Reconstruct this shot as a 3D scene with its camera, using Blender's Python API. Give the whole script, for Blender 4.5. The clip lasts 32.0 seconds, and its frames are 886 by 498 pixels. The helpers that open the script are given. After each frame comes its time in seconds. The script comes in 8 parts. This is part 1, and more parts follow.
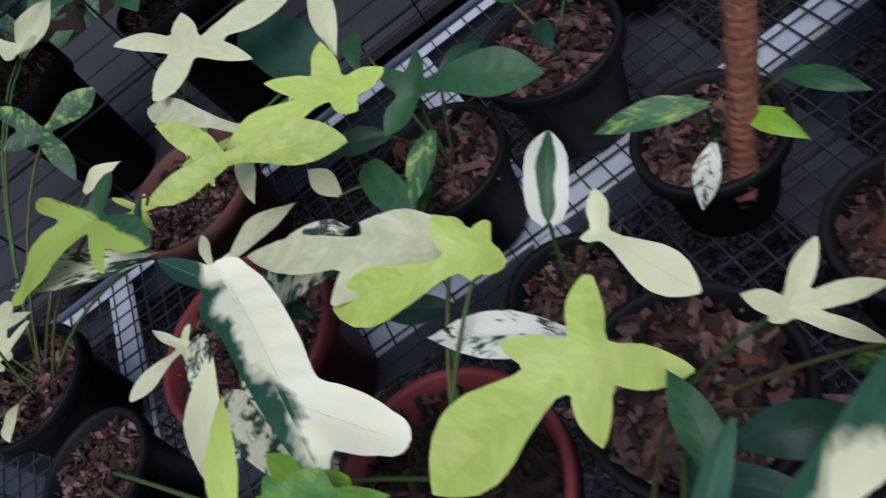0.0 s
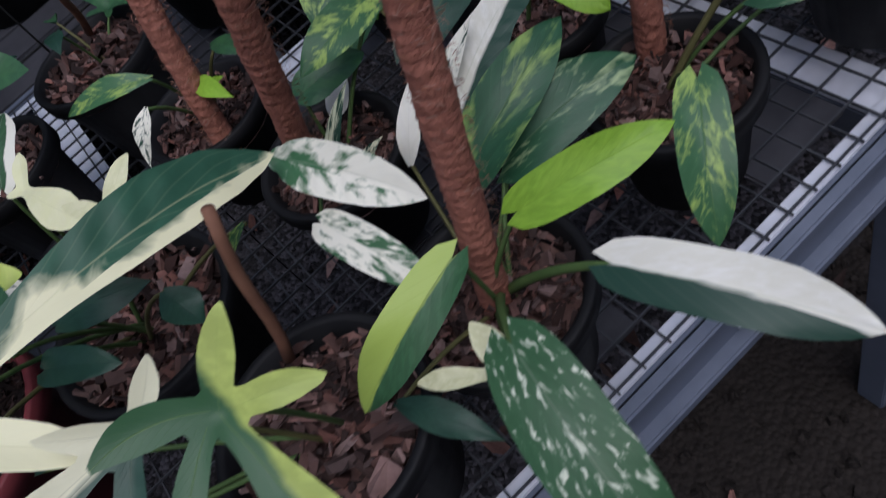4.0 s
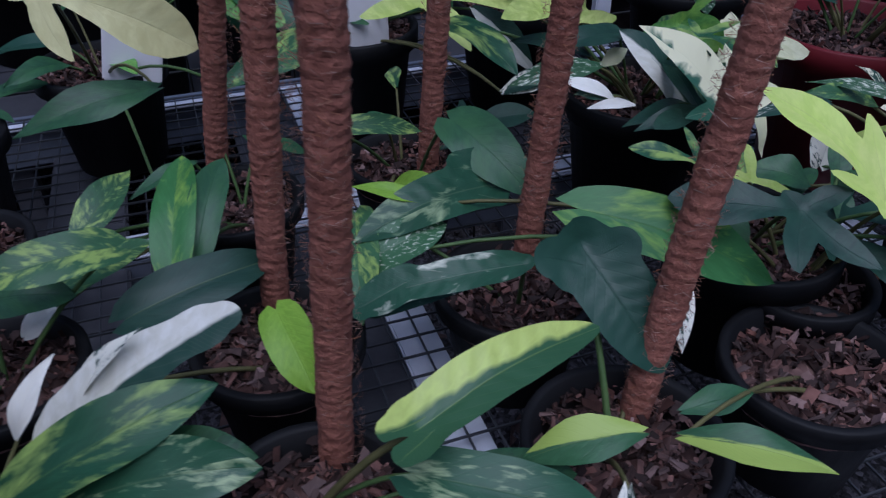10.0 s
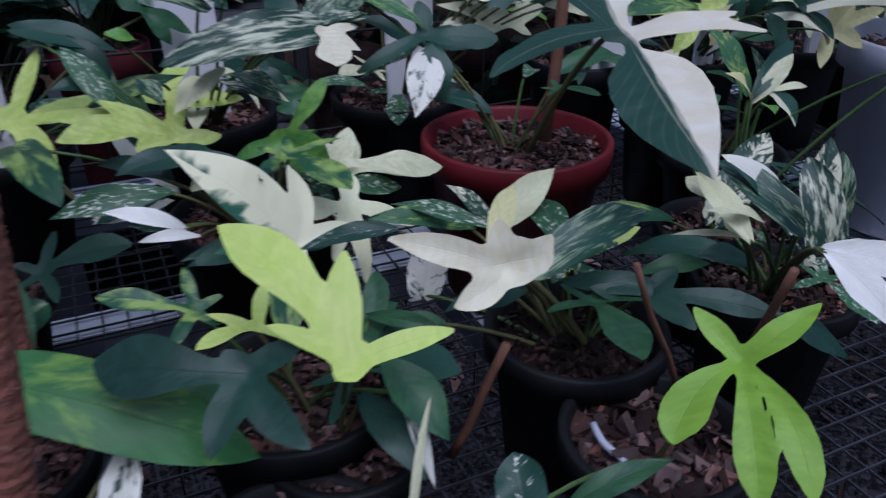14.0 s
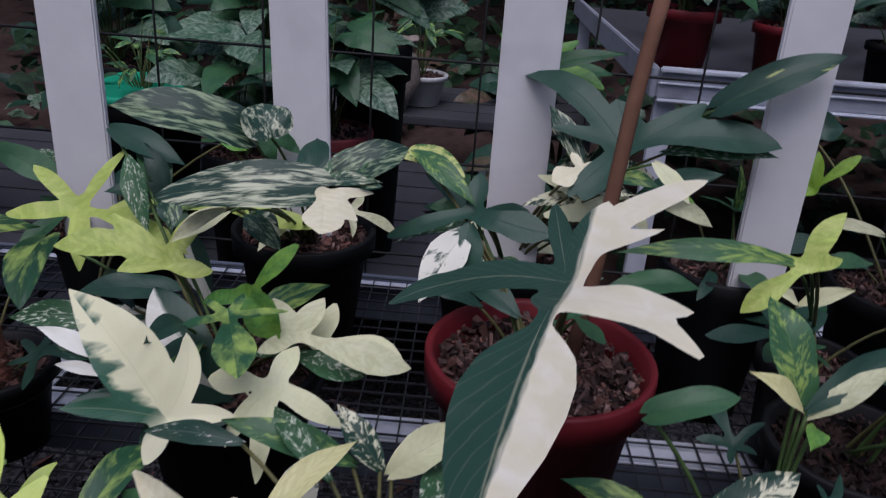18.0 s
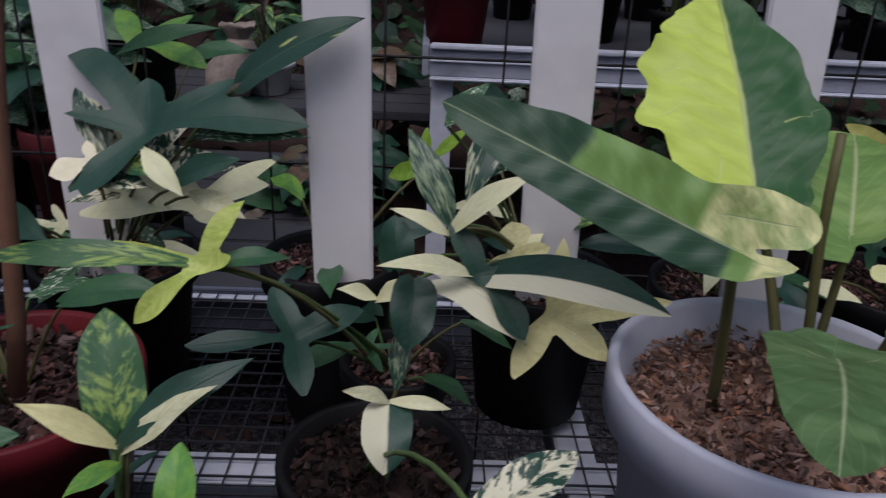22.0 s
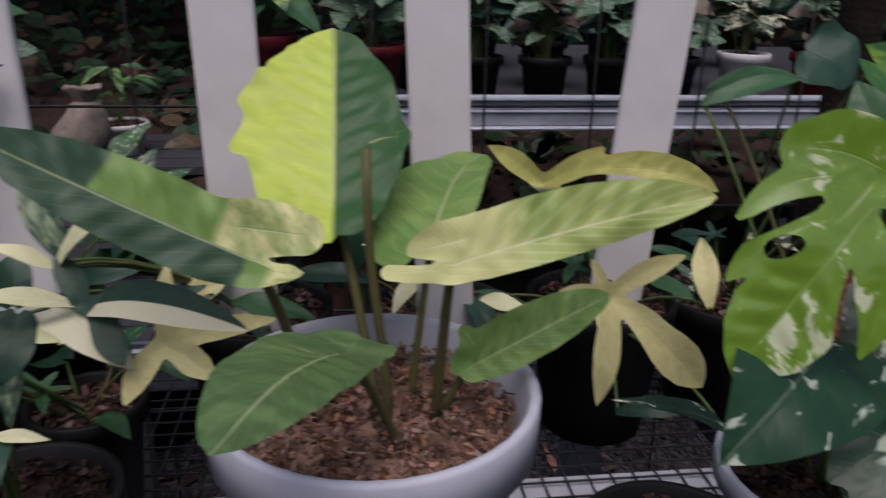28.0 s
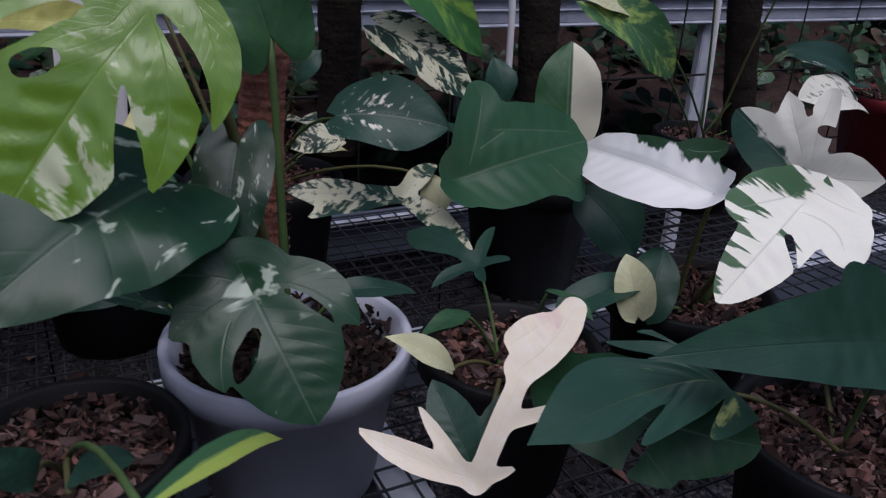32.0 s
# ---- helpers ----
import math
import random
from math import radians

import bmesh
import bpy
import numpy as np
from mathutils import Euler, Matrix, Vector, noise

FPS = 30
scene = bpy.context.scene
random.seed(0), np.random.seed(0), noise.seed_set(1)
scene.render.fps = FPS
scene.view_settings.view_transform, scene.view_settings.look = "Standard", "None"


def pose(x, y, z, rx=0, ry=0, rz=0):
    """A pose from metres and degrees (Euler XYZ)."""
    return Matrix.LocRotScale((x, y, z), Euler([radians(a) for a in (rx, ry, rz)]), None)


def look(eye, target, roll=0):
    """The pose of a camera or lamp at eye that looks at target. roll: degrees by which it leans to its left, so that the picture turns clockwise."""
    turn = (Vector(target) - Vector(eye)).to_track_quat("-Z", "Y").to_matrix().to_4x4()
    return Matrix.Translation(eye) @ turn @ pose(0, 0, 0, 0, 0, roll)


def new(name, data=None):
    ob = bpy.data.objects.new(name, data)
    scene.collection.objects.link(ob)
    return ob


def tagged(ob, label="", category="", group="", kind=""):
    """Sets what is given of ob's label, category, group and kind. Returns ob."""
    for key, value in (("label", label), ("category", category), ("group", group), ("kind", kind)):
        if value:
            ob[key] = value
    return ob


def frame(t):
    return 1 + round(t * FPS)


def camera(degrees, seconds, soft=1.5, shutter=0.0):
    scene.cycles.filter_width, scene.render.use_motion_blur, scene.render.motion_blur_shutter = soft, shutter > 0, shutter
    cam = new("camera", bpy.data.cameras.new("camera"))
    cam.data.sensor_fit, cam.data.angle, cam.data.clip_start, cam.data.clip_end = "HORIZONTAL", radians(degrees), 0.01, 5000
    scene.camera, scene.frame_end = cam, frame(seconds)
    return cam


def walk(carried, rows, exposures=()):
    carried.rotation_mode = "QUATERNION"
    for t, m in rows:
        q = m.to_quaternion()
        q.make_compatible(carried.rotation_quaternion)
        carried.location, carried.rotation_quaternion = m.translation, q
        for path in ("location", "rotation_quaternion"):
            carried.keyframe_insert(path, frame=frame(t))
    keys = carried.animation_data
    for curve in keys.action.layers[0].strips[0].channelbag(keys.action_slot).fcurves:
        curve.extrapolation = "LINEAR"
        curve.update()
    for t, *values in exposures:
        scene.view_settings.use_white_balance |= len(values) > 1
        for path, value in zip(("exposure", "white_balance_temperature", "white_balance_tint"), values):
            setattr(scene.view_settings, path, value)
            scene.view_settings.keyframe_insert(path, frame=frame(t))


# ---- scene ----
import collections

# ---- camera and walk ----
cam = camera(60.0, 32.0, soft=1.2, shutter=0.5)
EXPOSURES = [(0, 0.1, 5700, 9), (3.5, 0.08, 5800, 14), (7.5, 0.0, 5250, 20), (11, -0.04, 5020, 19), (15, 0.0, 5250, 20), (17, 0.0, 5700, 20), (21, -0.06, 5880, 19), (24, 0.05, 6450, 17), (28, 0.1, 6500, 20), (30, -0.08, 6300, 17), (32, -0.15, 5850, 19)]
PATH = [
    (0, (-0.0992, 0.0747, 1.3578), (-0.2675, 1.4163, -0.1159), -41.64),
    (0.5, (-0.0738, 0.0262, 1.3328), (-0.1948, 1.3471, -0.1640), -41.00),
    (1, (-0.0494, -0.0106, 1.3112), (-0.1324, 1.2661, -0.2261), -41.51),
    (1.5, (-0.0416, -0.0517, 1.3026), (-0.0253, 1.1909, -0.2645), -40.78),
    (2, (-0.0456, -0.1062, 1.2952), (0.1020, 1.0702, -0.3155), -38.60),
    (2.5, (-0.0326, -0.1288, 1.2762), (0.1561, 1.0270, -0.3451), -37.55),
    (3, (-0.0079, -0.1507, 1.2537), (0.2028, 1.0028, -0.3665), -35.54),
    (3.5, (0.0224, -0.1636, 1.2515), (0.2440, 1.0095, -0.3531), -37.15),
    (4, (0.0714, -0.1734, 1.2477), (0.2830, 1.0813, -0.2953), -36.84),
    (4.5, (0.1199, -0.1773, 1.2397), (0.3122, 1.1710, -0.2249), -36.92),
    (6.5, (0.1627, -0.1981, 1.2973), (0.6233, 1.2358, -0.0187), -23.73),
    (7, (0.1632, -0.2002, 1.2997), (0.7687, 1.2486, 0.0612), -16.80),
    (7.5, (0.1701, -0.1992, 1.2967), (0.8705, 1.2583, 0.1199), -11.29),
    (8, (0.1869, -0.1950, 1.2918), (0.8336, 1.3318, 0.1735), -8.99),
    (8.5, (0.2083, -0.1914, 1.2822), (0.7848, 1.3986, 0.2147), -7.19),
    (9, (0.2284, -0.1809, 1.2904), (0.7799, 1.3855, 0.1759), -5.97),
    (9.5, (0.2445, -0.1820, 1.2351), (0.8423, 1.4105, 0.1833), -1.85),
    (10, (0.2927, -0.1654, 1.2305), (0.8343, 1.3612, 0.0573), -0.30),
    (10.5, (0.3356, -0.1732, 1.2103), (0.8236, 1.3683, 0.0332), -0.63),
    (11, (0.3928, -0.1771, 1.2122), (0.8338, 1.4766, 0.1775), 0.86),
    (11.5, (0.4244, -0.1807, 1.2209), (0.7538, 1.5554, 0.2841), 0.46),
    (12, (0.4598, -0.1804, 1.2222), (0.7419, 1.5680, 0.2930), 0.75),
    (12.5, (0.4991, -0.1959, 1.2263), (0.8534, 1.5387, 0.2960), 0.80),
    (13, (0.5258, -0.2137, 1.2217), (1.0229, 1.4805, 0.2822), 0.22),
    (13.5, (0.5443, -0.2184, 1.2256), (1.2113, 1.4183, 0.2895), 1.25),
    (14, (0.6164, -0.1886, 1.2112), (1.3591, 1.3996, 0.2488), 0.23),
    (14.5, (0.6724, -0.1601, 1.2007), (1.4424, 1.3975, 0.2103), 0.82),
    (16.5, (0.8934, -0.1304, 1.2417), (1.0647, 1.6638, 0.3749), 2.16),
    (17, (0.9204, -0.1317, 1.2435), (0.9908, 1.6875, 0.4156), 2.70),
    (17.5, (0.9219, -0.1311, 1.2589), (0.9231, 1.6955, 0.4445), 2.50),
    (18, (0.9299, -0.1119, 1.2715), (0.8882, 1.7208, 0.4720), 4.35),
    (18.5, (0.9715, -0.0792, 1.2771), (0.9071, 1.7655, 0.5071), 5.23),
    (19, (1.0096, -0.0508, 1.2786), (1.0343, 1.7881, 0.4927), 5.74),
    (19.5, (1.0423, -0.0284, 1.2759), (1.1502, 1.7893, 0.4487), 5.12),
    (20, (1.1223, -0.0240, 1.2656), (1.2733, 1.7745, 0.4038), 5.29),
    (20.5, (1.2108, -0.0201, 1.2584), (1.3495, 1.7859, 0.4104), 6.63),
    (21, (1.2727, -0.0209, 1.2584), (1.3456, 1.7936, 0.4204), 4.28),
    (21.5, (1.3009, -0.0225, 1.2616), (1.3199, 1.7929, 0.4227), 3.10),
    (22, (1.3187, -0.0208, 1.2665), (1.3725, 1.8009, 0.4426), 2.73),
    (22.5, (1.3484, -0.0014, 1.2666), (1.5334, 1.8166, 0.4537), 1.73),
    (23, (1.3820, 0.0355, 1.2735), (1.7104, 1.8368, 0.4690), 2.41),
    (23.5, (1.4012, 0.0595, 1.2723), (1.8273, 1.8500, 0.4897), 2.33),
    (24, (1.4293, 0.0820, 1.2693), (1.9779, 1.8295, 0.4660), 2.44),
    (24.5, (1.4539, 0.0729, 1.2664), (1.8973, 1.8341, 0.4286), 2.51),
    (25, (1.4960, 0.0184, 1.2578), (1.7179, 1.8285, 0.4366), 0.80),
    (25.5, (1.5163, -0.0360, 1.2619), (1.6295, 1.8057, 0.4904), 1.63),
    (27.5, (1.5188, -0.0699, 1.2658), (1.6415, 1.8080, 0.5886), 2.49),
    (28, (1.5437, -0.0657, 1.2618), (1.7859, 1.7958, 0.5718), 1.26),
    (28.5, (1.5870, -0.0616, 1.2456), (2.0424, 1.7596, 0.5558), 0.33),
    (29, (1.6512, -0.0615, 1.2447), (2.2601, 1.7145, 0.5554), -0.38),
    (29.5, (1.7218, -0.0622, 1.2505), (2.4759, 1.6433, 0.5275), -0.29),
    (30, (1.7611, -0.0606, 1.2427), (2.6271, 1.5874, 0.5119), 0.03),
    (30.5, (1.7659, -0.0691, 1.2418), (2.6416, 1.5707, 0.5041), 0.16),
    (31, (1.7770, -0.0871, 1.2275), (2.6745, 1.5414, 0.4910), 0.17),
    (31.5, (1.7804, -0.0899, 1.2098), (2.6495, 1.5170, 0.3959), 1.31),
    (32, (1.7981, -0.0908, 1.1908), (2.6486, 1.5273, 0.3794), 3.14),
]
walk(cam, [(t, look(eye, target, roll)) for t, eye, target, roll in PATH], exposures=EXPOSURES)
SKY, SUN = 0.085, 1.75
CROSS, STRIPS, WIRES = (-.59, -.07, .45, .97, 1.49, 2.02, 2.54, 3.06), (.15, .385), (.60, .76, .92, 1.075, 1.23)

# ---- sky, light and exposure ----
world = bpy.data.worlds.new("overcast_sky")
world.use_nodes = True
scene.world = world
wn = world.node_tree
sky = wn.nodes.new("ShaderNodeTexSky")
sky.sky_type = "NISHITA"
sky.sun_disc = False
sky.sun_elevation, sky.sun_rotation = radians(58), radians(200)
sky.air_density, sky.dust_density, sky.ozone_density = 1.0, 3.0, 1.0
wn.links.new(sky.outputs[0], wn.nodes["Background"].inputs[0])
wn.nodes["Background"].inputs[1].default_value = SKY
sun_data = bpy.data.lights.new("sun", "SUN")
sun_data.energy, sun_data.angle, sun_data.color = SUN, radians(50), (1.0, 0.97, 0.93)
sun = tagged(new("sun", sun_data), kind="structure")
sun.matrix_world = look((1.0, -1.5, 6.0), (1.0, 0.35, 0.8))


# ---- material tools ----
def principled(name, rough=0.6, metal=0.0):
    m = bpy.data.materials.new(name)
    m.use_nodes = True
    b = m.node_tree.nodes["Principled BSDF"]
    b.inputs["Roughness"].default_value, b.inputs["Metallic"].default_value = rough, metal
    return m, m.node_tree, b


def node(nt, kind, **values):
    n = nt.nodes.new(kind)
    for key, value in values.items():
        n.inputs[key].default_value = value
    return n


def math_node(nt, op, a, b=None, clamp=False):
    n = nt.nodes.new("ShaderNodeMath")
    n.operation, n.use_clamp = op, clamp
    for i, v in enumerate((a, b)):
        if v is None:
            continue
        if isinstance(v, (int, float)):
            n.inputs[i].default_value = v
        else:
            nt.links.new(v, n.inputs[i])
    return n.outputs[0]


def mixed(nt, fac, a, b):
    n = nt.nodes.new("ShaderNodeMix")
    n.data_type = "RGBA"
    for i, v in ((0, fac), (6, a), (7, b)):
        if isinstance(v, (int, float)):
            n.inputs[i].default_value = v
        elif isinstance(v, tuple):
            n.inputs[i].default_value = (*v, 1)
        else:
            nt.links.new(v, n.inputs[i])
    return n.outputs[2]


def noise_of(nt, vec, scale, detail=3.0, rough=0.5, w=None):
    n = node(nt, "ShaderNodeTexNoise", Scale=scale, Detail=detail, Roughness=rough)
    if w is not None:
        n.noise_dimensions = "4D"
        nt.links.new(w, n.inputs["W"])
    nt.links.new(vec, n.inputs["Vector"])
    return n.outputs[0]


def bumped(nt, bsdf, height, strength, distance):
    n = node(nt, "ShaderNodeBump", Strength=strength, Distance=distance)
    nt.links.new(height, n.inputs["Height"])
    nt.links.new(n.outputs[0], bsdf.inputs["Normal"])


def surface(name, dark, light, scale, rough=0.7, metal=0.0, bump=0.3, depth=0.002, stain=0.0, island=0.0, ob_random=0.0, spec=0.22):
    """A material of two colours mixed at two scales, with relief, stains and spread from piece to piece."""
    m, nt, b = principled(name, rough, metal)
    vec = nt.nodes.new("ShaderNodeTexCoord").outputs["Object"]
    fine = noise_of(nt, vec, scale, 5.0, 0.6)
    broad = noise_of(nt, vec, scale * 0.13, 2.0, 0.5)
    fac = math_node(nt, "ADD", math_node(nt, "MULTIPLY", fine, 0.7), math_node(nt, "MULTIPLY", broad, 0.5))
    fac = math_node(nt, "MULTIPLY", math_node(nt, "SUBTRACT", fac, 0.28), 1.7, True)
    col = mixed(nt, fac, dark, light)
    if island:
        g = nt.nodes.new("ShaderNodeNewGeometry").outputs["Random Per Island"]
        hsv = node(nt, "ShaderNodeHueSaturation")
        nt.links.new(col, hsv.inputs["Color"])
        nt.links.new(math_node(nt, "ADD", math_node(nt, "MULTIPLY", math_node(nt, "POWER", g, 2.5), 2.4 * island), 1 - island * 0.85), hsv.inputs["Value"])
        g2 = math_node(nt, "FRACT", math_node(nt, "MULTIPLY", g, 7.31))
        nt.links.new(math_node(nt, "ADD", math_node(nt, "MULTIPLY", g2, 0.5), 0.65), hsv.inputs["Saturation"])
        col = hsv.outputs[0]
    if ob_random:
        g = nt.nodes.new("ShaderNodeObjectInfo").outputs["Random"]
        hsv = node(nt, "ShaderNodeHueSaturation")
        nt.links.new(col, hsv.inputs["Color"])
        nt.links.new(math_node(nt, "ADD", math_node(nt, "MULTIPLY", g, 2 * ob_random), 1 - ob_random), hsv.inputs["Value"])
        col = hsv.outputs[0]
    if stain:
        s = math_node(nt, "MULTIPLY", math_node(nt, "SUBTRACT", noise_of(nt, vec, 9.0, 4.0), 0.55), 5.0, True)
        col = mixed(nt, math_node(nt, "MULTIPLY", s, stain), col, tuple(c * 0.4 for c in dark))
    nt.links.new(col, b.inputs["Base Color"])
    nt.links.new(math_node(nt, "ADD", math_node(nt, "MULTIPLY", fine, 0.25), rough - 0.12), b.inputs["Roughness"])
    b.inputs["Specular IOR Level"].default_value = 0.5 if metal else spec
    bumped(nt, b, fine, bump, depth)
    return m


def leaf_material(name, green, light, mode, thr=0.5, pale=None, rough=0.38, blend=0.03, wavy=0.5, stretch=3.6, fine=0.0, root=None, lines=3.0, ribs=0.35, veins=0.03, thin=9.0, gloss=0.32):
    """A leaf with midrib and side veins, marked in a second colour: plain, half (one side of the midrib), marble, edge or fade."""
    m, nt, b = principled(name, rough)
    uv = nt.nodes.new("ShaderNodeUVMap")
    uv.uv_map = "leaf"
    sep = nt.nodes.new("ShaderNodeSeparateXYZ")
    nt.links.new(uv.outputs[0], sep.inputs[0])
    u, v = sep.outputs[0], math_node(nt, "MULTIPLY", math_node(nt, "SUBTRACT", sep.outputs[1], 0.5), 2.0)
    uv2 = nt.nodes.new("ShaderNodeUVMap")
    uv2.uv_map = "mark"
    sep2 = nt.nodes.new("ShaderNodeSeparateXYZ")
    nt.links.new(uv2.outputs[0], sep2.inputs[0])
    mu, mv = sep2.outputs[0], math_node(nt, "MULTIPLY", math_node(nt, "SUBTRACT", sep2.outputs[1], 0.5), 2.0)
    amv = math_node(nt, "ABSOLUTE", mv)
    av = math_node(nt, "ABSOLUTE", v)
    rnd = nt.nodes.new("ShaderNodeObjectInfo").outputs["Random"]
    w = math_node(nt, "MULTIPLY", rnd, 37.0)
    # along the side veins: u - 0.35 |v|, which runs slowly across and fast along the blade
    run = math_node(nt, "SUBTRACT", u, math_node(nt, "MULTIPLY", av, 0.3))
    # marks run in sectors from the midrib to the rim, and differ on the two sides of it
    mrun = math_node(nt, "SUBTRACT", mu, math_node(nt, "MULTIPLY", amv, 0.22))
    side_ = math_node(nt, "MULTIPLY", math_node(nt, "SIGN", mv), 2.3)
    com = nt.nodes.new("ShaderNodeCombineXYZ")
    nt.links.new(math_node(nt, "MULTIPLY", mrun, stretch), com.inputs[0])
    nt.links.new(math_node(nt, "ADD", mv, side_), com.inputs[1])
    big = noise_of(nt, com.outputs[0], 1.0, 3.0, 0.55, w)
    com2 = nt.nodes.new("ShaderNodeCombineXYZ")
    nt.links.new(math_node(nt, "MULTIPLY", mrun, 2.6 * stretch), com2.inputs[0])
    warp = noise_of(nt, com.outputs[0], 2.5, 2.0, 0.5, w)
    nt.links.new(math_node(nt, "ADD", math_node(nt, "MULTIPLY", mv, lines), math_node(nt, "MULTIPLY", warp, 2.2)), com2.inputs[1])
    small = noise_of(nt, com2.outputs[0], 1.5, 3.2, 0.56, w)
    if mode == "half":
        x = math_node(nt, "ADD", math_node(nt, "MULTIPLY", mv, 0.5), math_node(nt, "MULTIPLY", math_node(nt, "SUBTRACT", math_node(nt, "ADD", math_node(nt, "MULTIPLY", big, 0.85), math_node(nt, "MULTIPLY", small, 0.15)), 0.5), wavy))
        fac = math_node(nt, "ADD", x, 0.5 - thr + 0.5)
        fac = math_node(nt, "SUBTRACT", fac, 0.5)
    elif mode == "edge":
        fac = math_node(nt, "ADD", math_node(nt, "SUBTRACT", av, thr), math_node(nt, "MULTIPLY", math_node(nt, "SUBTRACT", big, 0.5), wavy))
    elif mode == "fade":
        fac = math_node(nt, "ADD", math_node(nt, "SUBTRACT", mu, thr), math_node(nt, "MULTIPLY", math_node(nt, "SUBTRACT", small, 0.5), wavy))
    elif mode == "fadeside":
        lean = math_node(nt, "MULTIPLY", math_node(nt, "SIGN", mv), wavy)
        fac = math_node(nt, "ADD", math_node(nt, "SUBTRACT", mu, thr), math_node(nt, "ADD", lean, math_node(nt, "MULTIPLY", math_node(nt, "SUBTRACT", big, 0.5), 0.16)))
    elif mode == "marble":
        s = math_node(nt, "ADD", math_node(nt, "MULTIPLY", big, 1 - fine), math_node(nt, "MULTIPLY", small, fine))
        fac = math_node(nt, "SUBTRACT", s, thr)
    else:
        fac = math_node(nt, "MULTIPLY", math_node(nt, "SUBTRACT", math_node(nt, "ADD", math_node(nt, "MULTIPLY", big, 0.7), math_node(nt, "MULTIPLY", small, 0.3)), 0.42), 3.0)
    if mode != "plain":
        fac = math_node(nt, "ADD", math_node(nt, "MULTIPLY", fac, 1.0 / blend), 0.5, True)
    else:
        fac = math_node(nt, "MULTIPLY", fac, 0.8, True)
    hsv = node(nt, "ShaderNodeHueSaturation")
    hsv.inputs["Color"].default_value = (*green, 1)
    nt.links.new(math_node(nt, "ADD", math_node(nt, "MULTIPLY", rnd, 0.5), 0.75), hsv.inputs["Value"])
    mott = math_node(nt, "MULTIPLY", math_node(nt, "SUBTRACT", small, 0.42), 2.2, True)
    base = mixed(nt, math_node(nt, "MULTIPLY", mott, 0.45), hsv.outputs[0], tuple(min(1, c * 1.9 + 0.01) for c in green))
    col = mixed(nt, fac, base, light)
    if root:
        edge = math_node(nt, "ADD", root[1], math_node(nt, "MULTIPLY", math_node(nt, "SUBTRACT", big, 0.5), 0.2 if len(root) < 3 else 0.06))
        if len(root) > 2:
            edge = math_node(nt, "ADD", edge, math_node(nt, "MULTIPLY", math_node(nt, "SIGN", mv), root[2]))
        near = math_node(nt, "MULTIPLY", math_node(nt, "SUBTRACT", edge, mu), 7.0 if len(root) < 3 else 30.0, True)
        if len(root) > 2:
            near = math_node(nt, "MULTIPLY", near, math_node(nt, "MULTIPLY", math_node(nt, "SUBTRACT", small, 0.25), 2.4, True))
        col = mixed(nt, near, col, root[0])
    # pale midrib and faint side veins
    rib = math_node(nt, "SUBTRACT", 1.0, math_node(nt, "MULTIPLY", av, 22.0), True)
    side = math_node(nt, "ABSOLUTE", math_node(nt, "SUBTRACT", math_node(nt, "FRACT", math_node(nt, "MULTIPLY", run, 9.0)), 0.5))
    vein = math_node(nt, "SUBTRACT", 1.0, math_node(nt, "MULTIPLY", side, thin), True)
    col = mixed(nt, math_node(nt, "ADD", math_node(nt, "MULTIPLY", rib, ribs), math_node(nt, "MULTIPLY", vein, veins), True), col, pale or tuple(0.45 * g + 0.4 * l for g, l in zip(green, light)))
    nt.links.new(col, b.inputs["Base Color"])
    b.inputs["Specular IOR Level"].default_value = gloss
    nt.links.new(math_node(nt, "ADD", math_node(nt, "MULTIPLY", small, 0.22), rough - 0.10), b.inputs["Roughness"])
    rel = math_node(nt, "ADD", math_node(nt, "MULTIPLY", vein, -0.12), math_node(nt, "MULTIPLY", small, 0.5))
    bumped(nt, b, math_node(nt, "SUBTRACT", rel, math_node(nt, "MULTIPLY", rib, 0.6)), 0.32, 0.0013)
    tr = nt.nodes.new("ShaderNodeBsdfTranslucent")
    nt.links.new(col, tr.inputs[0])
    mx = node(nt, "ShaderNodeMixShader", Fac=0.16)
    out = nt.nodes["Material Output"]
    nt.links.new(b.outputs[0], mx.inputs[1])
    nt.links.new(tr.outputs[0], mx.inputs[2])
    nt.links.new(mx.outputs[0], out.inputs["Surface"])
    return m


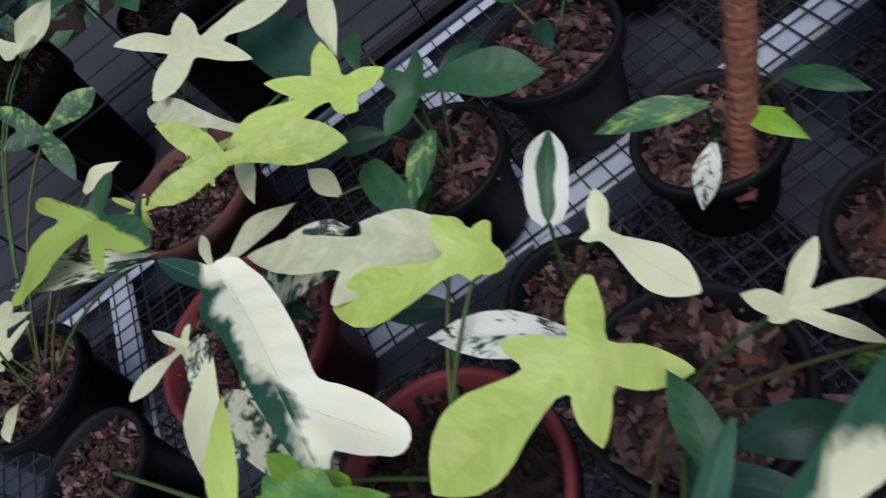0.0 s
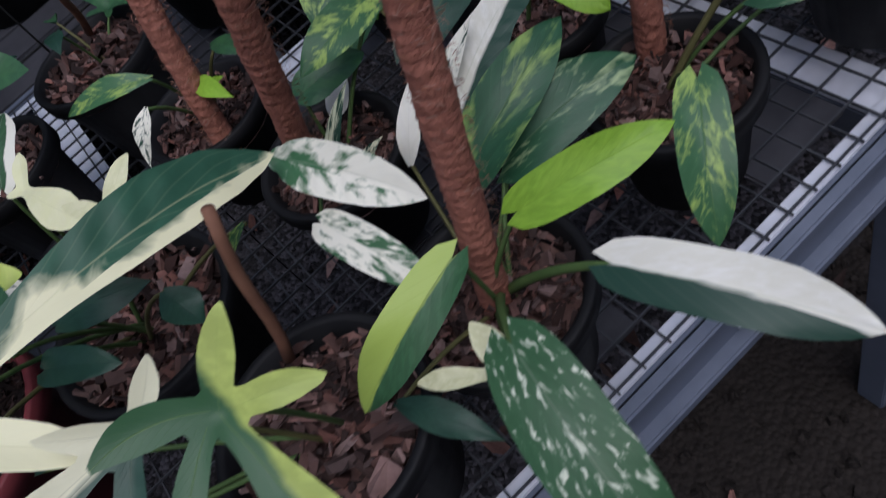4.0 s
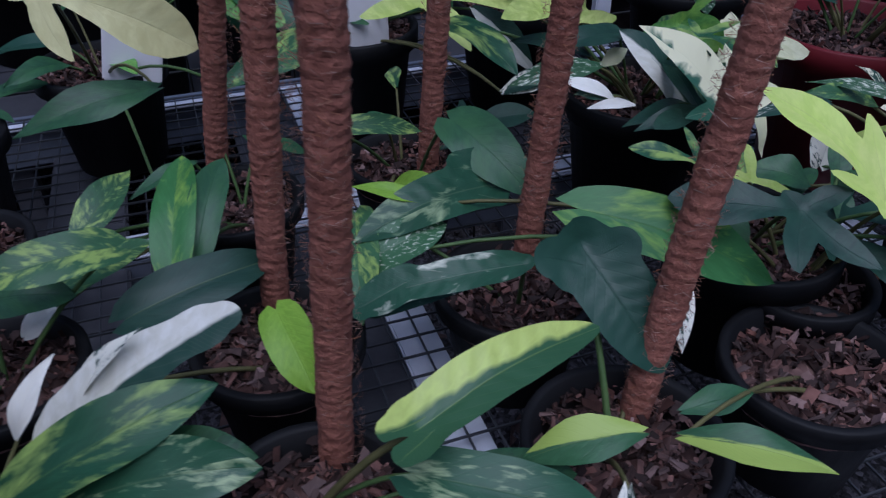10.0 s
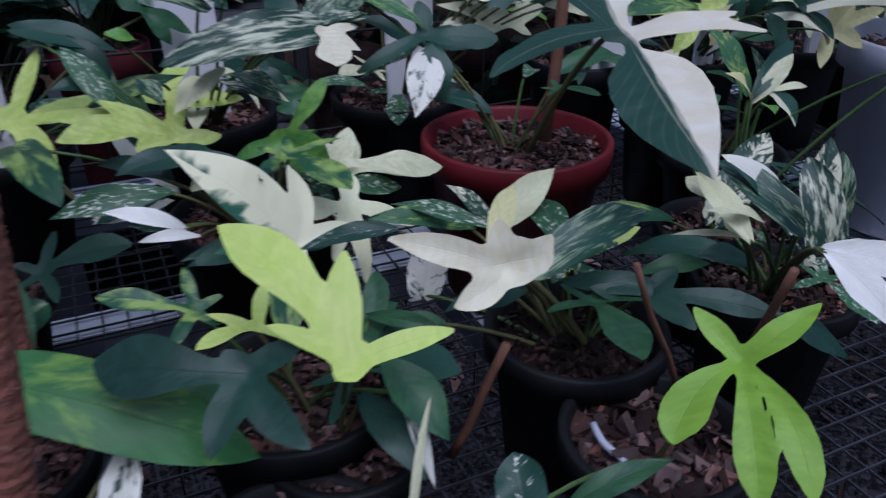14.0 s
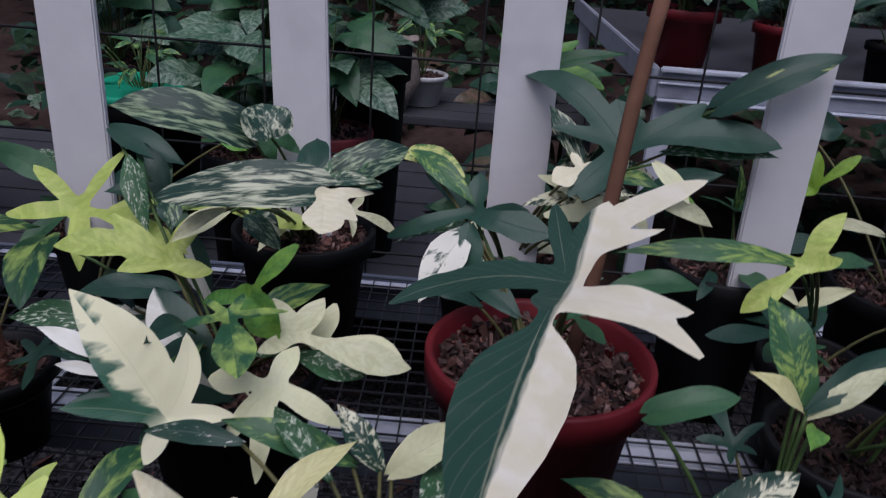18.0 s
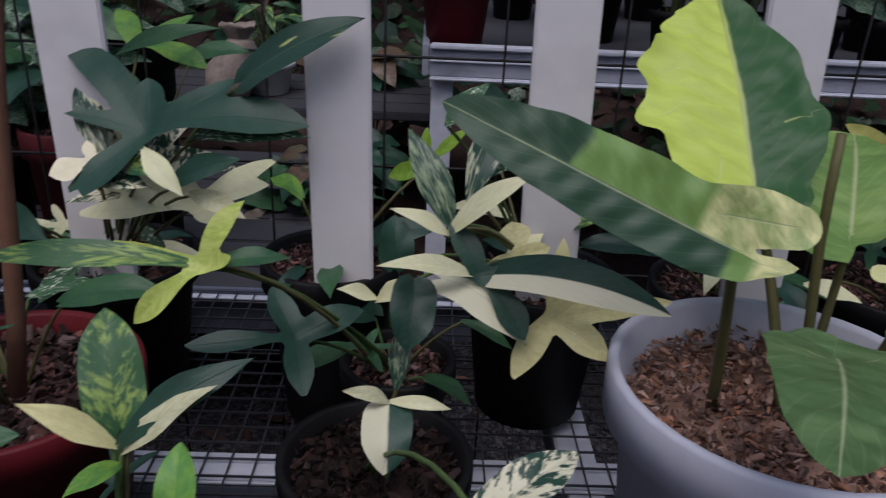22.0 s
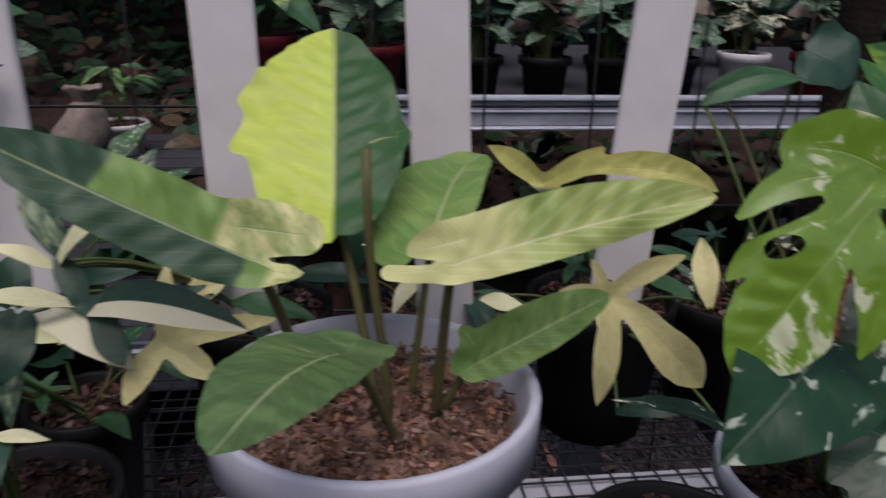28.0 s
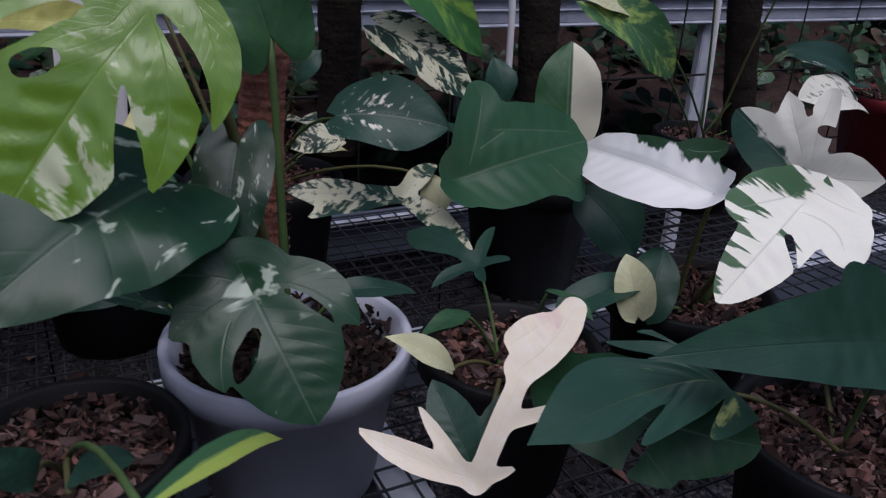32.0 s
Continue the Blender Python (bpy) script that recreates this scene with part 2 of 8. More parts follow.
DARK, MID, FRESH = (0.019, 0.054, 0.036), (0.040, 0.108, 0.045), (0.085, 0.235, 0.05)
CREAM, WHITE, LEMON, LIME = (0.70, 0.68, 0.48), (0.80, 0.78, 0.66), (0.64, 0.68, 0.24), (0.28, 0.45, 0.05)
LM = {
    "dark": leaf_material("leaf_dark_green", DARK, (0.026, 0.075, 0.045), "plain"),
    "green": leaf_material("leaf_green", (0.032, 0.09, 0.042), (0.055, 0.15, 0.045), "plain"),
    "fresh": leaf_material("leaf_fresh_green", FRESH, LIME, "plain"),
    "lime": leaf_material("leaf_lime", (0.20, 0.36, 0.03), LIME, "plain", rough=0.42),
    "lemon": leaf_material("leaf_lemon", (0.44, 0.56, 0.11), LEMON, "plain", rough=0.45),
    "cream": leaf_material("leaf_cream", (0.62, 0.62, 0.36), CREAM, "plain", rough=0.45),
    "white": leaf_material("leaf_white", (0.78, 0.76, 0.68), WHITE, "plain", rough=0.45),
    "half": leaf_material("leaf_half_cream", DARK, CREAM, "half", 0.5, wavy=0.06, blend=0.03),
    "halfw": leaf_material("leaf_half_white", DARK, WHITE, "half", 0.5, wavy=0.16, stretch=5.0, blend=0.02),
    "halfw_r": leaf_material("leaf_half_white_mirrored", WHITE, DARK, "half", 0.5, wavy=0.30, blend=0.06, pale=(0.5, 0.55, 0.4)),
    "halfl": leaf_material("leaf_half_lime", MID, (0.36, 0.47, 0.09), "half", 0.5, wavy=0.30, blend=0.05),
    "halfl_r": leaf_material("leaf_half_lime_mirrored", (0.42, 0.50, 0.12), MID, "half", 0.43, wavy=0.25, blend=0.04, pale=(0.3, 0.4, 0.1)),
    "marble": leaf_material("leaf_marbled", DARK, CREAM, "marble", 0.53, blend=0.05, fine=0.45),
    "marble_c": leaf_material("leaf_marbled_cream", DARK, CREAM, "marble", 0.50, blend=0.05, fine=0.45),
    "marble_g": leaf_material("leaf_marbled_green", MID, (0.30, 0.42, 0.10), "marble", 0.55, blend=0.10, fine=0.45),
    "marble_w": leaf_material("leaf_marbled_white", DARK, WHITE, "marble", 0.45, blend=0.06, fine=0.4),
    "streak": leaf_material("leaf_streaked", DARK, (0.30, 0.38, 0.22), "marble", 0.55, blend=0.10, fine=0.55, stretch=1.5, lines=5.0),
    "streak_c": leaf_material("leaf_streaked_cream", DARK, (0.58, 0.60, 0.42), "marble", 0.53, blend=0.09, fine=0.55, stretch=1.5, lines=5.0),
    "edge": leaf_material("leaf_lime_edged", MID, (0.40, 0.50, 0.10), "edge", 0.55, wavy=0.9, blend=0.15),
    "fade": leaf_material("leaf_fading_lime", (0.33, 0.42, 0.08), (0.06, 0.16, 0.03), "fade", 0.45, wavy=0.5, blend=0.4),
    "edgec": leaf_material("leaf_cream_edged", MID, WHITE, "edge", 0.42, wavy=0.7, blend=0.08),
    "lemonc": leaf_material("leaf_pale_lemon", (0.62, 0.58, 0.27), (0.70, 0.66, 0.34), "plain", rough=0.45),
    "cream2": leaf_material("leaf_clear_cream", (0.82, 0.75, 0.50), (0.84, 0.80, 0.56), "plain", rough=0.45, pale=(0.72, 0.69, 0.48)),
    "bigsplit": leaf_material("leaf_split_lemon_green", (0.40, 0.50, 0.085), (0.034, 0.105, 0.034), "half", 0.5, wavy=0.03, blend=0.02, pale=(0.52, 0.60, 0.22), ribs=0.7, veins=0.05, rough=0.42),
    "bigfade": leaf_material("leaf_dark_with_lemon_base", (0.135, 0.24, 0.06), (0.036, 0.085, 0.046), "fadeside", 0.28, wavy=-0.27, blend=0.025, ribs=0.8, veins=0.05, pale=(0.40, 0.48, 0.26), rough=0.42, root=((0.76, 0.75, 0.36), 0.05, 0.10)),
    "bigvein": leaf_material("leaf_lemon_veined", (0.50, 0.57, 0.18), (0.20, 0.34, 0.07), "marble", 0.53, blend=0.3, fine=0.4, pale=(0.72, 0.71, 0.46), ribs=0.85, veins=0.28, thin=4.5, rough=0.4, root=((0.62, 0.64, 0.27), 0.30)),
    "bigfresh": leaf_material("leaf_soft_green", (0.12, 0.225, 0.055), (0.24, 0.36, 0.10), "marble", 0.58, blend=0.2, fine=0.3, pale=(0.50, 0.55, 0.30), ribs=0.8, veins=0.14, rough=0.45),
    "bigdull": leaf_material("leaf_dull_green", (0.085, 0.165, 0.055), (0.14, 0.23, 0.085), "marble", 0.60, blend=0.2, fine=0.3, pale=(0.40, 0.46, 0.26), ribs=0.8, veins=0.10, rough=0.45),
    "fresh_p": leaf_material("leaf_fresh_with_lime_patches", (0.045, 0.15, 0.04), (0.22, 0.38, 0.06), "marble", 0.58, blend=0.12, fine=0.3),
    "monlime": leaf_material("leaf_glossy_lime", (0.155, 0.29, 0.032), (0.60, 0.66, 0.42), "marble", 0.575, blend=0.03, fine=0.6, stretch=2.2, lines=4.5, pale=(0.30, 0.44, 0.10), veins=0.05, rough=0.2, gloss=0.75),
    "monstreak": leaf_material("leaf_dark_streaked", (0.011, 0.046, 0.019), (0.46, 0.53, 0.42), "marble", 0.61, blend=0.04, fine=0.8, stretch=1.2, rough=0.32, gloss=0.45),
    "darksplash": leaf_material("leaf_dark_splashed", (0.022, 0.07, 0.032), (0.40, 0.46, 0.35), "marble", 0.69, blend=0.05, fine=0.7, rough=0.4),
    "halfc_v": leaf_material("leaf_green_and_cream_halves", MID, (0.72, 0.68, 0.52), "half", 0.55, wavy=0.05, blend=0.02),
    "darklemon": leaf_material("leaf_dark_with_yellow_patch", DARK, (0.40, 0.46, 0.16), "marble", 0.62, blend=0.05, fine=0.3, stretch=2.0),
    "veined": leaf_material("leaf_pale_veined", (0.03, 0.085, 0.045), (0.25, 0.33, 0.24), "marble", 0.55, blend=0.25, fine=0.8, pale=(0.45, 0.5, 0.4)),
    "pinkish": leaf_material("leaf_pink_mottled", (0.04, 0.075, 0.035), (0.20, 0.10, 0.085), "marble", 0.5, blend=0.3, fine=0.6),
    "splash_w": leaf_material("leaf_dark_splashed_white", DARK, WHITE, "marble", 0.60, blend=0.05, fine=0.5),
    "splash_g": leaf_material("leaf_dark_splashed_lime", (0.022, 0.08, 0.036), (0.30, 0.42, 0.10), "marble", 0.55, blend=0.12, fine=0.25, stretch=2.2),
    "speckle": leaf_material("leaf_speckled_white", MID, (0.62, 0.66, 0.52), "marble", 0.585, blend=0.07, fine=0.85, lines=5.0),
    "white_g": leaf_material("leaf_white_with_green_patches", (0.05, 0.14, 0.06), WHITE, "marble", 0.46, blend=0.07, fine=0.35, stretch=2.6),
    "lemon_g": leaf_material("leaf_lemon_with_green_patches", (0.07, 0.19, 0.05), LEMON, "marble", 0.46, blend=0.10, fine=0.4),
    "cream_g": leaf_material("leaf_cream_with_green_side", DARK, CREAM, "half", 0.36, wavy=0.35, blend=0.05),
    "white_half": leaf_material("leaf_white_with_green_side", WHITE, (0.06, 0.14, 0.06), "half", 0.60, wavy=1.1, stretch=7.0, blend=0.025),
    "lemon_d": leaf_material("leaf_lemon_above_dark_below", (0.58, 0.58, 0.17), DARK, "half", 0.54, wavy=0.10, blend=0.04, pale=(0.5, 0.5, 0.2)),
    "half_red": leaf_material("leaf_clear_half_cream", (0.86, 0.79, 0.58), (0.022, 0.062, 0.042), "half", 0.5, wavy=0.07, blend=0.02, pale=(0.70, 0.66, 0.46), ribs=0.3, veins=0.05),
    "white_rim": leaf_material("leaf_white_below_marbled", (0.86, 0.84, 0.80), (0.03, 0.075, 0.035), "half", 0.60, wavy=0.45, stretch=5.0, blend=0.015, pale=(0.80, 0.80, 0.74), ribs=0.3),
    "marble_half": leaf_material("leaf_marbled_and_cream_sides", (0.030, 0.095, 0.055), (0.80, 0.77, 0.50), "half", 0.47, wavy=1.0, blend=0.07, root=((0.80, 0.77, 0.52), 0.10), pale=(0.66, 0.66, 0.38), ribs=0.35, veins=0.05),
    "cream_pink": leaf_material("leaf_cream_with_pink_tint", (0.80, 0.70, 0.54), (0.78, 0.56, 0.52), "marble", 0.66, blend=0.12, fine=0.2, pale=(0.72, 0.68, 0.50)),
    "marble_r": leaf_material("leaf_cream_with_marbled_side", (0.80, 0.77, 0.54), (0.028, 0.085, 0.055), "half", 0.57, wavy=0.75, blend=0.06, pale=(0.66, 0.66, 0.42)),
    "patch_g": leaf_material("leaf_soft_patched", (0.022, 0.075, 0.036), (0.33, 0.42, 0.22), "marble", 0.56, blend=0.09, fine=0.35, stretch=2.4, lines=4.0),
    "patch_w": leaf_material("leaf_soft_patched_white", (0.026, 0.085, 0.045), (0.62, 0.64, 0.50), "marble", 0.60, blend=0.07, fine=0.3, stretch=2.4, lines=4.0),
    "halfw_s": leaf_material("leaf_white_stripe_over_dark", WHITE, DARK, "half", 0.52, wavy=0.10, blend=0.03, pale=(0.5, 0.55, 0.4), ribs=0.2),
    "shrub": leaf_material("leaf_shrub", (0.014, 0.036, 0.017), (0.05, 0.115, 0.045), "plain", rough=0.5),
}
PETIOLE = surface("petiole_green", (0.045, 0.085, 0.028), (0.10, 0.16, 0.05), 60, 0.5, bump=0.1)
PETIOLE_BROWN = surface("petiole_brown_green", (0.06, 0.06, 0.025), (0.14, 0.13, 0.05), 60, 0.5, bump=0.1)
BLACK = surface("black_plastic", (0.003, 0.003, 0.0035), (0.008, 0.008, 0.009), 40, 0.62, bump=0.1, ob_random=0.3)
RED = surface("red_plastic", (0.09, 0.009, 0.012), (0.17, 0.016, 0.021), 30, 0.45, bump=0.1, stain=0.3)
MAROON = surface("maroon_plastic", (0.10, 0.018, 0.022), (0.19, 0.04, 0.045), 30, 0.5, bump=0.1, stain=0.3)
GREY = surface("grey_plastic", (0.40, 0.41, 0.48), (0.56, 0.57, 0.65), 22, 0.5, bump=0.1, stain=0.35)
WHITEPOT = surface("white_plastic", (0.55, 0.55, 0.55), (0.75, 0.75, 0.75), 20, 0.5, bump=0.1, stain=0.3)
GREENPOT = surface("green_plastic", (0.01, 0.22, 0.12), (0.02, 0.35, 0.2), 20, 0.45, bump=0.1)
CLAY = surface("brown_clay", (0.10, 0.045, 0.035), (0.18, 0.08, 0.06), 30, 0.8, bump=0.3)
BARK = surface("bark_chips", (0.022, 0.0095, 0.008), (0.165, 0.085, 0.070), 70, 0.85, bump=0.6, island=0.9)
HUSK = surface("husk_chips", (0.070, 0.030, 0.020), (0.34, 0.185, 0.125), 90, 0.9, bump=0.6, island=0.7)
PEAT = surface("dark_mix", (0.006, 0.003, 0.0025), (0.036, 0.018, 0.0145), 60, 0.9, bump=0.6, island=0.8)
TOTEM = surface("dark_fern_fibre", (0.004, 0.0035, 0.003), (0.028, 0.02, 0.015), 120, 0.95, bump=0.9, depth=0.004)
COIR = surface("coir_fibre", (0.13, 0.043, 0.030), (0.40, 0.165, 0.115), 160, 0.95, bump=0.9, depth=0.004)
FIBRE = surface("coir_strands", (0.28, 0.12, 0.075), (0.5, 0.26, 0.17), 50, 0.9, bump=0.0, island=0.3)
# sky glare on the flanges is put into this lighter steel colour
STEEL = surface("galvanised_steel_with_glare", (0.54, 0.56, 0.64), (0.78, 0.80, 0.88), 35, 0.38, 0.25, bump=0.15, stain=0.5)
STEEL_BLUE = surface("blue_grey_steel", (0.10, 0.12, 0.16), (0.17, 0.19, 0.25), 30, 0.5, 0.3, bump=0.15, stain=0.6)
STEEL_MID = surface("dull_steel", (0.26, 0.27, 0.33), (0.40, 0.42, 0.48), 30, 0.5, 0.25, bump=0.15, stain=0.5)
WIRE = surface("welded_wire", (0.03, 0.032, 0.038), (0.08, 0.084, 0.095), 60, 0.5, 0.5, bump=0.1)
BOARD = surface("white_board", (0.64, 0.62, 0.63), (0.80, 0.78, 0.79), 14, 0.6, bump=0.12, stain=0.25)
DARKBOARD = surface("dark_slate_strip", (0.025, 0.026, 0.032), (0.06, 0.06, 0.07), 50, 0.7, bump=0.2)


def gravel_material():
    m, nt, b = principled("grey_gravel", 0.85)
    vec = nt.nodes.new("ShaderNodeTexCoord").outputs["Object"]
    cell = node(nt, "ShaderNodeTexVoronoi", Scale=105.0, Randomness=1.0)
    nt.links.new(vec, cell.inputs["Vector"])
    shade = nt.nodes.new("ShaderNodeSeparateColor")
    nt.links.new(cell.outputs["Color"], shade.inputs[0])
    tone = math_node(nt, "POWER", shade.outputs[0], 1.8)
    stone = mixed(nt, tone, (0.007, 0.0067, 0.0075), (0.062, 0.058, 0.066))
    pos = nt.nodes.new("ShaderNodeSeparateXYZ")
    nt.links.new(vec, pos.inputs[0])
    edge = math_node(nt, "ADD", pos.outputs[1], math_node(nt, "MULTIPLY", math_node(nt, "SUBTRACT", noise_of(nt, vec, 5.0, 4.0), 0.5), 0.35))
    soil = math_node(nt, "MULTIPLY", math_node(nt, "SUBTRACT", 0.36, edge), 9.0, True)
    dirt = mixed(nt, noise_of(nt, vec, 60.0, 5.0, 0.6), (0.004, 0.0035, 0.003), (0.030, 0.024, 0.021))
    patch = math_node(nt, "MULTIPLY", math_node(nt, "SUBTRACT", noise_of(nt, vec, 3.0, 3.0), 0.52), 6.0, True)
    col = mixed(nt, math_node(nt, "MULTIPLY", patch, 0.6), stone, dirt)
    nt.links.new(mixed(nt, soil, col, dirt), b.inputs["Base Color"])
    b.inputs["Specular IOR Level"].default_value = 0.15
    bumped(nt, b, math_node(nt, "MULTIPLY", cell.outputs["Distance"], -1.0), 0.9, 0.006)
    return m


GRAVEL = gravel_material()
STAKE = surface("brown_cane", (0.12, 0.055, 0.035), (0.24, 0.12, 0.075), 40, 0.7, bump=0.3)
BLACKWIRE = surface("black_wire", (0.006, 0.006, 0.006), (0.02, 0.02, 0.02), 30, 0.5, bump=0.0)


# ---- mesh tools ----
def part(name, bm, material, parent, label="", loc=None):
    me = bpy.data.meshes.new(name)
    bm.normal_update()
    bm.to_mesh(me)
    bm.free()
    me.materials.append(material)
    ob = new(name, me)
    ob.parent = parent
    if loc is not None:
        ob.location = loc
    return tagged(ob, label) if label else ob


def shared(name, me, parent, loc=(0, 0, 0), rz=0.0, scale=(1, 1, 1)):
    ob = new(name, me)
    ob.parent = parent
    ob.location, ob.rotation_euler, ob.scale = loc, (0, 0, rz), scale
    return ob


def mesh_of(name, bm, material):
    me = bpy.data.meshes.new(name)
    bm.normal_update()
    bm.to_mesh(me)
    bm.free()
    me.materials.append(material)
    return me


def smooth(bm):
    for fc in bm.faces:
        fc.smooth = True
    return bm


def empty(name, loc, label, category, group="", kind=""):
    e = new(name)
    e.location = loc
    e.empty_display_size = 0.05
    return tagged(e, label, category, group, kind)


def add_box(bm, lo, hi, turn=None):
    vs = [bm.verts.new((lo[0] if i & 1 == 0 else hi[0], lo[1] if i & 2 == 0 else hi[1], lo[2] if i & 4 == 0 else hi[2])) for i in range(8)]
    if turn is not None:
        for q in vs:
            q.co = turn @ q.co
    for a, b, c, d in ((0, 2, 3, 1), (4, 5, 7, 6), (0, 1, 5, 4), (2, 6, 7, 3), (0, 4, 6, 2), (1, 3, 7, 5)):
        bm.faces.new((vs[a], vs[b], vs[c], vs[d]))
    return vs


def box_bm(lo, hi, bevel=0.0):
    bm = bmesh.new()
    add_box(bm, lo, hi)
    if bevel:
        bmesh.ops.bevel(bm, geom=bm.edges[:], offset=bevel, segments=2, affect="EDGES")
    return bm


def turned(profile, seg=28):
    """A body turned round z from (radius, height) pairs."""
    bm = bmesh.new()
    rings = [[bm.verts.new((r * math.cos(2 * math.pi * i / seg), r * math.sin(2 * math.pi * i / seg), z)) for i in range(seg)] for r, z in profile]
    for a, b in zip(rings, rings[1:]):
        for i in range(seg):
            bm.faces.new((a[i], a[(i + 1) % seg], b[(i + 1) % seg], b[i]))
    bm.faces.new(rings[-1])
    return smooth(bm)


def tube(points, radii, seg=6):
    """A tube along points, with a radius at each."""
    bm = bmesh.new()
    rings = []
    side = None
    for i, p in enumerate(points):
        d = (points[min(i + 1, len(points) - 1)] - points[max(i - 1, 0)]).normalized()
        side = (d.cross(Vector((0, 0, 1))) if side is None else side - d * side.dot(d))
        if side.length < 1e-4:
            side = d.cross(Vector((1, 0, 0)))
        side.normalize()
        other = d.cross(side)
        rings.append([bm.verts.new(p + float(radii[i]) * (math.cos(2 * math.pi * k / seg) * side + math.sin(2 * math.pi * k / seg) * other)) for k in range(seg)])
    for a, b in zip(rings, rings[1:]):
        for k in range(seg):
            bm.faces.new((a[k], a[(k + 1) % seg], b[(k + 1) % seg], b[k]))
    bm.faces.new(rings[0][::-1])
    bm.faces.new(rings[-1])
    return smooth(bm)


# ---- leaves ----
def prof(points):
    us, hs = zip(*points)
    return lambda u: float(np.interp(u, us, hs))


OVAL = prof([(0, .22), (.03, .58), (.08, .80), (.18, .95), (.32, 1), (.5, .99), (.66, .90), (.79, .70), (.89, .44), (.96, .2), (1, 0)])
LANCE = prof([(0, .14), (.06, .35), (.2, .72), (.38, 1), (.55, .96), (.72, .70), (.87, .34), (1, 0)])


def blade(bm, uvl, base, way, up, length, half, shape, arch=0.12, fold=0.15, wave=0.0, back=0.0, nu=18, nv=6, seed=0):
    """One blade: runs from base along way, bends down by arch, folds along its midrib, with lobes behind the base (back)."""
    right = way.cross(up).normalized()
    up = right.cross(way).normalized()
    mkl = bm.loops.layers.uv["mark"]
    mark = (base, way, right, length, half)
    twist, sway = 0.5 * math.sin(seed * 5.3), 0.05 * math.sin(seed * 3.7)
    rows = []
    for i in range(nu + 1):
        u = i / nu
        h = half * shape(u)
        row = []
        for j in range(-nv, nv + 1):
            v = j / nv
            lag = back * length * (1 - u) ** 4 * abs(v) ** 0.9
            s = u * length - lag
            k = s / length
            bend = arch * length * (4 * k * (1 - k) if arch > 0 else -4 * k * k * abs(1))
            lift = h * abs(v) * math.sin(fold)
            rip = wave * half * math.sin(9.5 * u + (2.1 if v > 0 else 0.4) + seed) * abs(v) ** 2
            turn_ = twist * h * v * u
            un = 0.10 * half * noise.noise(Vector((u * 3.1 + seed * 7, v * 1.3, seed))) * (0.3 + abs(v))
            puck = 0.012 * half * math.sin(u * 46 - abs(v) * 9) * abs(v) * (1 - abs(v)) * 4
            row.append(base + way * s + right * (h * v * math.cos(fold) + sway * length * u * u) + up * (bend + lift + rip + turn_ + un + puck))
        rows.append(row)
    verts = [[bm.verts.new(p) for p in row] for row in rows]
    for i in range(nu):
        for j in range(2 * nv):
            fc = bm.faces.new((verts[i][j], verts[i][j + 1], verts[i + 1][j + 1], verts[i + 1][j]))
            fc.smooth = True
            for loop, (a, b) in zip(fc.loops, ((i, j), (i, j + 1), (i + 1, j + 1), (i + 1, j))):
                loop[uvl].uv = (a / nu, b / (2 * nv))
                q = loop.vert.co - mark[0]
                loop[mkl].uv = (q.dot(mark[1]) / mark[3], 0.5 + 0.5 * q.dot(mark[2]) / mark[4])


def rounded(pts_, times_=2):
    """Corners cut twice, ends kept."""
    for _ in range(times_):
        out = [pts_[0]]
        for (a, b), (c, d) in zip(pts_, pts_[1:]):
            out += [(a * .75 + c * .25, b * .75 + d * .25), (a * .25 + c * .75, b * .25 + d * .75)]
        pts_ = out + [pts_[-1]]
    return pts_


# one side of a leaf's rim from where the stalk meets it to the tip: along the midrib, across it
HEART_RIM = ((0, 0), (-.09, .10), (-.20, .30), (-.23, .56), (-.15, .82), (.02, .98), (.20, 1.0), (.38, .93), (.56, .76), (.74, .52), (.88, .27), (.96, .1), (1, 0))
SPLIT_RIM = ((0, 0), (-.08, .12), (-.24, .34), (-.25, .68), (-.10, .97), (.12, 1.06), (.46, 1.12), (.38, .92), (.22, .62), (.25, .56), (.42, .84), (.64, .98), (.58, .76), (.46, .50), (.50, .44), (.66, .64), (.80, .66), (.90, .40), (1, 0))
SPLIT_RIM_B = ((0, 0), (-.06, .12), (-.15, .32), (-.11, .58), (.05, .78), (.25, .88), (.50, .92), (.42, .66), (.22, .40), (.26, .35), (.48, .60), (.74, .66), (.71, .47), (.58, .27), (.62, .24), (.82, .38), (.90, .27), (1, 0))


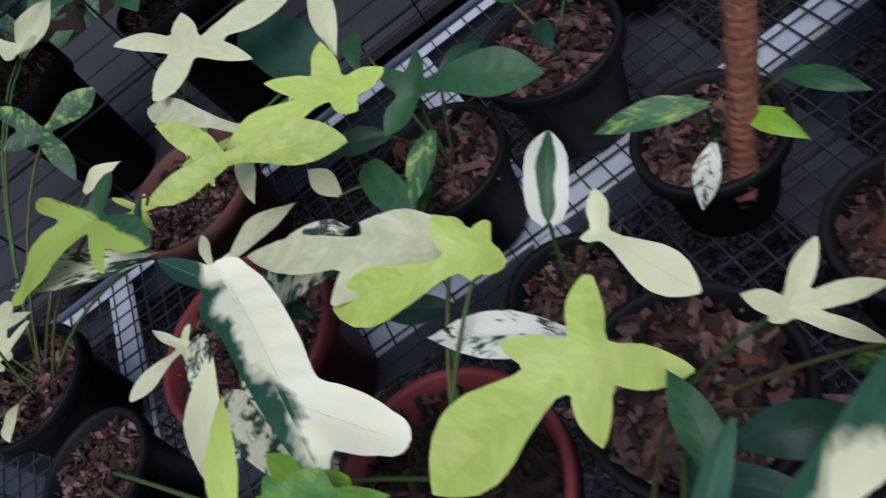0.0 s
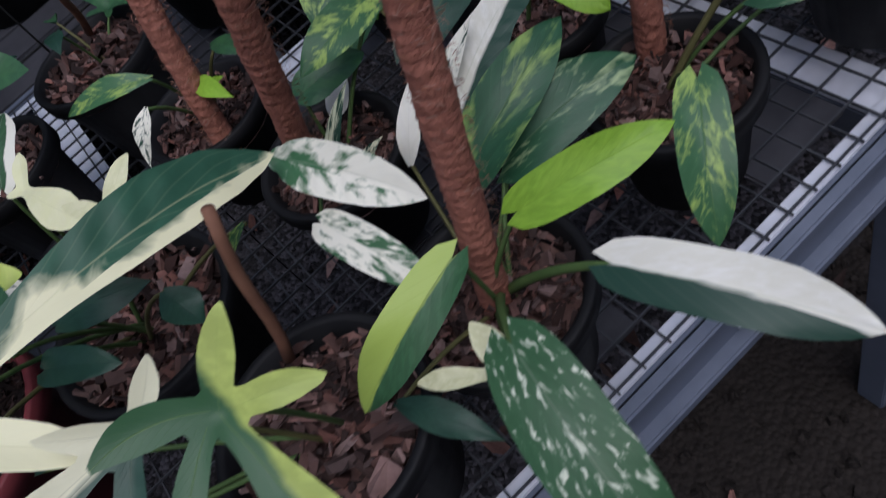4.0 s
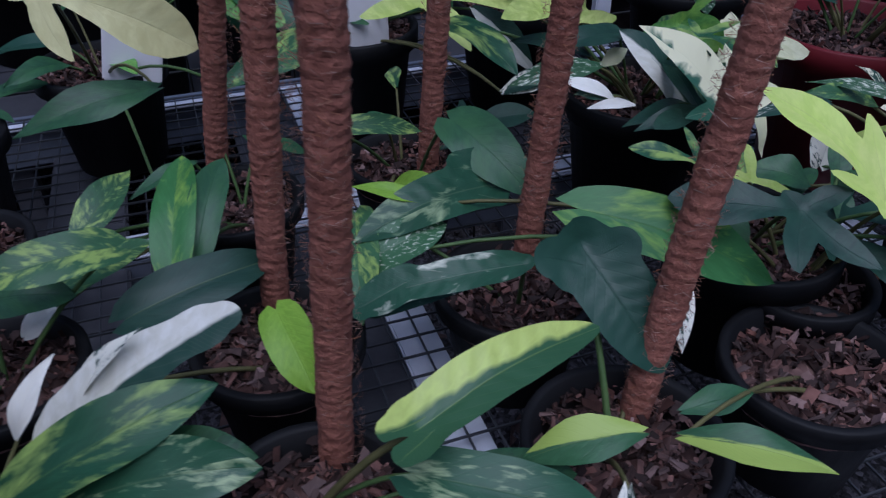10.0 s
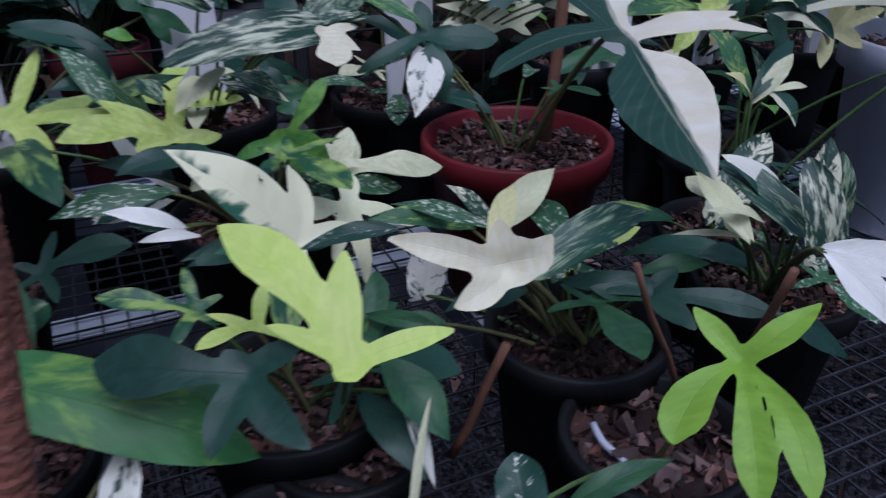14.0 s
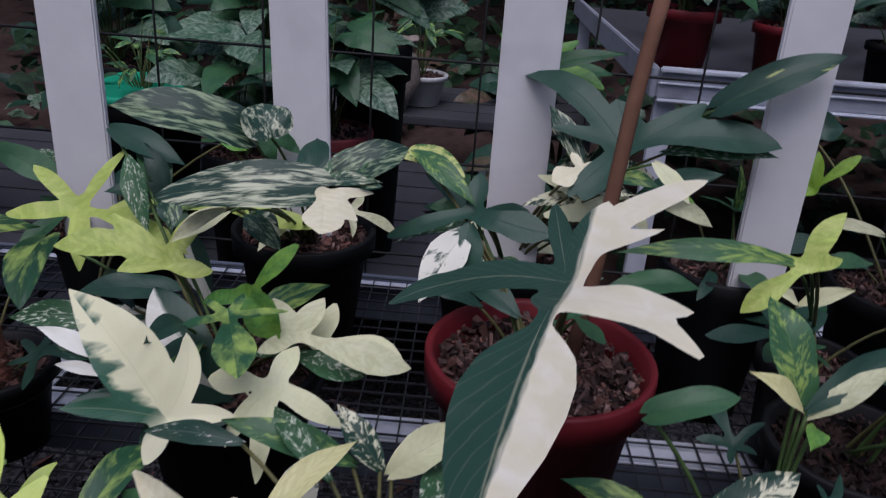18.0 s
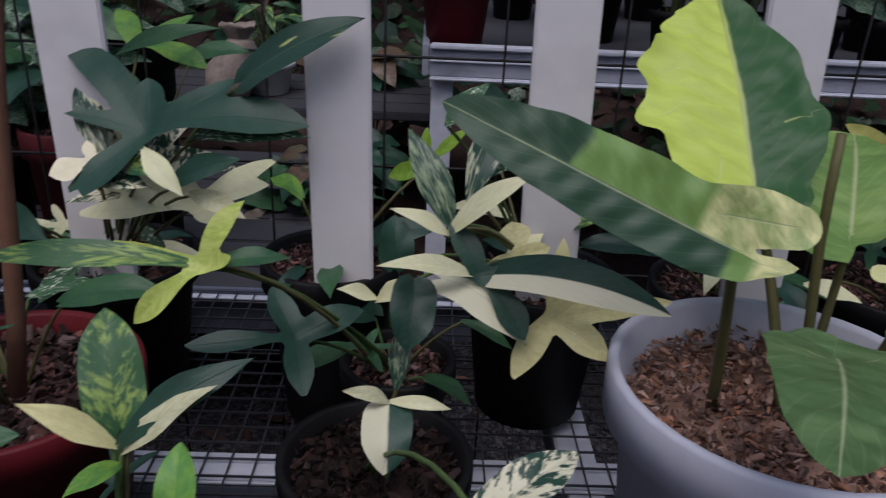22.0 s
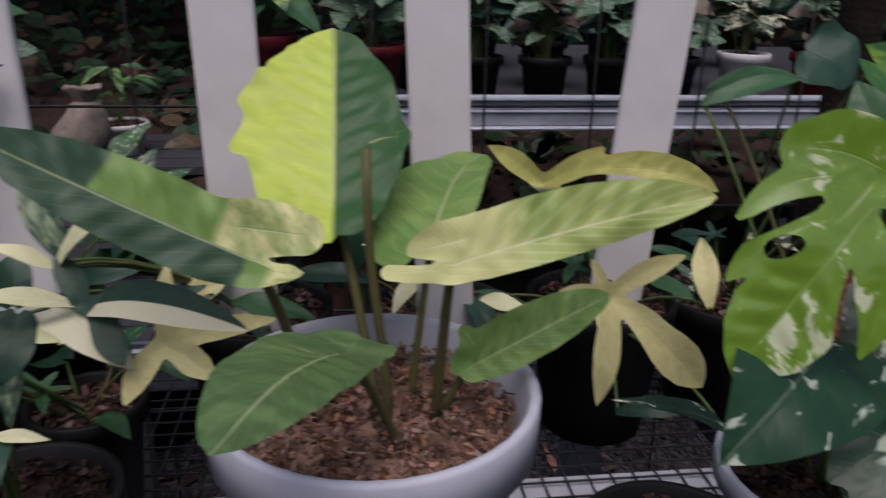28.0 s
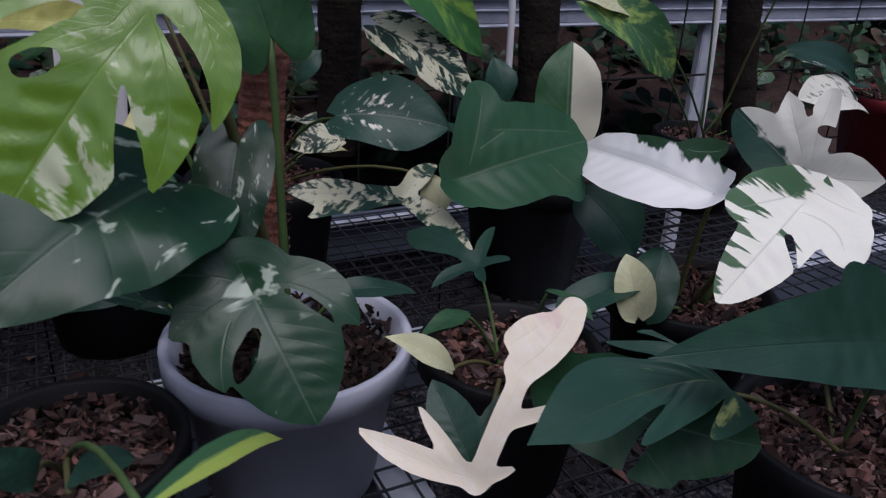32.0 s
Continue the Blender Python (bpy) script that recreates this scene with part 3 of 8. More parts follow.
def rim_blade(bm, uvl, base, way, up, length, half, rim, other=None, arch=0.1, fold=0.15, wave=0.0, nv=6, seed=0.0, mark=None, sweep=0.0, droop=0.10):
    """A blade inside a rim: each vein runs from the midrib to the rim."""
    right = way.cross(up).normalized()
    up = right.cross(way).normalized()
    mkl = bm.loops.layers.uv["mark"]
    mark = mark or (base, way, right, length, half)
    for side, pts_ in ((1, rim), (-1, other or rim)):
        pts_ = rounded(pts_)
        end = pts_[-1][0]
        m, rows = 0.0, []
        for n, (a, h) in enumerate(pts_):
            m = min(end, max(m, a - (sweep or 0.34 * half / length) * h, end * 0.15 * n / len(pts_)))
            if n == len(pts_) - 1:
                m = end
            row = []
            for j in range(nv + 1):
                f_ = j / nv
                k, y = m + (a - m) * f_, h * f_
                bend = arch * length * (4 * k * (1 - k))
                lift = half * y * math.sin(fold) - droop * half * y * y
                rip = wave * half * math.sin(15 * k + 1.7 * side + seed) * f_ * f_ * min(1, h * 1.5)
                rip += 0.09 * half * noise.noise(Vector((k * 3.0 + seed * 5, side * y * 1.4, seed))) * (0.3 + y)
                rip += 0.014 * half * math.sin(m * 56) * f_ * (1 - f_) * 4
                rip += 0.35 * math.sin(seed * 5.3) * half * side * y * max(k, 0)
                co = base + way * (k * length) + right * (side * half * y * math.cos(fold)) + up * (bend + lift + rip)
                row.append((bm.verts.new(co), (m + 0.3 * f_ * h, 0.5 + 0.5 * side * f_)))
            rows.append(row)
        for p, q in zip(rows, rows[1:]):
            for j in range(nv):
                four = (p[j], p[j + 1], q[j + 1], q[j])
                fc = bm.faces.new([c[0] for c in (four if side > 0 else four[::-1])])
                fc.smooth = True
                for loop, c in zip(fc.loops, four if side > 0 else four[::-1]):
                    loop[uvl].uv = c[1]
                    d = loop.vert.co - mark[0]
                    loop[mkl].uv = (d.dot(mark[1]) / mark[3], 0.5 + 0.5 * d.dot(mark[2]) / mark[4])
    bmesh.ops.remove_doubles(bm, verts=bm.verts, dist=0.00005)


def arr(points):
    us, hs = zip(*points)
    return np.array(us), np.array(hs)


# half widths along a lobe, from where it leaves the leaf to its tip
PROFILES = {
    "paddle": arr([(0, .34), (.08, .30), (.22, .38), (.4, .68), (.56, .95), (.68, 1), (.8, .84), (.9, .5), (.96, .22), (1, 0)]),
    "finger": arr([(0, .62), (.12, .72), (.35, .95), (.5, 1), (.68, .84), (.85, .46), (1, 0)]),
    "oval": arr([(0, .45), (.06, .72), (.18, .95), (.34, 1), (.5, .98), (.66, .88), (.8, .66), (.91, .36), (1, 0)]),
    "egg": arr([(0, .72), (.12, .94), (.28, 1), (.48, .97), (.66, .85), (.8, .66), (.9, .44), (.96, .26), (1, 0)]),
    "taper": arr([(0, 1), (.25, .96), (.5, .78), (.72, .5), (.88, .24), (1, 0)]),
    "round": arr([(0, .9), (.3, 1), (.6, 1), (.8, .9), (1, .7)]),
    "drop": arr([(0, .16), (.08, .5), (.2, .86), (.34, 1), (.48, .98), (.64, .8), (.8, .5), (.92, .2), (1, 0)]),
    "drop2": arr([(0, .5), (.1, .84), (.25, 1), (.42, .95), (.6, .74), (.78, .44), (.9, .2), (1, 0)]),
    "swell": arr([(0, .25), (.15, .34), (.35, .62), (.55, .92), (.7, 1), (.84, .82), (.94, .42), (1, 0)]),
}


def lobe_field(points, lobe, n=10):
    """How far points lie inside one lobe (negative: outside), how far along it and how far beside its rib."""
    ox, oy, ex, ey, half, shape, bend = lobe
    s = np.linspace(0, 1, n)[:, None]
    o, e = np.array((ox, oy)), np.array((ex, ey))
    c = (o + e) / 2 + bend * np.array((-(e - o)[1], (e - o)[0]))
    axis = (1 - s) ** 2 * o + 2 * s * (1 - s) * c + s * s * e
    best, along, beside = np.full(len(points), 9.0), np.zeros(len(points)), np.zeros(len(points))
    for k in range(n - 1):
        d = axis[k + 1] - axis[k]
        q = points - axis[k]
        f = np.clip(q @ d / (d @ d), 0, 1)
        r = q - f[:, None] * d
        dist = np.hypot(r[:, 0], r[:, 1])
        near = dist < best
        best[near], along[near] = dist[near], (k + f[near]) / (n - 1)
        beside[near] = (np.sign(d[0] * r[:, 1] - d[1] * r[:, 0]) * dist)[near]
    if isinstance(half, tuple):
        half = np.where(beside < 0, half[0], half[1])
    return half * np.interp(along, *PROFILES[shape]) - best, along, beside, half


def leaf_field(points, lobes, slits, soft):
    parts = [lobe_field(points, l) for l in lobes]
    f = np.array([p[0] for p in parts])
    top = f.max(axis=0)
    whole = top + soft * np.log(np.exp(np.clip((f - top) / soft, -40, 0)).sum(axis=0))
    for l in slits:
        whole = np.minimum(whole, -lobe_field(points, l)[0])
    return whole, parts, f.argmax(axis=0)


def lobed_mesh(base, way, right, up, length, lobes, slits, mark, material, arch=0.1, fold=0.15, droop=0.0, wave=0.05, seed=0.0, cells=1500, soft=0.012, ridge=0.005):
    """One leaf whose lobes flow into one another, with slits and holes. Lobes and slits in the leaf's plane, its length being 1."""
    ends = np.array([(x, y) for l in lobes for x, y in (l[:2], l[2:4])])
    widest = max(max(l[4]) if isinstance(l[4], tuple) else l[4] for l in lobes)
    pad = widest * 1.15 + 0.06
    lo, hi = ends.min(axis=0) - pad, ends.max(axis=0) + pad
    g = math.sqrt((hi - lo).prod() / cells)
    nx, ny = (int(v) + 2 for v in (hi - lo) / g)
    grid = np.array([(lo[0] + i * g, lo[1] + j * g) for j in range(ny) for i in range(nx)])
    f = leaf_field(grid, lobes, slits, soft)[0]
    pts, where, faces = [], {}, []

    def corner(a, b=None):
        key = (a, b) if b is None or a < b else (b, a)
        if key not in where:
            where[key] = len(pts)
            if b is None:
                pts.append(grid[a])
            else:
                k = min(max(f[a] / (f[a] - f[b]), 0.06), 0.94)
                pts.append(grid[a] * (1 - k) + grid[b] * k)
        return where[key]

    for j in range(ny - 1):
        for i in range(nx - 1):
            q = (j * nx + i, j * nx + i + 1, (j + 1) * nx + i + 1, (j + 1) * nx + i)
            ins = [f[c] > 0 for c in q]
            if not any(ins):
                continue
            poly = []
            for n in range(4):
                a, b = q[n], q[(n + 1) % 4]
                if ins[n]:
                    poly.append(corner(a))
                if ins[n] != ins[(n + 1) % 4]:
                    poly.append(corner(a, b))
            if len(poly) > 2:
                faces.append(poly)
    pts = np.array(pts)
    f, parts, pick = leaf_field(pts, lobes, slits, soft)
    seat = max(0.0, float(leaf_field(np.zeros((1, 2)), lobes, slits, soft)[0][0]))
    r = np.clip(np.hypot(pts[:, 0], pts[:, 1]), 0, 1.25)
    deep = np.clip(f / (0.5 * widest), 0, 1)
    z = arch * 4 * r * (1 - r) - math.sin(fold) * (np.clip(f, 0, 1) - seat) - droop * pts[:, 1] ** 2
    for n, (x, y) in enumerate(pts):
        z[n] += 0.030 * noise.noise(Vector((x * 2.6 + seed * 5, y * 2.6, seed))) * (0.4 + abs(y) * 2)
        z[n] += wave * 0.22 * (1 - deep[n]) * noise.noise(Vector((x * 7 + seed, y * 7, seed * 3)))
        z[n] += ridge * math.sin(parts[pick[n]][1][n] * 56.5 - abs(parts[pick[n]][2][n]) * 30) * min(1, abs(parts[pick[n]][2][n]) * 14) * deep[n]
    me = bpy.data.meshes.new("leaf")
    me.from_pydata([base + length * (way * x + right * y + up * h) for (x, y), h in zip(pts.tolist(), z.tolist())], [], [p[::-1] for p in faces])
    uv_leaf, uv_mark = [], []
    width = [p[3] * np.ones(len(pts)) * np.maximum(np.interp(p[1], *PROFILES[l[5]]), 0.35) for l, p in zip(lobes, parts)]
    for p in faces:
        k = collections.Counter(pick[c] for c in p).most_common(1)[0][0]
        for c in p[::-1]:
            uv_leaf += [parts[k][1][c], 0.5 + 0.5 * max(-1, min(1, parts[k][2][c] / width[k][c]))]
            uv_mark += [pts[c, 0] * length / mark[0], 0.5 + 0.5 * pts[c, 1] * length / mark[1]]
    me.uv_layers.new(name="mark").data.foreach_set("uv", uv_mark)
    me.uv_layers.new(name="leaf").data.foreach_set("uv", uv_leaf)
    me.polygons.foreach_set("use_smooth", [True] * len(faces))
    me.materials.append(material)
    me.update()
    return me


STAR = ((72, .56, .15), (-72, .56, .15), (146, .34, .11), (-146, .34, .11))


RIMS = {"heart": HEART_RIM, "monstera": SPLIT_RIM}


def leaf(plant, kind, look_, base, tip, width, up=(0, -0.35, 1), arch=0.10, lobes=STAR, foot=None, stalk=0.0017, label="", fold=0.18, wave=0.0, bare=False, brown=False, slits=(), droop=0.0, cells=2600, ridge=0.005):
    """A leaf of the plant from its base, where the stalk meets it, to its tip; width across its widest lobe. Places in the world."""
    at = plant.location
    base, tip, up = Vector(base) - at, Vector(tip) - at, Vector(up).normalized()
    way = tip - base
    length = way.length
    way.normalize()
    if abs(way.dot(up)) > 0.97:
        up = (up + Vector((0, -0.8, 0.3)) * (1 if way.z > 0 else -1)).normalized()
    right = way.cross(up).normalized()
    up = right.cross(way).normalized()
    bm = bmesh.new()
    bm.loops.layers.uv.new("mark")
    uvl = bm.loops.layers.uv.new("leaf")
    mk = (base, way, right, length, max(width, 0.3 * length))
    seed = random.random() * 6
    half = width / 2
    me = None
    if kind == "star":
        shape = [(0, 0, 1, 0, half / length, "paddle", random.uniform(-.12, .12))]
        for ang, ln, wd in lobes:
            a = radians(ang + random.uniform(-6, 6))
            ln *= random.uniform(.94, 1.08)
            shape.append((0, 0, ln * math.cos(a), ln * math.sin(a), wd / 2, "finger", random.uniform(.04, .16) * (-1 if ang > 0 else 1)))
        me = lobed_mesh(base, way, right, up, length, shape, (), (length, mk[4]), LM[look_], arch, fold, 0.12, wave or 0.05, seed, soft=0.016 * max([1] + [l[1] for l in lobes]))
    elif kind == "lobed":
        me = lobed_mesh(base, way, right, up, length, lobes, slits, (length, mk[4]), LM[look_], arch, fold, droop, wave or 0.05, seed, cells, ridge=ridge)
    elif kind in RIMS:
        rim_blade(bm, uvl, base, way, up, length, half, RIMS[kind], SPLIT_RIM_B if kind == "monstera" else None, arch, fold, wave or 0.05, 8 if kind == "monstera" else 6, seed, sweep=0.6 if kind == "monstera" else 0.0, droop=0.34 if kind == "monstera" else 0.12)
    elif kind == "lance":
        blade(bm, uvl, base, way, up, length, half, LANCE, arch, fold, wave or 0.10, back=0.05, nu=16, nv=4, seed=seed)
    else:
        blade(bm, uvl, base, way, up, length, half, OVAL, arch, fold, wave or 0.08, back=0.10, nu=18, nv=5, seed=seed)
    if me:
        bm.free()
        ob = new("leaf", me)
        ob.parent = plant
        if label:
            tagged(ob, label)
    else:
        ob = part("leaf", bm, LM[look_], plant, label)
    if not bare:
        root = Vector(foot) - at if foot else Vector((random.uniform(-.012, .012), random.uniform(-.012, .012), plant["soil"] - 0.01))
        base = base - up * 0.003
        span = (base - root).length
        mid = root.lerp(base, 0.55) + Vector((0, 0, 0.16 * span))
        pts_ = [root.lerp(mid, s).lerp(mid.lerp(base, s), s) for s in np.linspace(0, 1, 8)]
        part("petiole", tube(pts_, [stalk * (1.2 - 0.35 * k / 7) for k in range(8)]), PETIOLE_BROWN if brown or (kind != "oval" and random.random() < .55) else PETIOLE, ob)
    return ob


# ---- pots ----
POT_MESH, FILL_MESH = {}, {}


def pot_mesh(r, h, m):
    key = (r, h, m.name)
    if key not in POT_MESH:
        lip, t = max(0.004, r * 0.045), 0.003
        p = [(r * .74 - .004, 0), (r * .74, .003), (r * .93, h * .84), (r + lip, h * .845), (r + lip * 1.1, h * .99), (r + lip * .7, h), (r - t * .3, h), (r - t, h * .985), (r * .9 - t, h * .8), (r * .75 - t, .008), (r * .3, .006)]
        POT_MESH[key] = mesh_of("pot", turned(p, 36), m)
    return POT_MESH[key]


def fill_mesh(r, style, seed):
    """Loose planting mix: a low mound with bark or husk pieces lying on it."""
    key = (r, style, seed)
    if key not in FILL_MESH:
        rng = random.Random(seed * 97 + int(r * 1000))
        bm = bmesh.new()
        n = 20
        mid = bm.verts.new((0, 0, 0.000))
        ring1 = [bm.verts.new((r * .55 * math.cos(2 * math.pi * i / n), r * .55 * math.sin(2 * math.pi * i / n), -0.003 + rng.uniform(-.003, .003))) for i in range(n)]
        ring2 = [bm.verts.new((r * math.cos(2 * math.pi * i / n), r * math.sin(2 * math.pi * i / n), -0.008)) for i in range(n)]
        for i in range(n):
            bm.faces.new((mid, ring1[i], ring1[(i + 1) % n]))
            bm.faces.new((ring1[i], ring2[i], ring2[(i + 1) % n], ring1[(i + 1) % n]))
        small, large, count = {"bark": (.004, .015, 560), "chunk": (.006, .024, 330), "husk": (.0028, .0085, 3600), "peat": (.004, .014, 420)}[style]
        count = int(count * (r / 0.06) ** 2) if style != "husk" else int(count * (r / 0.12) ** 2)
        for _ in range(min(count, 3200)):
            a, d = rng.uniform(0, 2 * math.pi), r * 0.97 * math.sqrt(rng.random())
            k = rng.uniform(0, 1) ** 2
            s = small + (large - small) * k
            x, y, z = s, s * rng.uniform(.16, .55), s * rng.uniform(.08, .26)
            turn = Matrix.Translation((d * math.cos(a), d * math.sin(a), rng.uniform(.001, .012))) @ Euler((rng.gauss(0, .55), rng.gauss(0, .55), rng.uniform(0, 6.28))).to_matrix().to_4x4()
            vs = add_box(bm, (-x / 2, -y / 2, -z / 2), (x / 2, y / 2, z / 2), turn)
            for q in vs:
                q.co += Vector((rng.uniform(-1, 1), rng.uniform(-1, 1), rng.uniform(-1, 1))) * s * 0.13
        FILL_MESH[key] = mesh_of("planting_mix", bm, {"bark": BARK, "chunk": BARK, "husk": HUSK, "peat": PEAT}[style])
    return FILL_MESH[key]


POTM = {"black": BLACK, "red": RED, "maroon": MAROON, "grey": GREY, "white": WHITEPOT, "green": GREENPOT, "clay": CLAY}
count_ = [0]


def plant(x, y, label, r=0.06, h=0.115, pot="black", fill="bark", z=0.752, low=0.018, category="potted plant", group="potted plants on the mesh bench"):
    """A potted plant's base: an empty with its pot and planting mix."""
    e = empty("potted_plant", (x, y, z), label, category, group)
    count_[0] += 1
    k = count_[0]
    p = shared("pot", pot_mesh(r, h, POTM[pot]), e, rz=k * 1.3)
    shared("planting_mix", fill_mesh(round(r * .93, 3), fill, k % 3), e, loc=(0, 0, h - low), rz=k * 2.1)["kind"] = "stuff"
    e["soil"] = h - low
    return e


def coir_pole(plant_, foot, top, r=0.0115, label="brown coir-wrapped pole", material=None):
    """A pole wrapped in coir: rows of windings, uneven, with loose strands."""
    ring_ = 0.02 if material else 0.10
    at = plant_.location
    a, b = Vector(foot) - at, Vector(top) - at
    d = (b - a)
    length = d.length
    d.normalize()
    side = d.cross(Vector((0.3, 1, 0))).normalized()
    other = d.cross(side)
    n, seg = int(length / 0.0016), 14
    bm = bmesh.new()
    ph = random.uniform(0, 9)
    rings = []
    for i in range(n + 1):
        s = i / n
        ring = []
        for k in range(seg):
            t_ = 2 * math.pi * k / seg
            wind = 0.5 + 0.5 * math.sin(2 * math.pi * (s * length / 0.0078) + t_ * 0.4 + ph + 2.4 * math.sin(s * 17 + ph) + 1.7 * math.sin(s * 41 + 2 * ph) + 0.5 * math.sin(2 * t_ + s * 60))
            lump = noise.noise(Vector((math.cos(t_) * 1.6, math.sin(t_) * 1.6, s * length * 45 + ph)))
            strong = 0.35 + 1.1 * abs(noise.noise(Vector((math.cos(t_) * .9, math.sin(t_) * .9, s * length * 30 + ph))))
            fuzz = noise.noise(Vector((math.cos(t_) * 7, math.sin(t_) * 7, s * length * 330 + ph)))
            rr = r * (0.90 + ring_ * strong * wind ** 0.6 + 0.10 * lump + (0.04 * fuzz if not material else 0))
            if i >= n - 2:
                rr *= (0.94, 0.84, 0.55)[i - n + 2]
            bow = side * (0.004 * math.sin(s * 3.1 + ph)) + other * (0.003 * math.sin(s * 5 + ph))
            ring.append(bm.verts.new(a + d * (s * length) + bow + rr * (math.cos(t_) * side + math.sin(t_) * other)))
        rings.append(ring)
    for p, q in zip(rings, rings[1:]):
        for k in range(seg):
            bm.faces.new((p[k], p[(k + 1) % seg], q[(k + 1) % seg], q[k]))
    bm.faces.new(rings[-1])
    pole = part("coir_pole", smooth(bm), material or COIR, plant_, label)
    bm = bmesh.new()
    for _ in range(int(length * 2400)):
        s, t_ = random.random(), random.uniform(0, 6.28)
        out = math.cos(t_) * side + math.sin(t_) * other
        p0 = a + d * (s * length) + out * r * 1.0
        round_ = d.cross(out)
        c = p0 + round_ * random.uniform(-.006, .006) + out * random.uniform(.0, .003) + d * random.uniform(-.004, .004)
        e_ = p0 + round_ * random.uniform(-.009, .009) + out * random.uniform(-.001, .0035) + d * random.uniform(-.006, .006)
        w_ = d * 0.0002
        vs = [bm.verts.new(q) for q in (p0 - w_, p0 + w_, c + w_, c - w_, e_)]
        bm.faces.new((vs[0], vs[1], vs[2], vs[3]))
        bm.faces.new((vs[3], vs[2], vs[4]))
    part("coir_fuzz", bm, material or FIBRE, pole)["kind"] = "stuff"
    return pole


def cane(plant_, foot, top, r=0.004, material=None, label="thin brown support cane"):
    at = plant_.location
    a, b = Vector(foot) - at, Vector(top) - at
    pts_ = [a.lerp(b, s) + Vector((0.002 * math.sin(7 * s), 0.002 * math.cos(5 * s), 0)) for s in np.linspace(0, 1, 7)]
    return part("cane", tube(pts_, [r * (1.05 - 0.1 * k) for k in np.linspace(0, 1, 7)], 8), material or STAKE, plant_, label)


def slat(plant_, foot, top, width=0.063, thick=0.010, turn=0.0):
    """A white support board pushed into the pot."""
    at = plant_.location
    a, b = Vector(foot) - at, Vector(top) - at
    length = (b - a).length
    bm = box_bm((-width / 2, -thick / 2, 0), (width / 2, thick / 2, length), 0.002)
    zz = (b - a).normalized()
    xx = (Vector((math.cos(turn), math.sin(turn), 0)) - zz * zz.x * math.cos(turn)).normalized()
    yy = zz.cross(xx)
    for v_ in bm.verts:
        v_.co = a + xx * v_.co.x + yy * v_.co.y + zz * v_.co.z
    return part("support_board", bm, BOARD, plant_, "flat white support board")


def undergrowth(plant_, count, mats, seed, reach=0.11, size=0.07):
    """Small young leaves low round the stems."""
    rg = random.Random(seed)
    at = plant_.location
    for n in range(count):
        a = 2 * math.pi * (n + rg.uniform(-.35, .35)) / count
        d, s = reach * rg.uniform(.35, .9), size * rg.uniform(.6, 1.25)
        z = at.z + plant_["soil"] + rg.uniform(.02, .085)
        base = (at.x + d * .6 * math.cos(a), at.y + d * .6 * math.sin(a), z)
        tip = (base[0] + s * math.cos(a), base[1] + s * math.sin(a), z + s * rg.uniform(-.5, .35))
        leaf(plant_, rg.choice(("lance", "lance", "oval", "star")), rg.choice(mats), base, tip, s * rg.uniform(.26, .42), up=(rg.uniform(-.3, .3), -.45, 1), stalk=.0015)
# ---- ground and bench ----
def sheet(name, x0, x1, y0, y1, nx, ny, rough, material, label, category, z=0.0):
    bm = bmesh.new()
    vs = [[bm.verts.new((x0 + (x1 - x0) * i / nx, y0 + (y1 - y0) * j / ny, z + rough * noise.noise(Vector((i * .71, j * .83, 3))))) for i in range(nx + 1)] for j in range(ny + 1)]
    for j in range(ny):
        for i in range(nx):
            bm.faces.new((vs[j][i], vs[j][i + 1], vs[j + 1][i + 1], vs[j + 1][i]))
    return tagged(part(name, smooth(bm), material, None), label, category, kind="structure")


sheet("ground", -60, 60, -60, 60, 60, 60, 0.0, GRAVEL, "dark damp gravel and soil ground", "ground")
rng = random.Random(5)
bm = bmesh.new()
for _ in range(5200):
    x, y, s = rng.uniform(-1.0, 3.4), rng.uniform(-0.9, 2.4), rng.uniform(.006, .02)
    turn = Matrix.Translation((x, y, s * .3)) @ Euler((rng.uniform(0, 3), rng.uniform(0, 3), rng.uniform(0, 3))).to_matrix().to_4x4()
    add_box(bm, (-s / 2, -s * .4, -s * .3), (s / 2, s * .4, s * .3), turn)
tagged(part("gravel", bm, GRAVEL, None), "loose dark grey gravel stones on the ground", "gravel", kind="stuff")
bm = bmesh.new()
for _ in range(700):
    x, y, s = rng.uniform(-1.0, 3.4), rng.uniform(-0.9, 3.0), rng.uniform(.02, .06)
    turn = Matrix.Translation((x, y, .012)) @ Euler((rng.gauss(0, .3), rng.gauss(0, .3), rng.uniform(0, 6))).to_matrix().to_4x4()
    q = [bm.verts.new(turn @ Vector(c)) for c in ((-s, 0, 0), (0, -s * .3, .004), (s, 0, 0), (0, s * .3, .004))]
    bm.faces.new(q)
tagged(part("leaf_litter", bm, BARK, None), "scattered dry brown leaves on the ground", "leaf litter", kind="stuff")

BX0, BX1, YF, YM, YB = -1.05, 3.3, 0.032, 0.59, 0.914
bench = empty("mesh_bench", (1.1, .47, 0), "long galvanised steel bench with a welded wire top", "bench")


def rail(x0, x1, y0, y1, z0, z1, material, name="rail", label="", bevel=0.002):
    return part(name, box_bm((x0 - 1.1, y0 - .47, z0), (x1 - 1.1, y1 - .47, z1), bevel), material, bench, label)


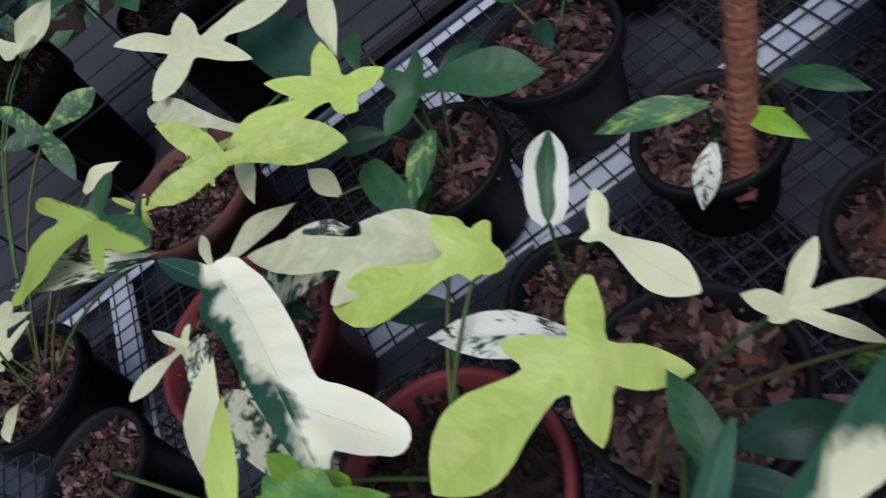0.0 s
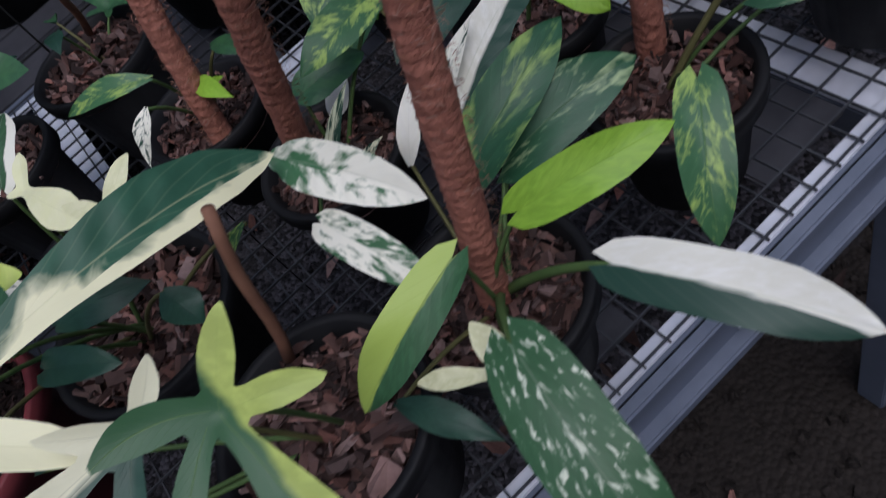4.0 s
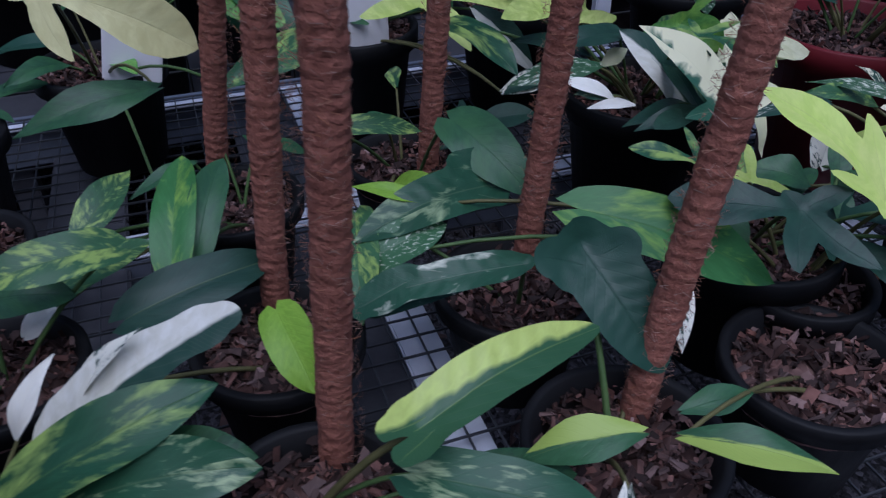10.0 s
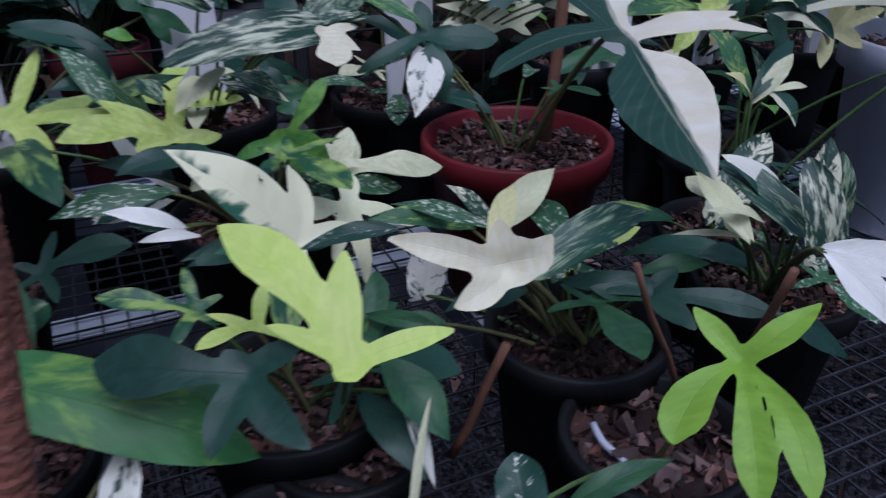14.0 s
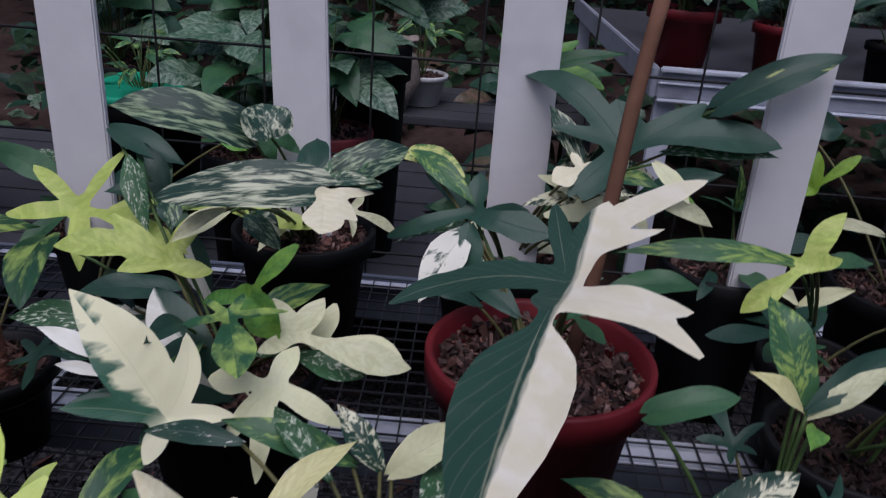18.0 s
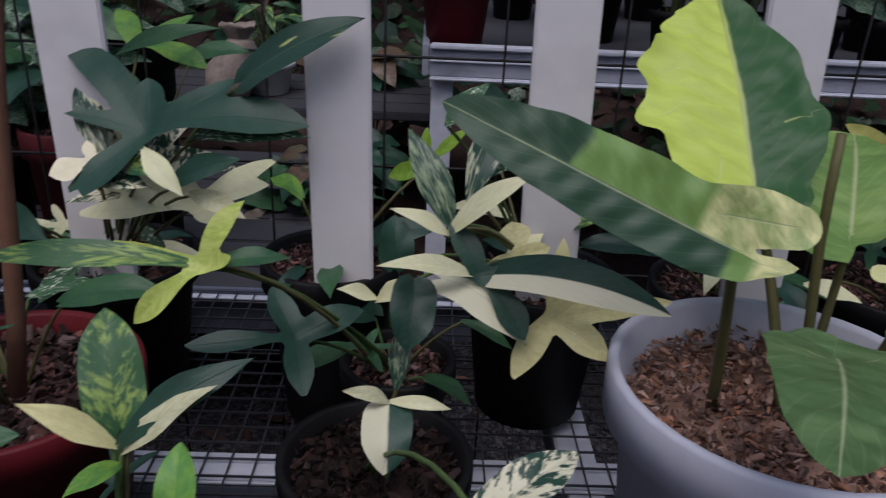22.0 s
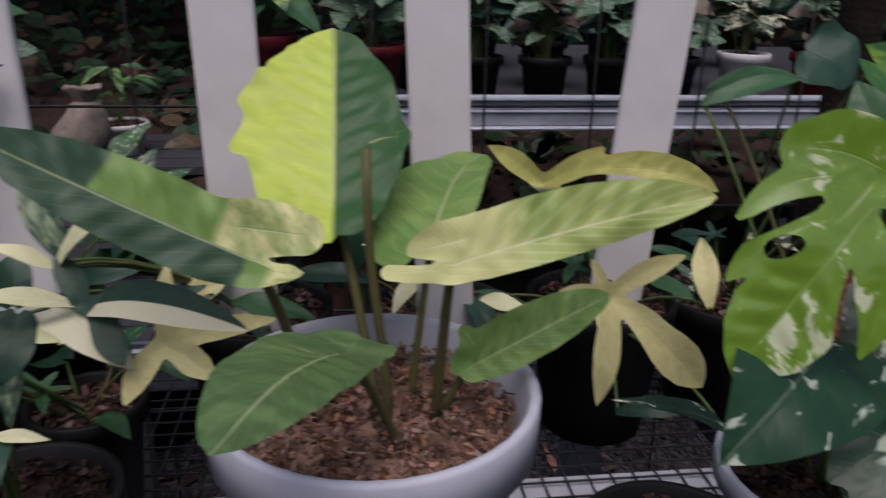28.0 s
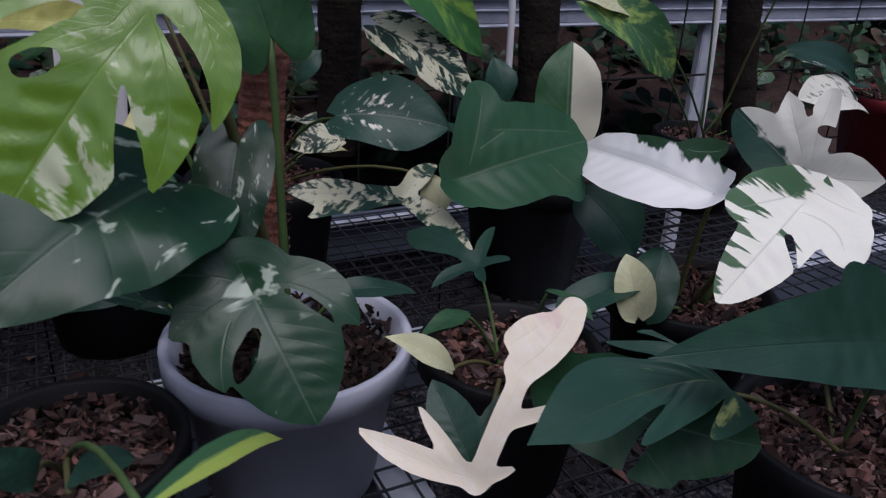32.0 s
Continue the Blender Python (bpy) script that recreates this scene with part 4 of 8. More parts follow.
def lipped(y, out):
    """A rolled edge rail: upright face with two ribs and a flat flange under the wire."""
    rail(BX0, BX1, *sorted((y, y - out * .016)), .738, .744, STEEL, "flange", "bright galvanised flange")
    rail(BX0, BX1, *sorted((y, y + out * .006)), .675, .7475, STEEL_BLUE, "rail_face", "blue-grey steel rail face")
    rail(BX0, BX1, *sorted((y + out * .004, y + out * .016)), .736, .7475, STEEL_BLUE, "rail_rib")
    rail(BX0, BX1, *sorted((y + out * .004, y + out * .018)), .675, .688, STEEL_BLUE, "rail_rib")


lipped(YF, -1)
lipped(YB + .04, 1)
rail(BX0, BX1, YM - .022, YM + .022, .738, .744, STEEL, "flange", "galvanised middle flange with sky glare in its colour")
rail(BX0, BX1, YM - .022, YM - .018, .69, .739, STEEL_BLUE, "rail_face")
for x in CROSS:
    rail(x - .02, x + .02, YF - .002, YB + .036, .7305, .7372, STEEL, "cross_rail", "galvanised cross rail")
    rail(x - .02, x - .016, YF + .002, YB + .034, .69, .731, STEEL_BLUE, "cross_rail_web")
for x in (-.95, .52, 1.9, 3.2):
    for y in (YF + .004, YB - .004):
        rail(x - .03, x + .03, y, y + .04, 0.0, .7285, STEEL_BLUE, "leg", "blue-grey steel leg")
for k in range(22):
    x = BX0 + .1 + k * .2
    for z in (.70, .722):
        bm = turned([(.0045, 0), (.0045, .003), (.003, .004), (.001, .0045)], 10)
        bmesh.ops.rotate(bm, verts=bm.verts, matrix=Matrix.Rotation(radians(90), 3, "X"))
        bmesh.ops.translate(bm, verts=bm.verts, vec=(x - 1.1, YF - .0062 - .47, z))
        part("bolt", bm, STEEL, bench)
bm = bmesh.new()
G = 0.0254
for i in range(int((BX1 - BX0) / G) + 1):
    x = BX0 + i * G - 1.1
    add_box(bm, (x - .0008, YF + .001 - .47, .7462), (x + .0008, YB + .038 - .47, .7484))
for j in range(int((YB + .036 - YF) / G) + 1):
    y = YF + .004 + j * G - .47
    add_box(bm, (BX0 - 1.1, y - .0008, .7482), (BX1 - 1.1, y + .0008, .7504))
wm = part("wire_mesh", bm, WIRE, bench, "welded wire mesh bench top")
wm["kind"] = "stuff"
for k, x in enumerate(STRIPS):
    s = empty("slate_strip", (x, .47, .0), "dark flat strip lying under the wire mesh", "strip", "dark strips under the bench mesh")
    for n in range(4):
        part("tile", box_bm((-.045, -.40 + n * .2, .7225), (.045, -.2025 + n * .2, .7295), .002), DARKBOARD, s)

# ---- wire fence behind the bench ----
fence = empty("wire_fence", (1.2, 1.02, 0), "thin black welded wire fence behind the bench", "fence")
for k in range(32):
    x = -1.3 + k * .16
    part("upright_wire", tube([Vector((x - 1.2, 0, 0)), Vector((x - 1.2, 0, 1.75))], [.0018, .0018], 6), BLACKWIRE, fence)
for z in WIRES:
    part("cross_wire", tube([Vector((-2.6, .004, z)), Vector((2.6, .004, z))], [.0022, .0022], 6), BLACKWIRE, fence)

# ---- potted plants on the bench ----

p_maroon = plant(-0.350, 0.565, "variegated cream and green plant in a maroon pot", r=0.088, h=0.135, pot='maroon')
leaf(p_maroon, "lobed", "marble_r", (-0.292, 0.506, 0.999), (-0.280, 0.321, 0.976), 0.070, up=(0.35, -0.63, 0.69), lobes=((0.01, -0.01, 1.00, -0.00, (0.129, 0.119), "egg", -0.04), (0.73, -0.06, 0.94, -0.26, 0.107, "round", 0.00), (0.04, 0.01, -0.19, 0.20, 0.062, "finger", 0.00), (0.04, 0.02, 0.28, 0.11, 0.065, "finger", 0.00),), arch=0.08, cells=3000)
leaf(p_maroon, "lance", "cream", (-0.339, 0.474, 0.970), (-0.420, 0.438, 0.880), 0.033, up=(0.26, -0.36, 0.90))
leaf(p_maroon, "oval", "marble_c", (-0.324, 0.442, 0.960), (-0.293, 0.338, 0.940), 0.055, up=(0.22, -0.33, 0.92))
leaf(p_maroon, "oval", "marble_c", (-0.207, 0.498, 0.970), (-0.295, 0.535, 0.930), 0.049, up=(0.15, -0.43, 0.89))
leaf(p_maroon, "oval", "dark", (-0.307, 0.553, 0.950), (-0.265, 0.496, 0.920), 0.028, up=(0.17, -0.42, 0.89))

p_wine = plant(-0.240, 0.325, "lime star-leaved plant in a maroon pot", r=0.088, h=0.13, pot='maroon', fill='peat')
leaf(p_wine, "star", "lemon", (-0.103, 0.288, 0.980), (-0.228, 0.291, 0.950), 0.052, up=(0.08, -0.27, 0.96), lobes=((128, 0.37, 0.18), (-139, 0.44, 0.19), (-57, 0.39, 0.18), (43, 0.40, 0.15),))
leaf(p_wine, "star", "lemon", (-0.125, 0.401, 0.975), (-0.236, 0.454, 0.960), 0.041, up=(0.09, -0.39, 0.92), lobes=((137, 0.20, 0.13), (-148, 0.25, 0.16), (-81, 0.16, 0.14), (52, 0.35, 0.19),))
leaf(p_wine, "star", "cream", (-0.135, 0.441, 0.960), (-0.276, 0.534, 0.980), 0.029, up=(0.11, -0.43, 0.90), lobes=((-27, 0.58, 0.22), (16, 0.38, 0.22),))
leaf(p_wine, "lance", "marble_w", (-0.108, 0.344, 0.920), (-0.193, 0.402, 0.930), 0.035, up=(0.06, -0.33, 0.94))
leaf(p_wine, "star", "lime", (-0.288, 0.331, 0.970), (-0.356, 0.339, 0.950), 0.039, up=(0.25, -0.29, 0.92), lobes=((59, 0.61, 0.30), (-155, 0.50, 0.30), (-96, 0.40, 0.30),))
leaf(p_wine, "lance", "dark", (-0.174, 0.461, 0.870), (-0.234, 0.495, 0.880), 0.028, up=(0.10, -0.37, 0.92))

p_clay = plant(-0.370, 0.830, "lemon and cream star-leaved plant in a brown pot", r=0.085, h=0.12, pot='clay')
leaf(p_clay, "star", "lemon", (-0.146, 0.639, 0.980), (-0.259, 0.655, 0.990), 0.034, up=(0.09, -0.52, 0.85), lobes=((93, 0.36, 0.21), (-173, 0.38, 0.19), (-107, 0.26, 0.21), (27, 0.55, 0.17),))
leaf(p_clay, "star", "lemon", (-0.263, 0.629, 1.000), (-0.160, 0.573, 0.980), 0.040, up=(0.11, -0.50, 0.86), lobes=((153, 0.61, 0.24), (-147, 0.61, 0.20), (-120, 0.31, 0.16),))
leaf(p_clay, "star", "cream", (-0.253, 0.826, 1.000), (-0.133, 0.805, 0.990), 0.028, up=(0.07, -0.58, 0.81), lobes=((-145, 0.65, 0.16), (36, 0.63, 0.16), (139, 0.55, 0.26), (-76, 0.31, 0.23),))
leaf(p_clay, "star", "cream", (-0.243, 0.705, 0.960), (-0.334, 0.842, 0.970), 0.031, up=(0.15, -0.54, 0.83), lobes=((-129, 0.58, 0.14),))
leaf(p_clay, "oval", "dark", (-0.162, 0.755, 0.930), (-0.196, 0.898, 0.950), 0.066, up=(0.06, -0.55, 0.83))
leaf(p_clay, "lance", "cream", (-0.137, 0.772, 0.930), (-0.105, 0.883, 0.950), 0.030, up=(0.02, -0.56, 0.83))

p_leftback = plant(-0.620, 0.720, "green and lime star-leaved plant in a black pot", r=0.07, h=0.12)
leaf(p_leftback, "star", "marble_g", (-0.457, 0.908, 0.990), (-0.377, 0.919, 0.990), 0.032, up=(0.22, -0.57, 0.79), lobes=((-108, 0.82, 0.27), (99, 0.80, 0.31), (-162, 0.57, 0.27),))
leaf(p_leftback, "star", "halfl", (-0.394, 0.681, 1.000), (-0.348, 0.606, 0.990), 0.035, up=(0.24, -0.50, 0.84), lobes=((-103, 0.56, 0.25), (173, 1.30, 0.20), (132, 1.44, 0.45), (41, 0.87, 0.20),))
leaf(p_leftback, "lance", "marble_c", (-0.380, 0.646, 0.960), (-0.556, 0.749, 0.950), 0.041, up=(0.28, -0.48, 0.83))
leaf(p_leftback, "lance", "cream", (-0.489, 1.159, 0.980), (-0.423, 1.228, 0.990), 0.039, up=(0.20, -0.62, 0.76))
leaf(p_leftback, "star", "cream", (-0.499, 1.172, 0.980), (-0.630, 1.556, 0.980), 0.052, up=(0.23, -0.63, 0.75), lobes=((173, 0.35, 0.09),))
leaf(p_leftback, "lance", "cream", (-0.462, 0.862, 0.930), (-0.399, 0.848, 0.940), 0.025, up=(0.23, -0.53, 0.82))

p_leftbare = plant(-0.555, 0.565, "black pot of bark with a leafless stem", r=0.06, h=0.11, fill='bark')
leaf(p_leftbare, "lance", "lemon", (-0.321, 0.295, 1.020), (-0.309, 0.395, 1.020), 0.020, up=(0.29, -0.38, 0.88))
leaf(p_leftbare, "star", "fresh", (-0.298, 0.297, 1.000), (-0.267, 0.319, 1.000), 0.030, up=(0.26, -0.35, 0.90), lobes=((45, 1.52, 0.52), (-60, 0.94, 0.43),))

p_dark = plant(-0.115, 0.620, "dark green star-leaved plant in a black pot", r=0.066, h=0.115, fill='chunk')
leaf(p_dark, "star", "green", (-0.095, 0.611, 0.950), (-0.005, 0.530, 0.950), 0.042, up=(-0.05, -0.47, 0.88), lobes=((113, 0.36, 0.23), (-153, 0.31, 0.15), (-84, 0.31, 0.15),))
leaf(p_dark, "lance", "marble_g", (-0.103, 0.568, 0.940), (-0.155, 0.531, 0.920), 0.026, up=(0.03, -0.45, 0.89))
leaf(p_dark, "oval", "green", (-0.158, 0.531, 0.920), (-0.172, 0.613, 0.920), 0.032, up=(0.06, -0.45, 0.89))
leaf(p_dark, "lance", "green", (-0.111, 0.782, 0.930), (-0.125, 0.714, 0.930), 0.023, up=(0.01, -0.53, 0.85))
leaf(p_dark, "lance", "cream", (-0.207, 0.624, 0.900), (-0.218, 0.657, 0.920), 0.024, up=(0.09, -0.47, 0.88))

p_small = plant(-0.090, 0.420, "small plant with one cream-edged leaf in black pot", r=0.05, h=0.1)
leaf(p_small, "oval", "edgec", (-0.073, 0.412, 0.950), (-0.036, 0.460, 0.970), 0.031, up=(-0.05, -0.40, 0.92), foot=(-0.09, 0.42, 0.83))
leaf(p_small, "star", "cream", (-0.054, 0.368, 0.960), (-0.031, 0.297, 0.950), 0.029, up=(-0.07, -0.31, 0.95), lobes=((-130, 0.37, 0.20), (130, 0.19, 0.11),))

p_big = plant(-0.065, 0.295, "large variegated star-leaved plant in a black pot", r=0.075, h=0.115, fill='chunk')
leaf(p_big, "lobed", "cream", (-0.009, 0.248, 0.976), (0.040, 0.236, 0.960), 0.014, up=(-0.26, -0.38, 0.89), lobes=((-0.00, 0.00, 1.02, -0.01, 0.116, "finger", -0.05), (-0.00, 0.00, 0.45, -0.62, 0.124, "finger", -0.07), (-0.00, 0.00, -0.45, -0.25, 0.121, "finger", 0.00), (-0.00, 0.01, 0.80, 0.54, 0.092, "finger", 0.03), (0.03, 0.01, -0.27, 0.06, 0.083, "finger", 0.00),))
leaf(p_big, "lobed", "marble_half", (-0.131, 0.145, 1.023), (0.088, 0.203, 0.961), 0.090, up=(-0.05, -0.59, 0.81), lobes=((0.00, 0.00, 1.00, 0.00, (0.100, 0.078), "swell", -0.07), (0.00, 0.00, 0.24, 0.30, 0.053, "oval", -0.07), (-0.00, -0.00, -0.17, -0.29, 0.045, "oval", -0.04), (0.00, -0.01, 0.26, -0.23, 0.033, "finger", -0.11), (-0.00, -0.01, 0.06, -0.11, 0.017, "finger", 0.00), (-0.02, 0.00, -0.18, -0.08, 0.025, "finger", 0.08), (-0.03, 0.01, -0.18, 0.04, 0.046, "finger", 0.00), (0.09, -0.02, 0.18, -0.04, 0.015, "round", 0.00),), arch=0.1, fold=0.16, cells=5200)
leaf(p_big, "lance", "dark", (-0.071, 0.211, 0.970), (-0.010, 0.186, 0.970), 0.028, up=(-0.01, -0.40, 0.91))
leaf(p_big, "oval", "dark", (-0.099, 0.215, 0.950), (-0.056, 0.173, 0.950), 0.024, up=(0.04, -0.38, 0.92))
leaf(p_big, "lance", "green", (-0.090, 0.193, 0.990), (-0.075, 0.247, 1.000), 0.022, up=(0.05, -0.44, 0.90))
leaf(p_big, "lance", "dark", (-0.148, 0.176, 0.970), (-0.212, 0.148, 0.930), 0.033, up=(0.17, -0.34, 0.92))
cane(p_big, (0.002, 0.161, 0.860), (0.040, 0.156, 1.000), r=0.004)
leaf(p_big, "lance", "marble_g", (0.043, 0.213, 0.930), (0.010, 0.242, 0.880), 0.013, up=(0.11, -0.46, 0.88))
leaf(p_big, "lance", "dark", (-0.015, 0.193, 0.950), (-0.012, 0.170, 0.930), 0.026, up=(0.17, -0.45, 0.88))

p_chunk = plant(-0.005, 0.108, "two-coloured star-leaved plant in pot of large bark", r=0.07, h=0.115, fill='chunk')
leaf(p_chunk, "lobed", "half", (-0.046, 0.085, 0.990), (-0.173, 0.087, 0.979), 0.050, up=(0.27, -0.63, 0.72), lobes=((-0.00, -0.00, 1.00, -0.00, (0.127, 0.114), "swell", 0.07), (0.00, 0.02, -0.24, 0.16, 0.051, "finger", 0.13), (0.00, 0.00, 0.26, 0.24, 0.054, "finger", -0.06), (0.05, -0.02, 0.29, -0.32, 0.059, "finger", 0.07),), cells=3400)
leaf(p_chunk, "lobed", "halfl_r", (-0.006, 0.038, 1.010), (-0.018, -0.057, 0.943), 0.050, up=(0.01, -0.45, 0.89), lobes=((-0.00, 0.00, 1.00, -0.00, (0.162, 0.141), "swell", -0.09), (-0.02, -0.01, -0.31, -0.26, 0.066, "finger", -0.04), (-0.00, -0.02, 0.13, -0.40, 0.062, "finger", -0.08), (-0.03, 0.01, -0.11, 0.44, 0.077, "finger", 0.24), (-0.00, 0.05, 0.33, 0.36, 0.057, "finger", 0.07),), cells=3400)
leaf(p_chunk, "lance", "dark", (-0.156, 0.101, 0.930), (-0.068, 0.033, 0.910), 0.024, up=(0.09, -0.23, 0.97))
leaf(p_chunk, "lance", "dark", (-0.161, 0.104, 0.930), (-0.091, 0.069, 0.900), 0.026, up=(0.16, -0.32, 0.93))
leaf(p_chunk, "lance", "dark", (-0.126, 0.155, 0.950), (-0.097, 0.149, 0.960), 0.012, up=(0.14, -0.41, 0.90))

p_a = plant(0.078, 0.470, "coir pole with young variegated climber in black pot", r=0.06, h=0.1)
coir_pole(p_a, (0.066, 0.418, 0.825), (0.174, 0.448, 1.260))
leaf(p_a, "lance", "marble_g", (0.063, 0.427, 0.930), (-0.005, 0.471, 0.930), 0.023, up=(-0.13, -0.38, 0.92))
leaf(p_a, "lance", "lime", (0.086, 0.426, 0.900), (0.104, 0.374, 0.900), 0.018, up=(-0.19, -0.32, 0.93))
leaf(p_a, "lance", "lime", (0.088, 0.428, 0.880), (0.109, 0.407, 0.900), 0.016, up=(-0.19, -0.33, 0.93))
leaf(p_a, "lance", "marble_w", (0.045, 0.394, 0.930), (0.015, 0.378, 0.900), 0.020, up=(-0.13, -0.32, 0.94))
leaf(p_a, "lance", "green", (0.118, 0.417, 0.920), (0.141, 0.361, 0.920), 0.017, up=(-0.23, -0.32, 0.92))

p_f = plant(0.035, 0.655, "black pot of coarse bark with a bare stem", r=0.07, h=0.12, fill='chunk')
cane(p_f, (0.049, 0.696, 0.870), (0.064, 0.579, 1.000), r=0.004)

p_b = plant(0.125, 0.300, "coir pole climber with long white leaves in black pot", r=0.06, h=0.1)
coir_pole(p_b, (0.108, 0.318, 0.825), (0.162, 0.150, 1.260))
leaf(p_b, "lobed", "white_g", (0.089, 0.212, 0.948), (0.132, 0.125, 0.922), 0.036, up=(-0.33, -0.48, 0.81), lobes=((-0.00, 0.00, 1.00, -0.01, (0.157, 0.184), "oval", -0.06),), arch=0.06)
leaf(p_b, "oval", "white_g", (0.079, 0.175, 0.920), (0.103, 0.089, 0.900), 0.027, up=(-0.17, -0.29, 0.94))
leaf(p_b, "lance", "streak_c", (0.116, 0.253, 0.880), (0.155, 0.239, 0.940), 0.012, up=(-0.02, -0.48, 0.88))
leaf(p_b, "oval", "marble_g", (0.226, 0.303, 0.930), (0.141, 0.281, 0.930), 0.034, up=(-0.07, -0.52, 0.85))
leaf(p_b, "lance", "marble_c", (0.127, 0.226, 0.880), (0.148, 0.203, 0.910), 0.010, up=(-0.02, -0.45, 0.89))
leaf(p_b, "oval", "green", (0.137, 0.313, 0.900), (0.193, 0.300, 0.900), 0.032, up=(-0.00, -0.48, 0.88))

p_c = plant(0.127, 0.098, "coir pole climber with lime and white leaves", r=0.062, h=0.1)
coir_pole(p_c, (0.128, 0.102, 0.825), (0.197, 0.081, 1.232))
leaf(p_c, "oval", "lime", (0.156, 0.068, 0.930), (0.236, 0.028, 0.948), 0.029, up=(-0.10, -0.60, 0.80))
leaf(p_c, "oval", "halfl", (0.112, 0.065, 0.944), (0.024, 0.063, 0.900), 0.030, up=(0.07, -0.35, 0.93), arch=0.12)
leaf(p_c, "oval", "halfw_r", (0.166, 0.011, 0.920), (0.216, -0.099, 0.900), 0.034, up=(-0.11, -0.21, 0.97), arch=0.08, stalk=0.003)
leaf(p_c, "oval", "speckle", (0.102, 0.013, 0.930), (0.080, -0.103, 0.870), 0.045, up=(-0.15, -0.15, 0.98), arch=0.12, stalk=0.003)
leaf(p_c, "star", "cream", (0.097, 0.010, 0.910), (0.055, 0.049, 0.910), 0.012, up=(-0.12, -0.26, 0.96), lobes=((46, 0.69, 0.30),))
leaf(p_c, "lance", "dark", (0.039, 0.068, 0.880), (0.070, 0.011, 0.870), 0.020, up=(-0.08, -0.25, 0.96))
leaf(p_c, "lobed", "halfw_s", (0.172, 0.186, 0.876), (0.285, 0.207, 0.930), 0.038, up=(-0.03, -0.43, 0.90), lobes=((0.00, 0.00, 1.00, 0.01, (0.140, 0.164), "oval", -0.07), (0.80, 0.00, 1.00, 0.01, 0.115, "round", 0.00),), stalk=0.003, cells=2200)
leaf(p_c, "oval", "green", (0.216, 0.153, 0.880), (0.289, 0.139, 0.880), 0.036, up=(-0.07, -0.37, 0.93))
leaf(p_c, "oval", "splash_g", (0.163, 0.146, 0.890), (0.277, 0.154, 0.920), 0.040, up=(-0.06, -0.39, 0.92))
leaf(p_c, "oval", "patch_g", (0.188, 0.140, 0.880), (0.290, 0.119, 0.900), 0.042, up=(-0.08, -0.36, 0.93))
leaf(p_c, "lance", "white", (0.153, 0.209, 0.870), (0.190, 0.215, 0.920), 0.017, up=(-0.06, -0.45, 0.89))

p_d = plant(0.313, 0.118, "coir pole climber in black pot near the bench edge", r=0.058, h=0.1)
coir_pole(p_d, (0.339, 0.158, 0.825), (0.346, 0.127, 1.200))
leaf(p_d, "oval", "marble_g", (0.272, 0.047, 0.930), (0.217, -0.003, 0.880), 0.030, up=(-0.18, -0.28, 0.94), arch=0.1)
leaf(p_d, "lobed", "halfl_r", (0.367, 0.082, 0.932), (0.486, 0.113, 0.937), 0.034, up=(-0.27, -0.33, 0.90), lobes=((-0.00, 0.00, 1.00, 0.00, (0.152, 0.115), "egg", -0.02), (0.11, -0.03, -0.11, -0.03, 0.099, "round", 0.00), (0.04, 0.04, -0.13, 0.09, 0.074, "round", 0.00),), slits=((-0.17, 0.02, -0.05, 0.01, 0.016, "taper", 0.00),), stalk=0.0024, cells=2400)
leaf(p_d, "oval", "patch_g", (0.362, 0.082, 0.900), (0.454, 0.028, 0.880), 0.036, up=(-0.27, -0.28, 0.92))
leaf(p_d, "oval", "green", (0.405, 0.096, 0.860), (0.463, 0.081, 0.860), 0.031, up=(-0.22, -0.32, 0.92))

p_g = plant(0.318, 0.268, "coir pole with one lime leaf in black pot", r=0.06, h=0.1)
coir_pole(p_g, (0.328, 0.318, 0.825), (0.349, 0.276, 1.260))
leaf(p_g, "oval", "lime", (0.318, 0.238, 0.900), (0.331, 0.183, 0.870), 0.033, up=(-0.16, -0.41, 0.90))
leaf(p_g, "lance", "marble_w", (0.188, 0.213, 0.880), (0.241, 0.196, 0.940), 0.019, up=(-0.11, -0.45, 0.89))

p_h = plant(0.507, 0.098, "coir pole climber with dark heart-shaped leaf", r=0.062, h=0.1)
coir_pole(p_h, (0.532, 0.125, 0.825), (0.575, 0.128, 1.260))
leaf(p_h, "lobed", "dark", (0.509, 0.180, 0.946), (0.539, 0.116, 0.881), 0.049, up=(-0.31, -0.37, 0.88), lobes=((0.01, 0.01, 1.00, 0.00, (0.262, 0.245), "egg", 0.00), (0.13, 0.06, -0.02, 0.23, 0.200, "round", 0.00), (0.13, -0.05, 0.14, -0.19, 0.184, "round", 0.00),), stalk=0.0022, cells=2000)
leaf(p_h, "lance", "halfl", (0.497, 0.072, 0.890), (0.430, 0.095, 0.870), 0.029, up=(-0.30, -0.29, 0.91))
leaf(p_h, "lance", "marble_w", (0.463, 0.034, 0.900), (0.447, -0.008, 0.820), 0.024, up=(-0.30, -0.22, 0.93))
leaf(p_h, "lance", "marble_w", (0.595, 0.194, 0.900), (0.579, 0.143, 0.860), 0.022, up=(-0.23, -0.41, 0.89))

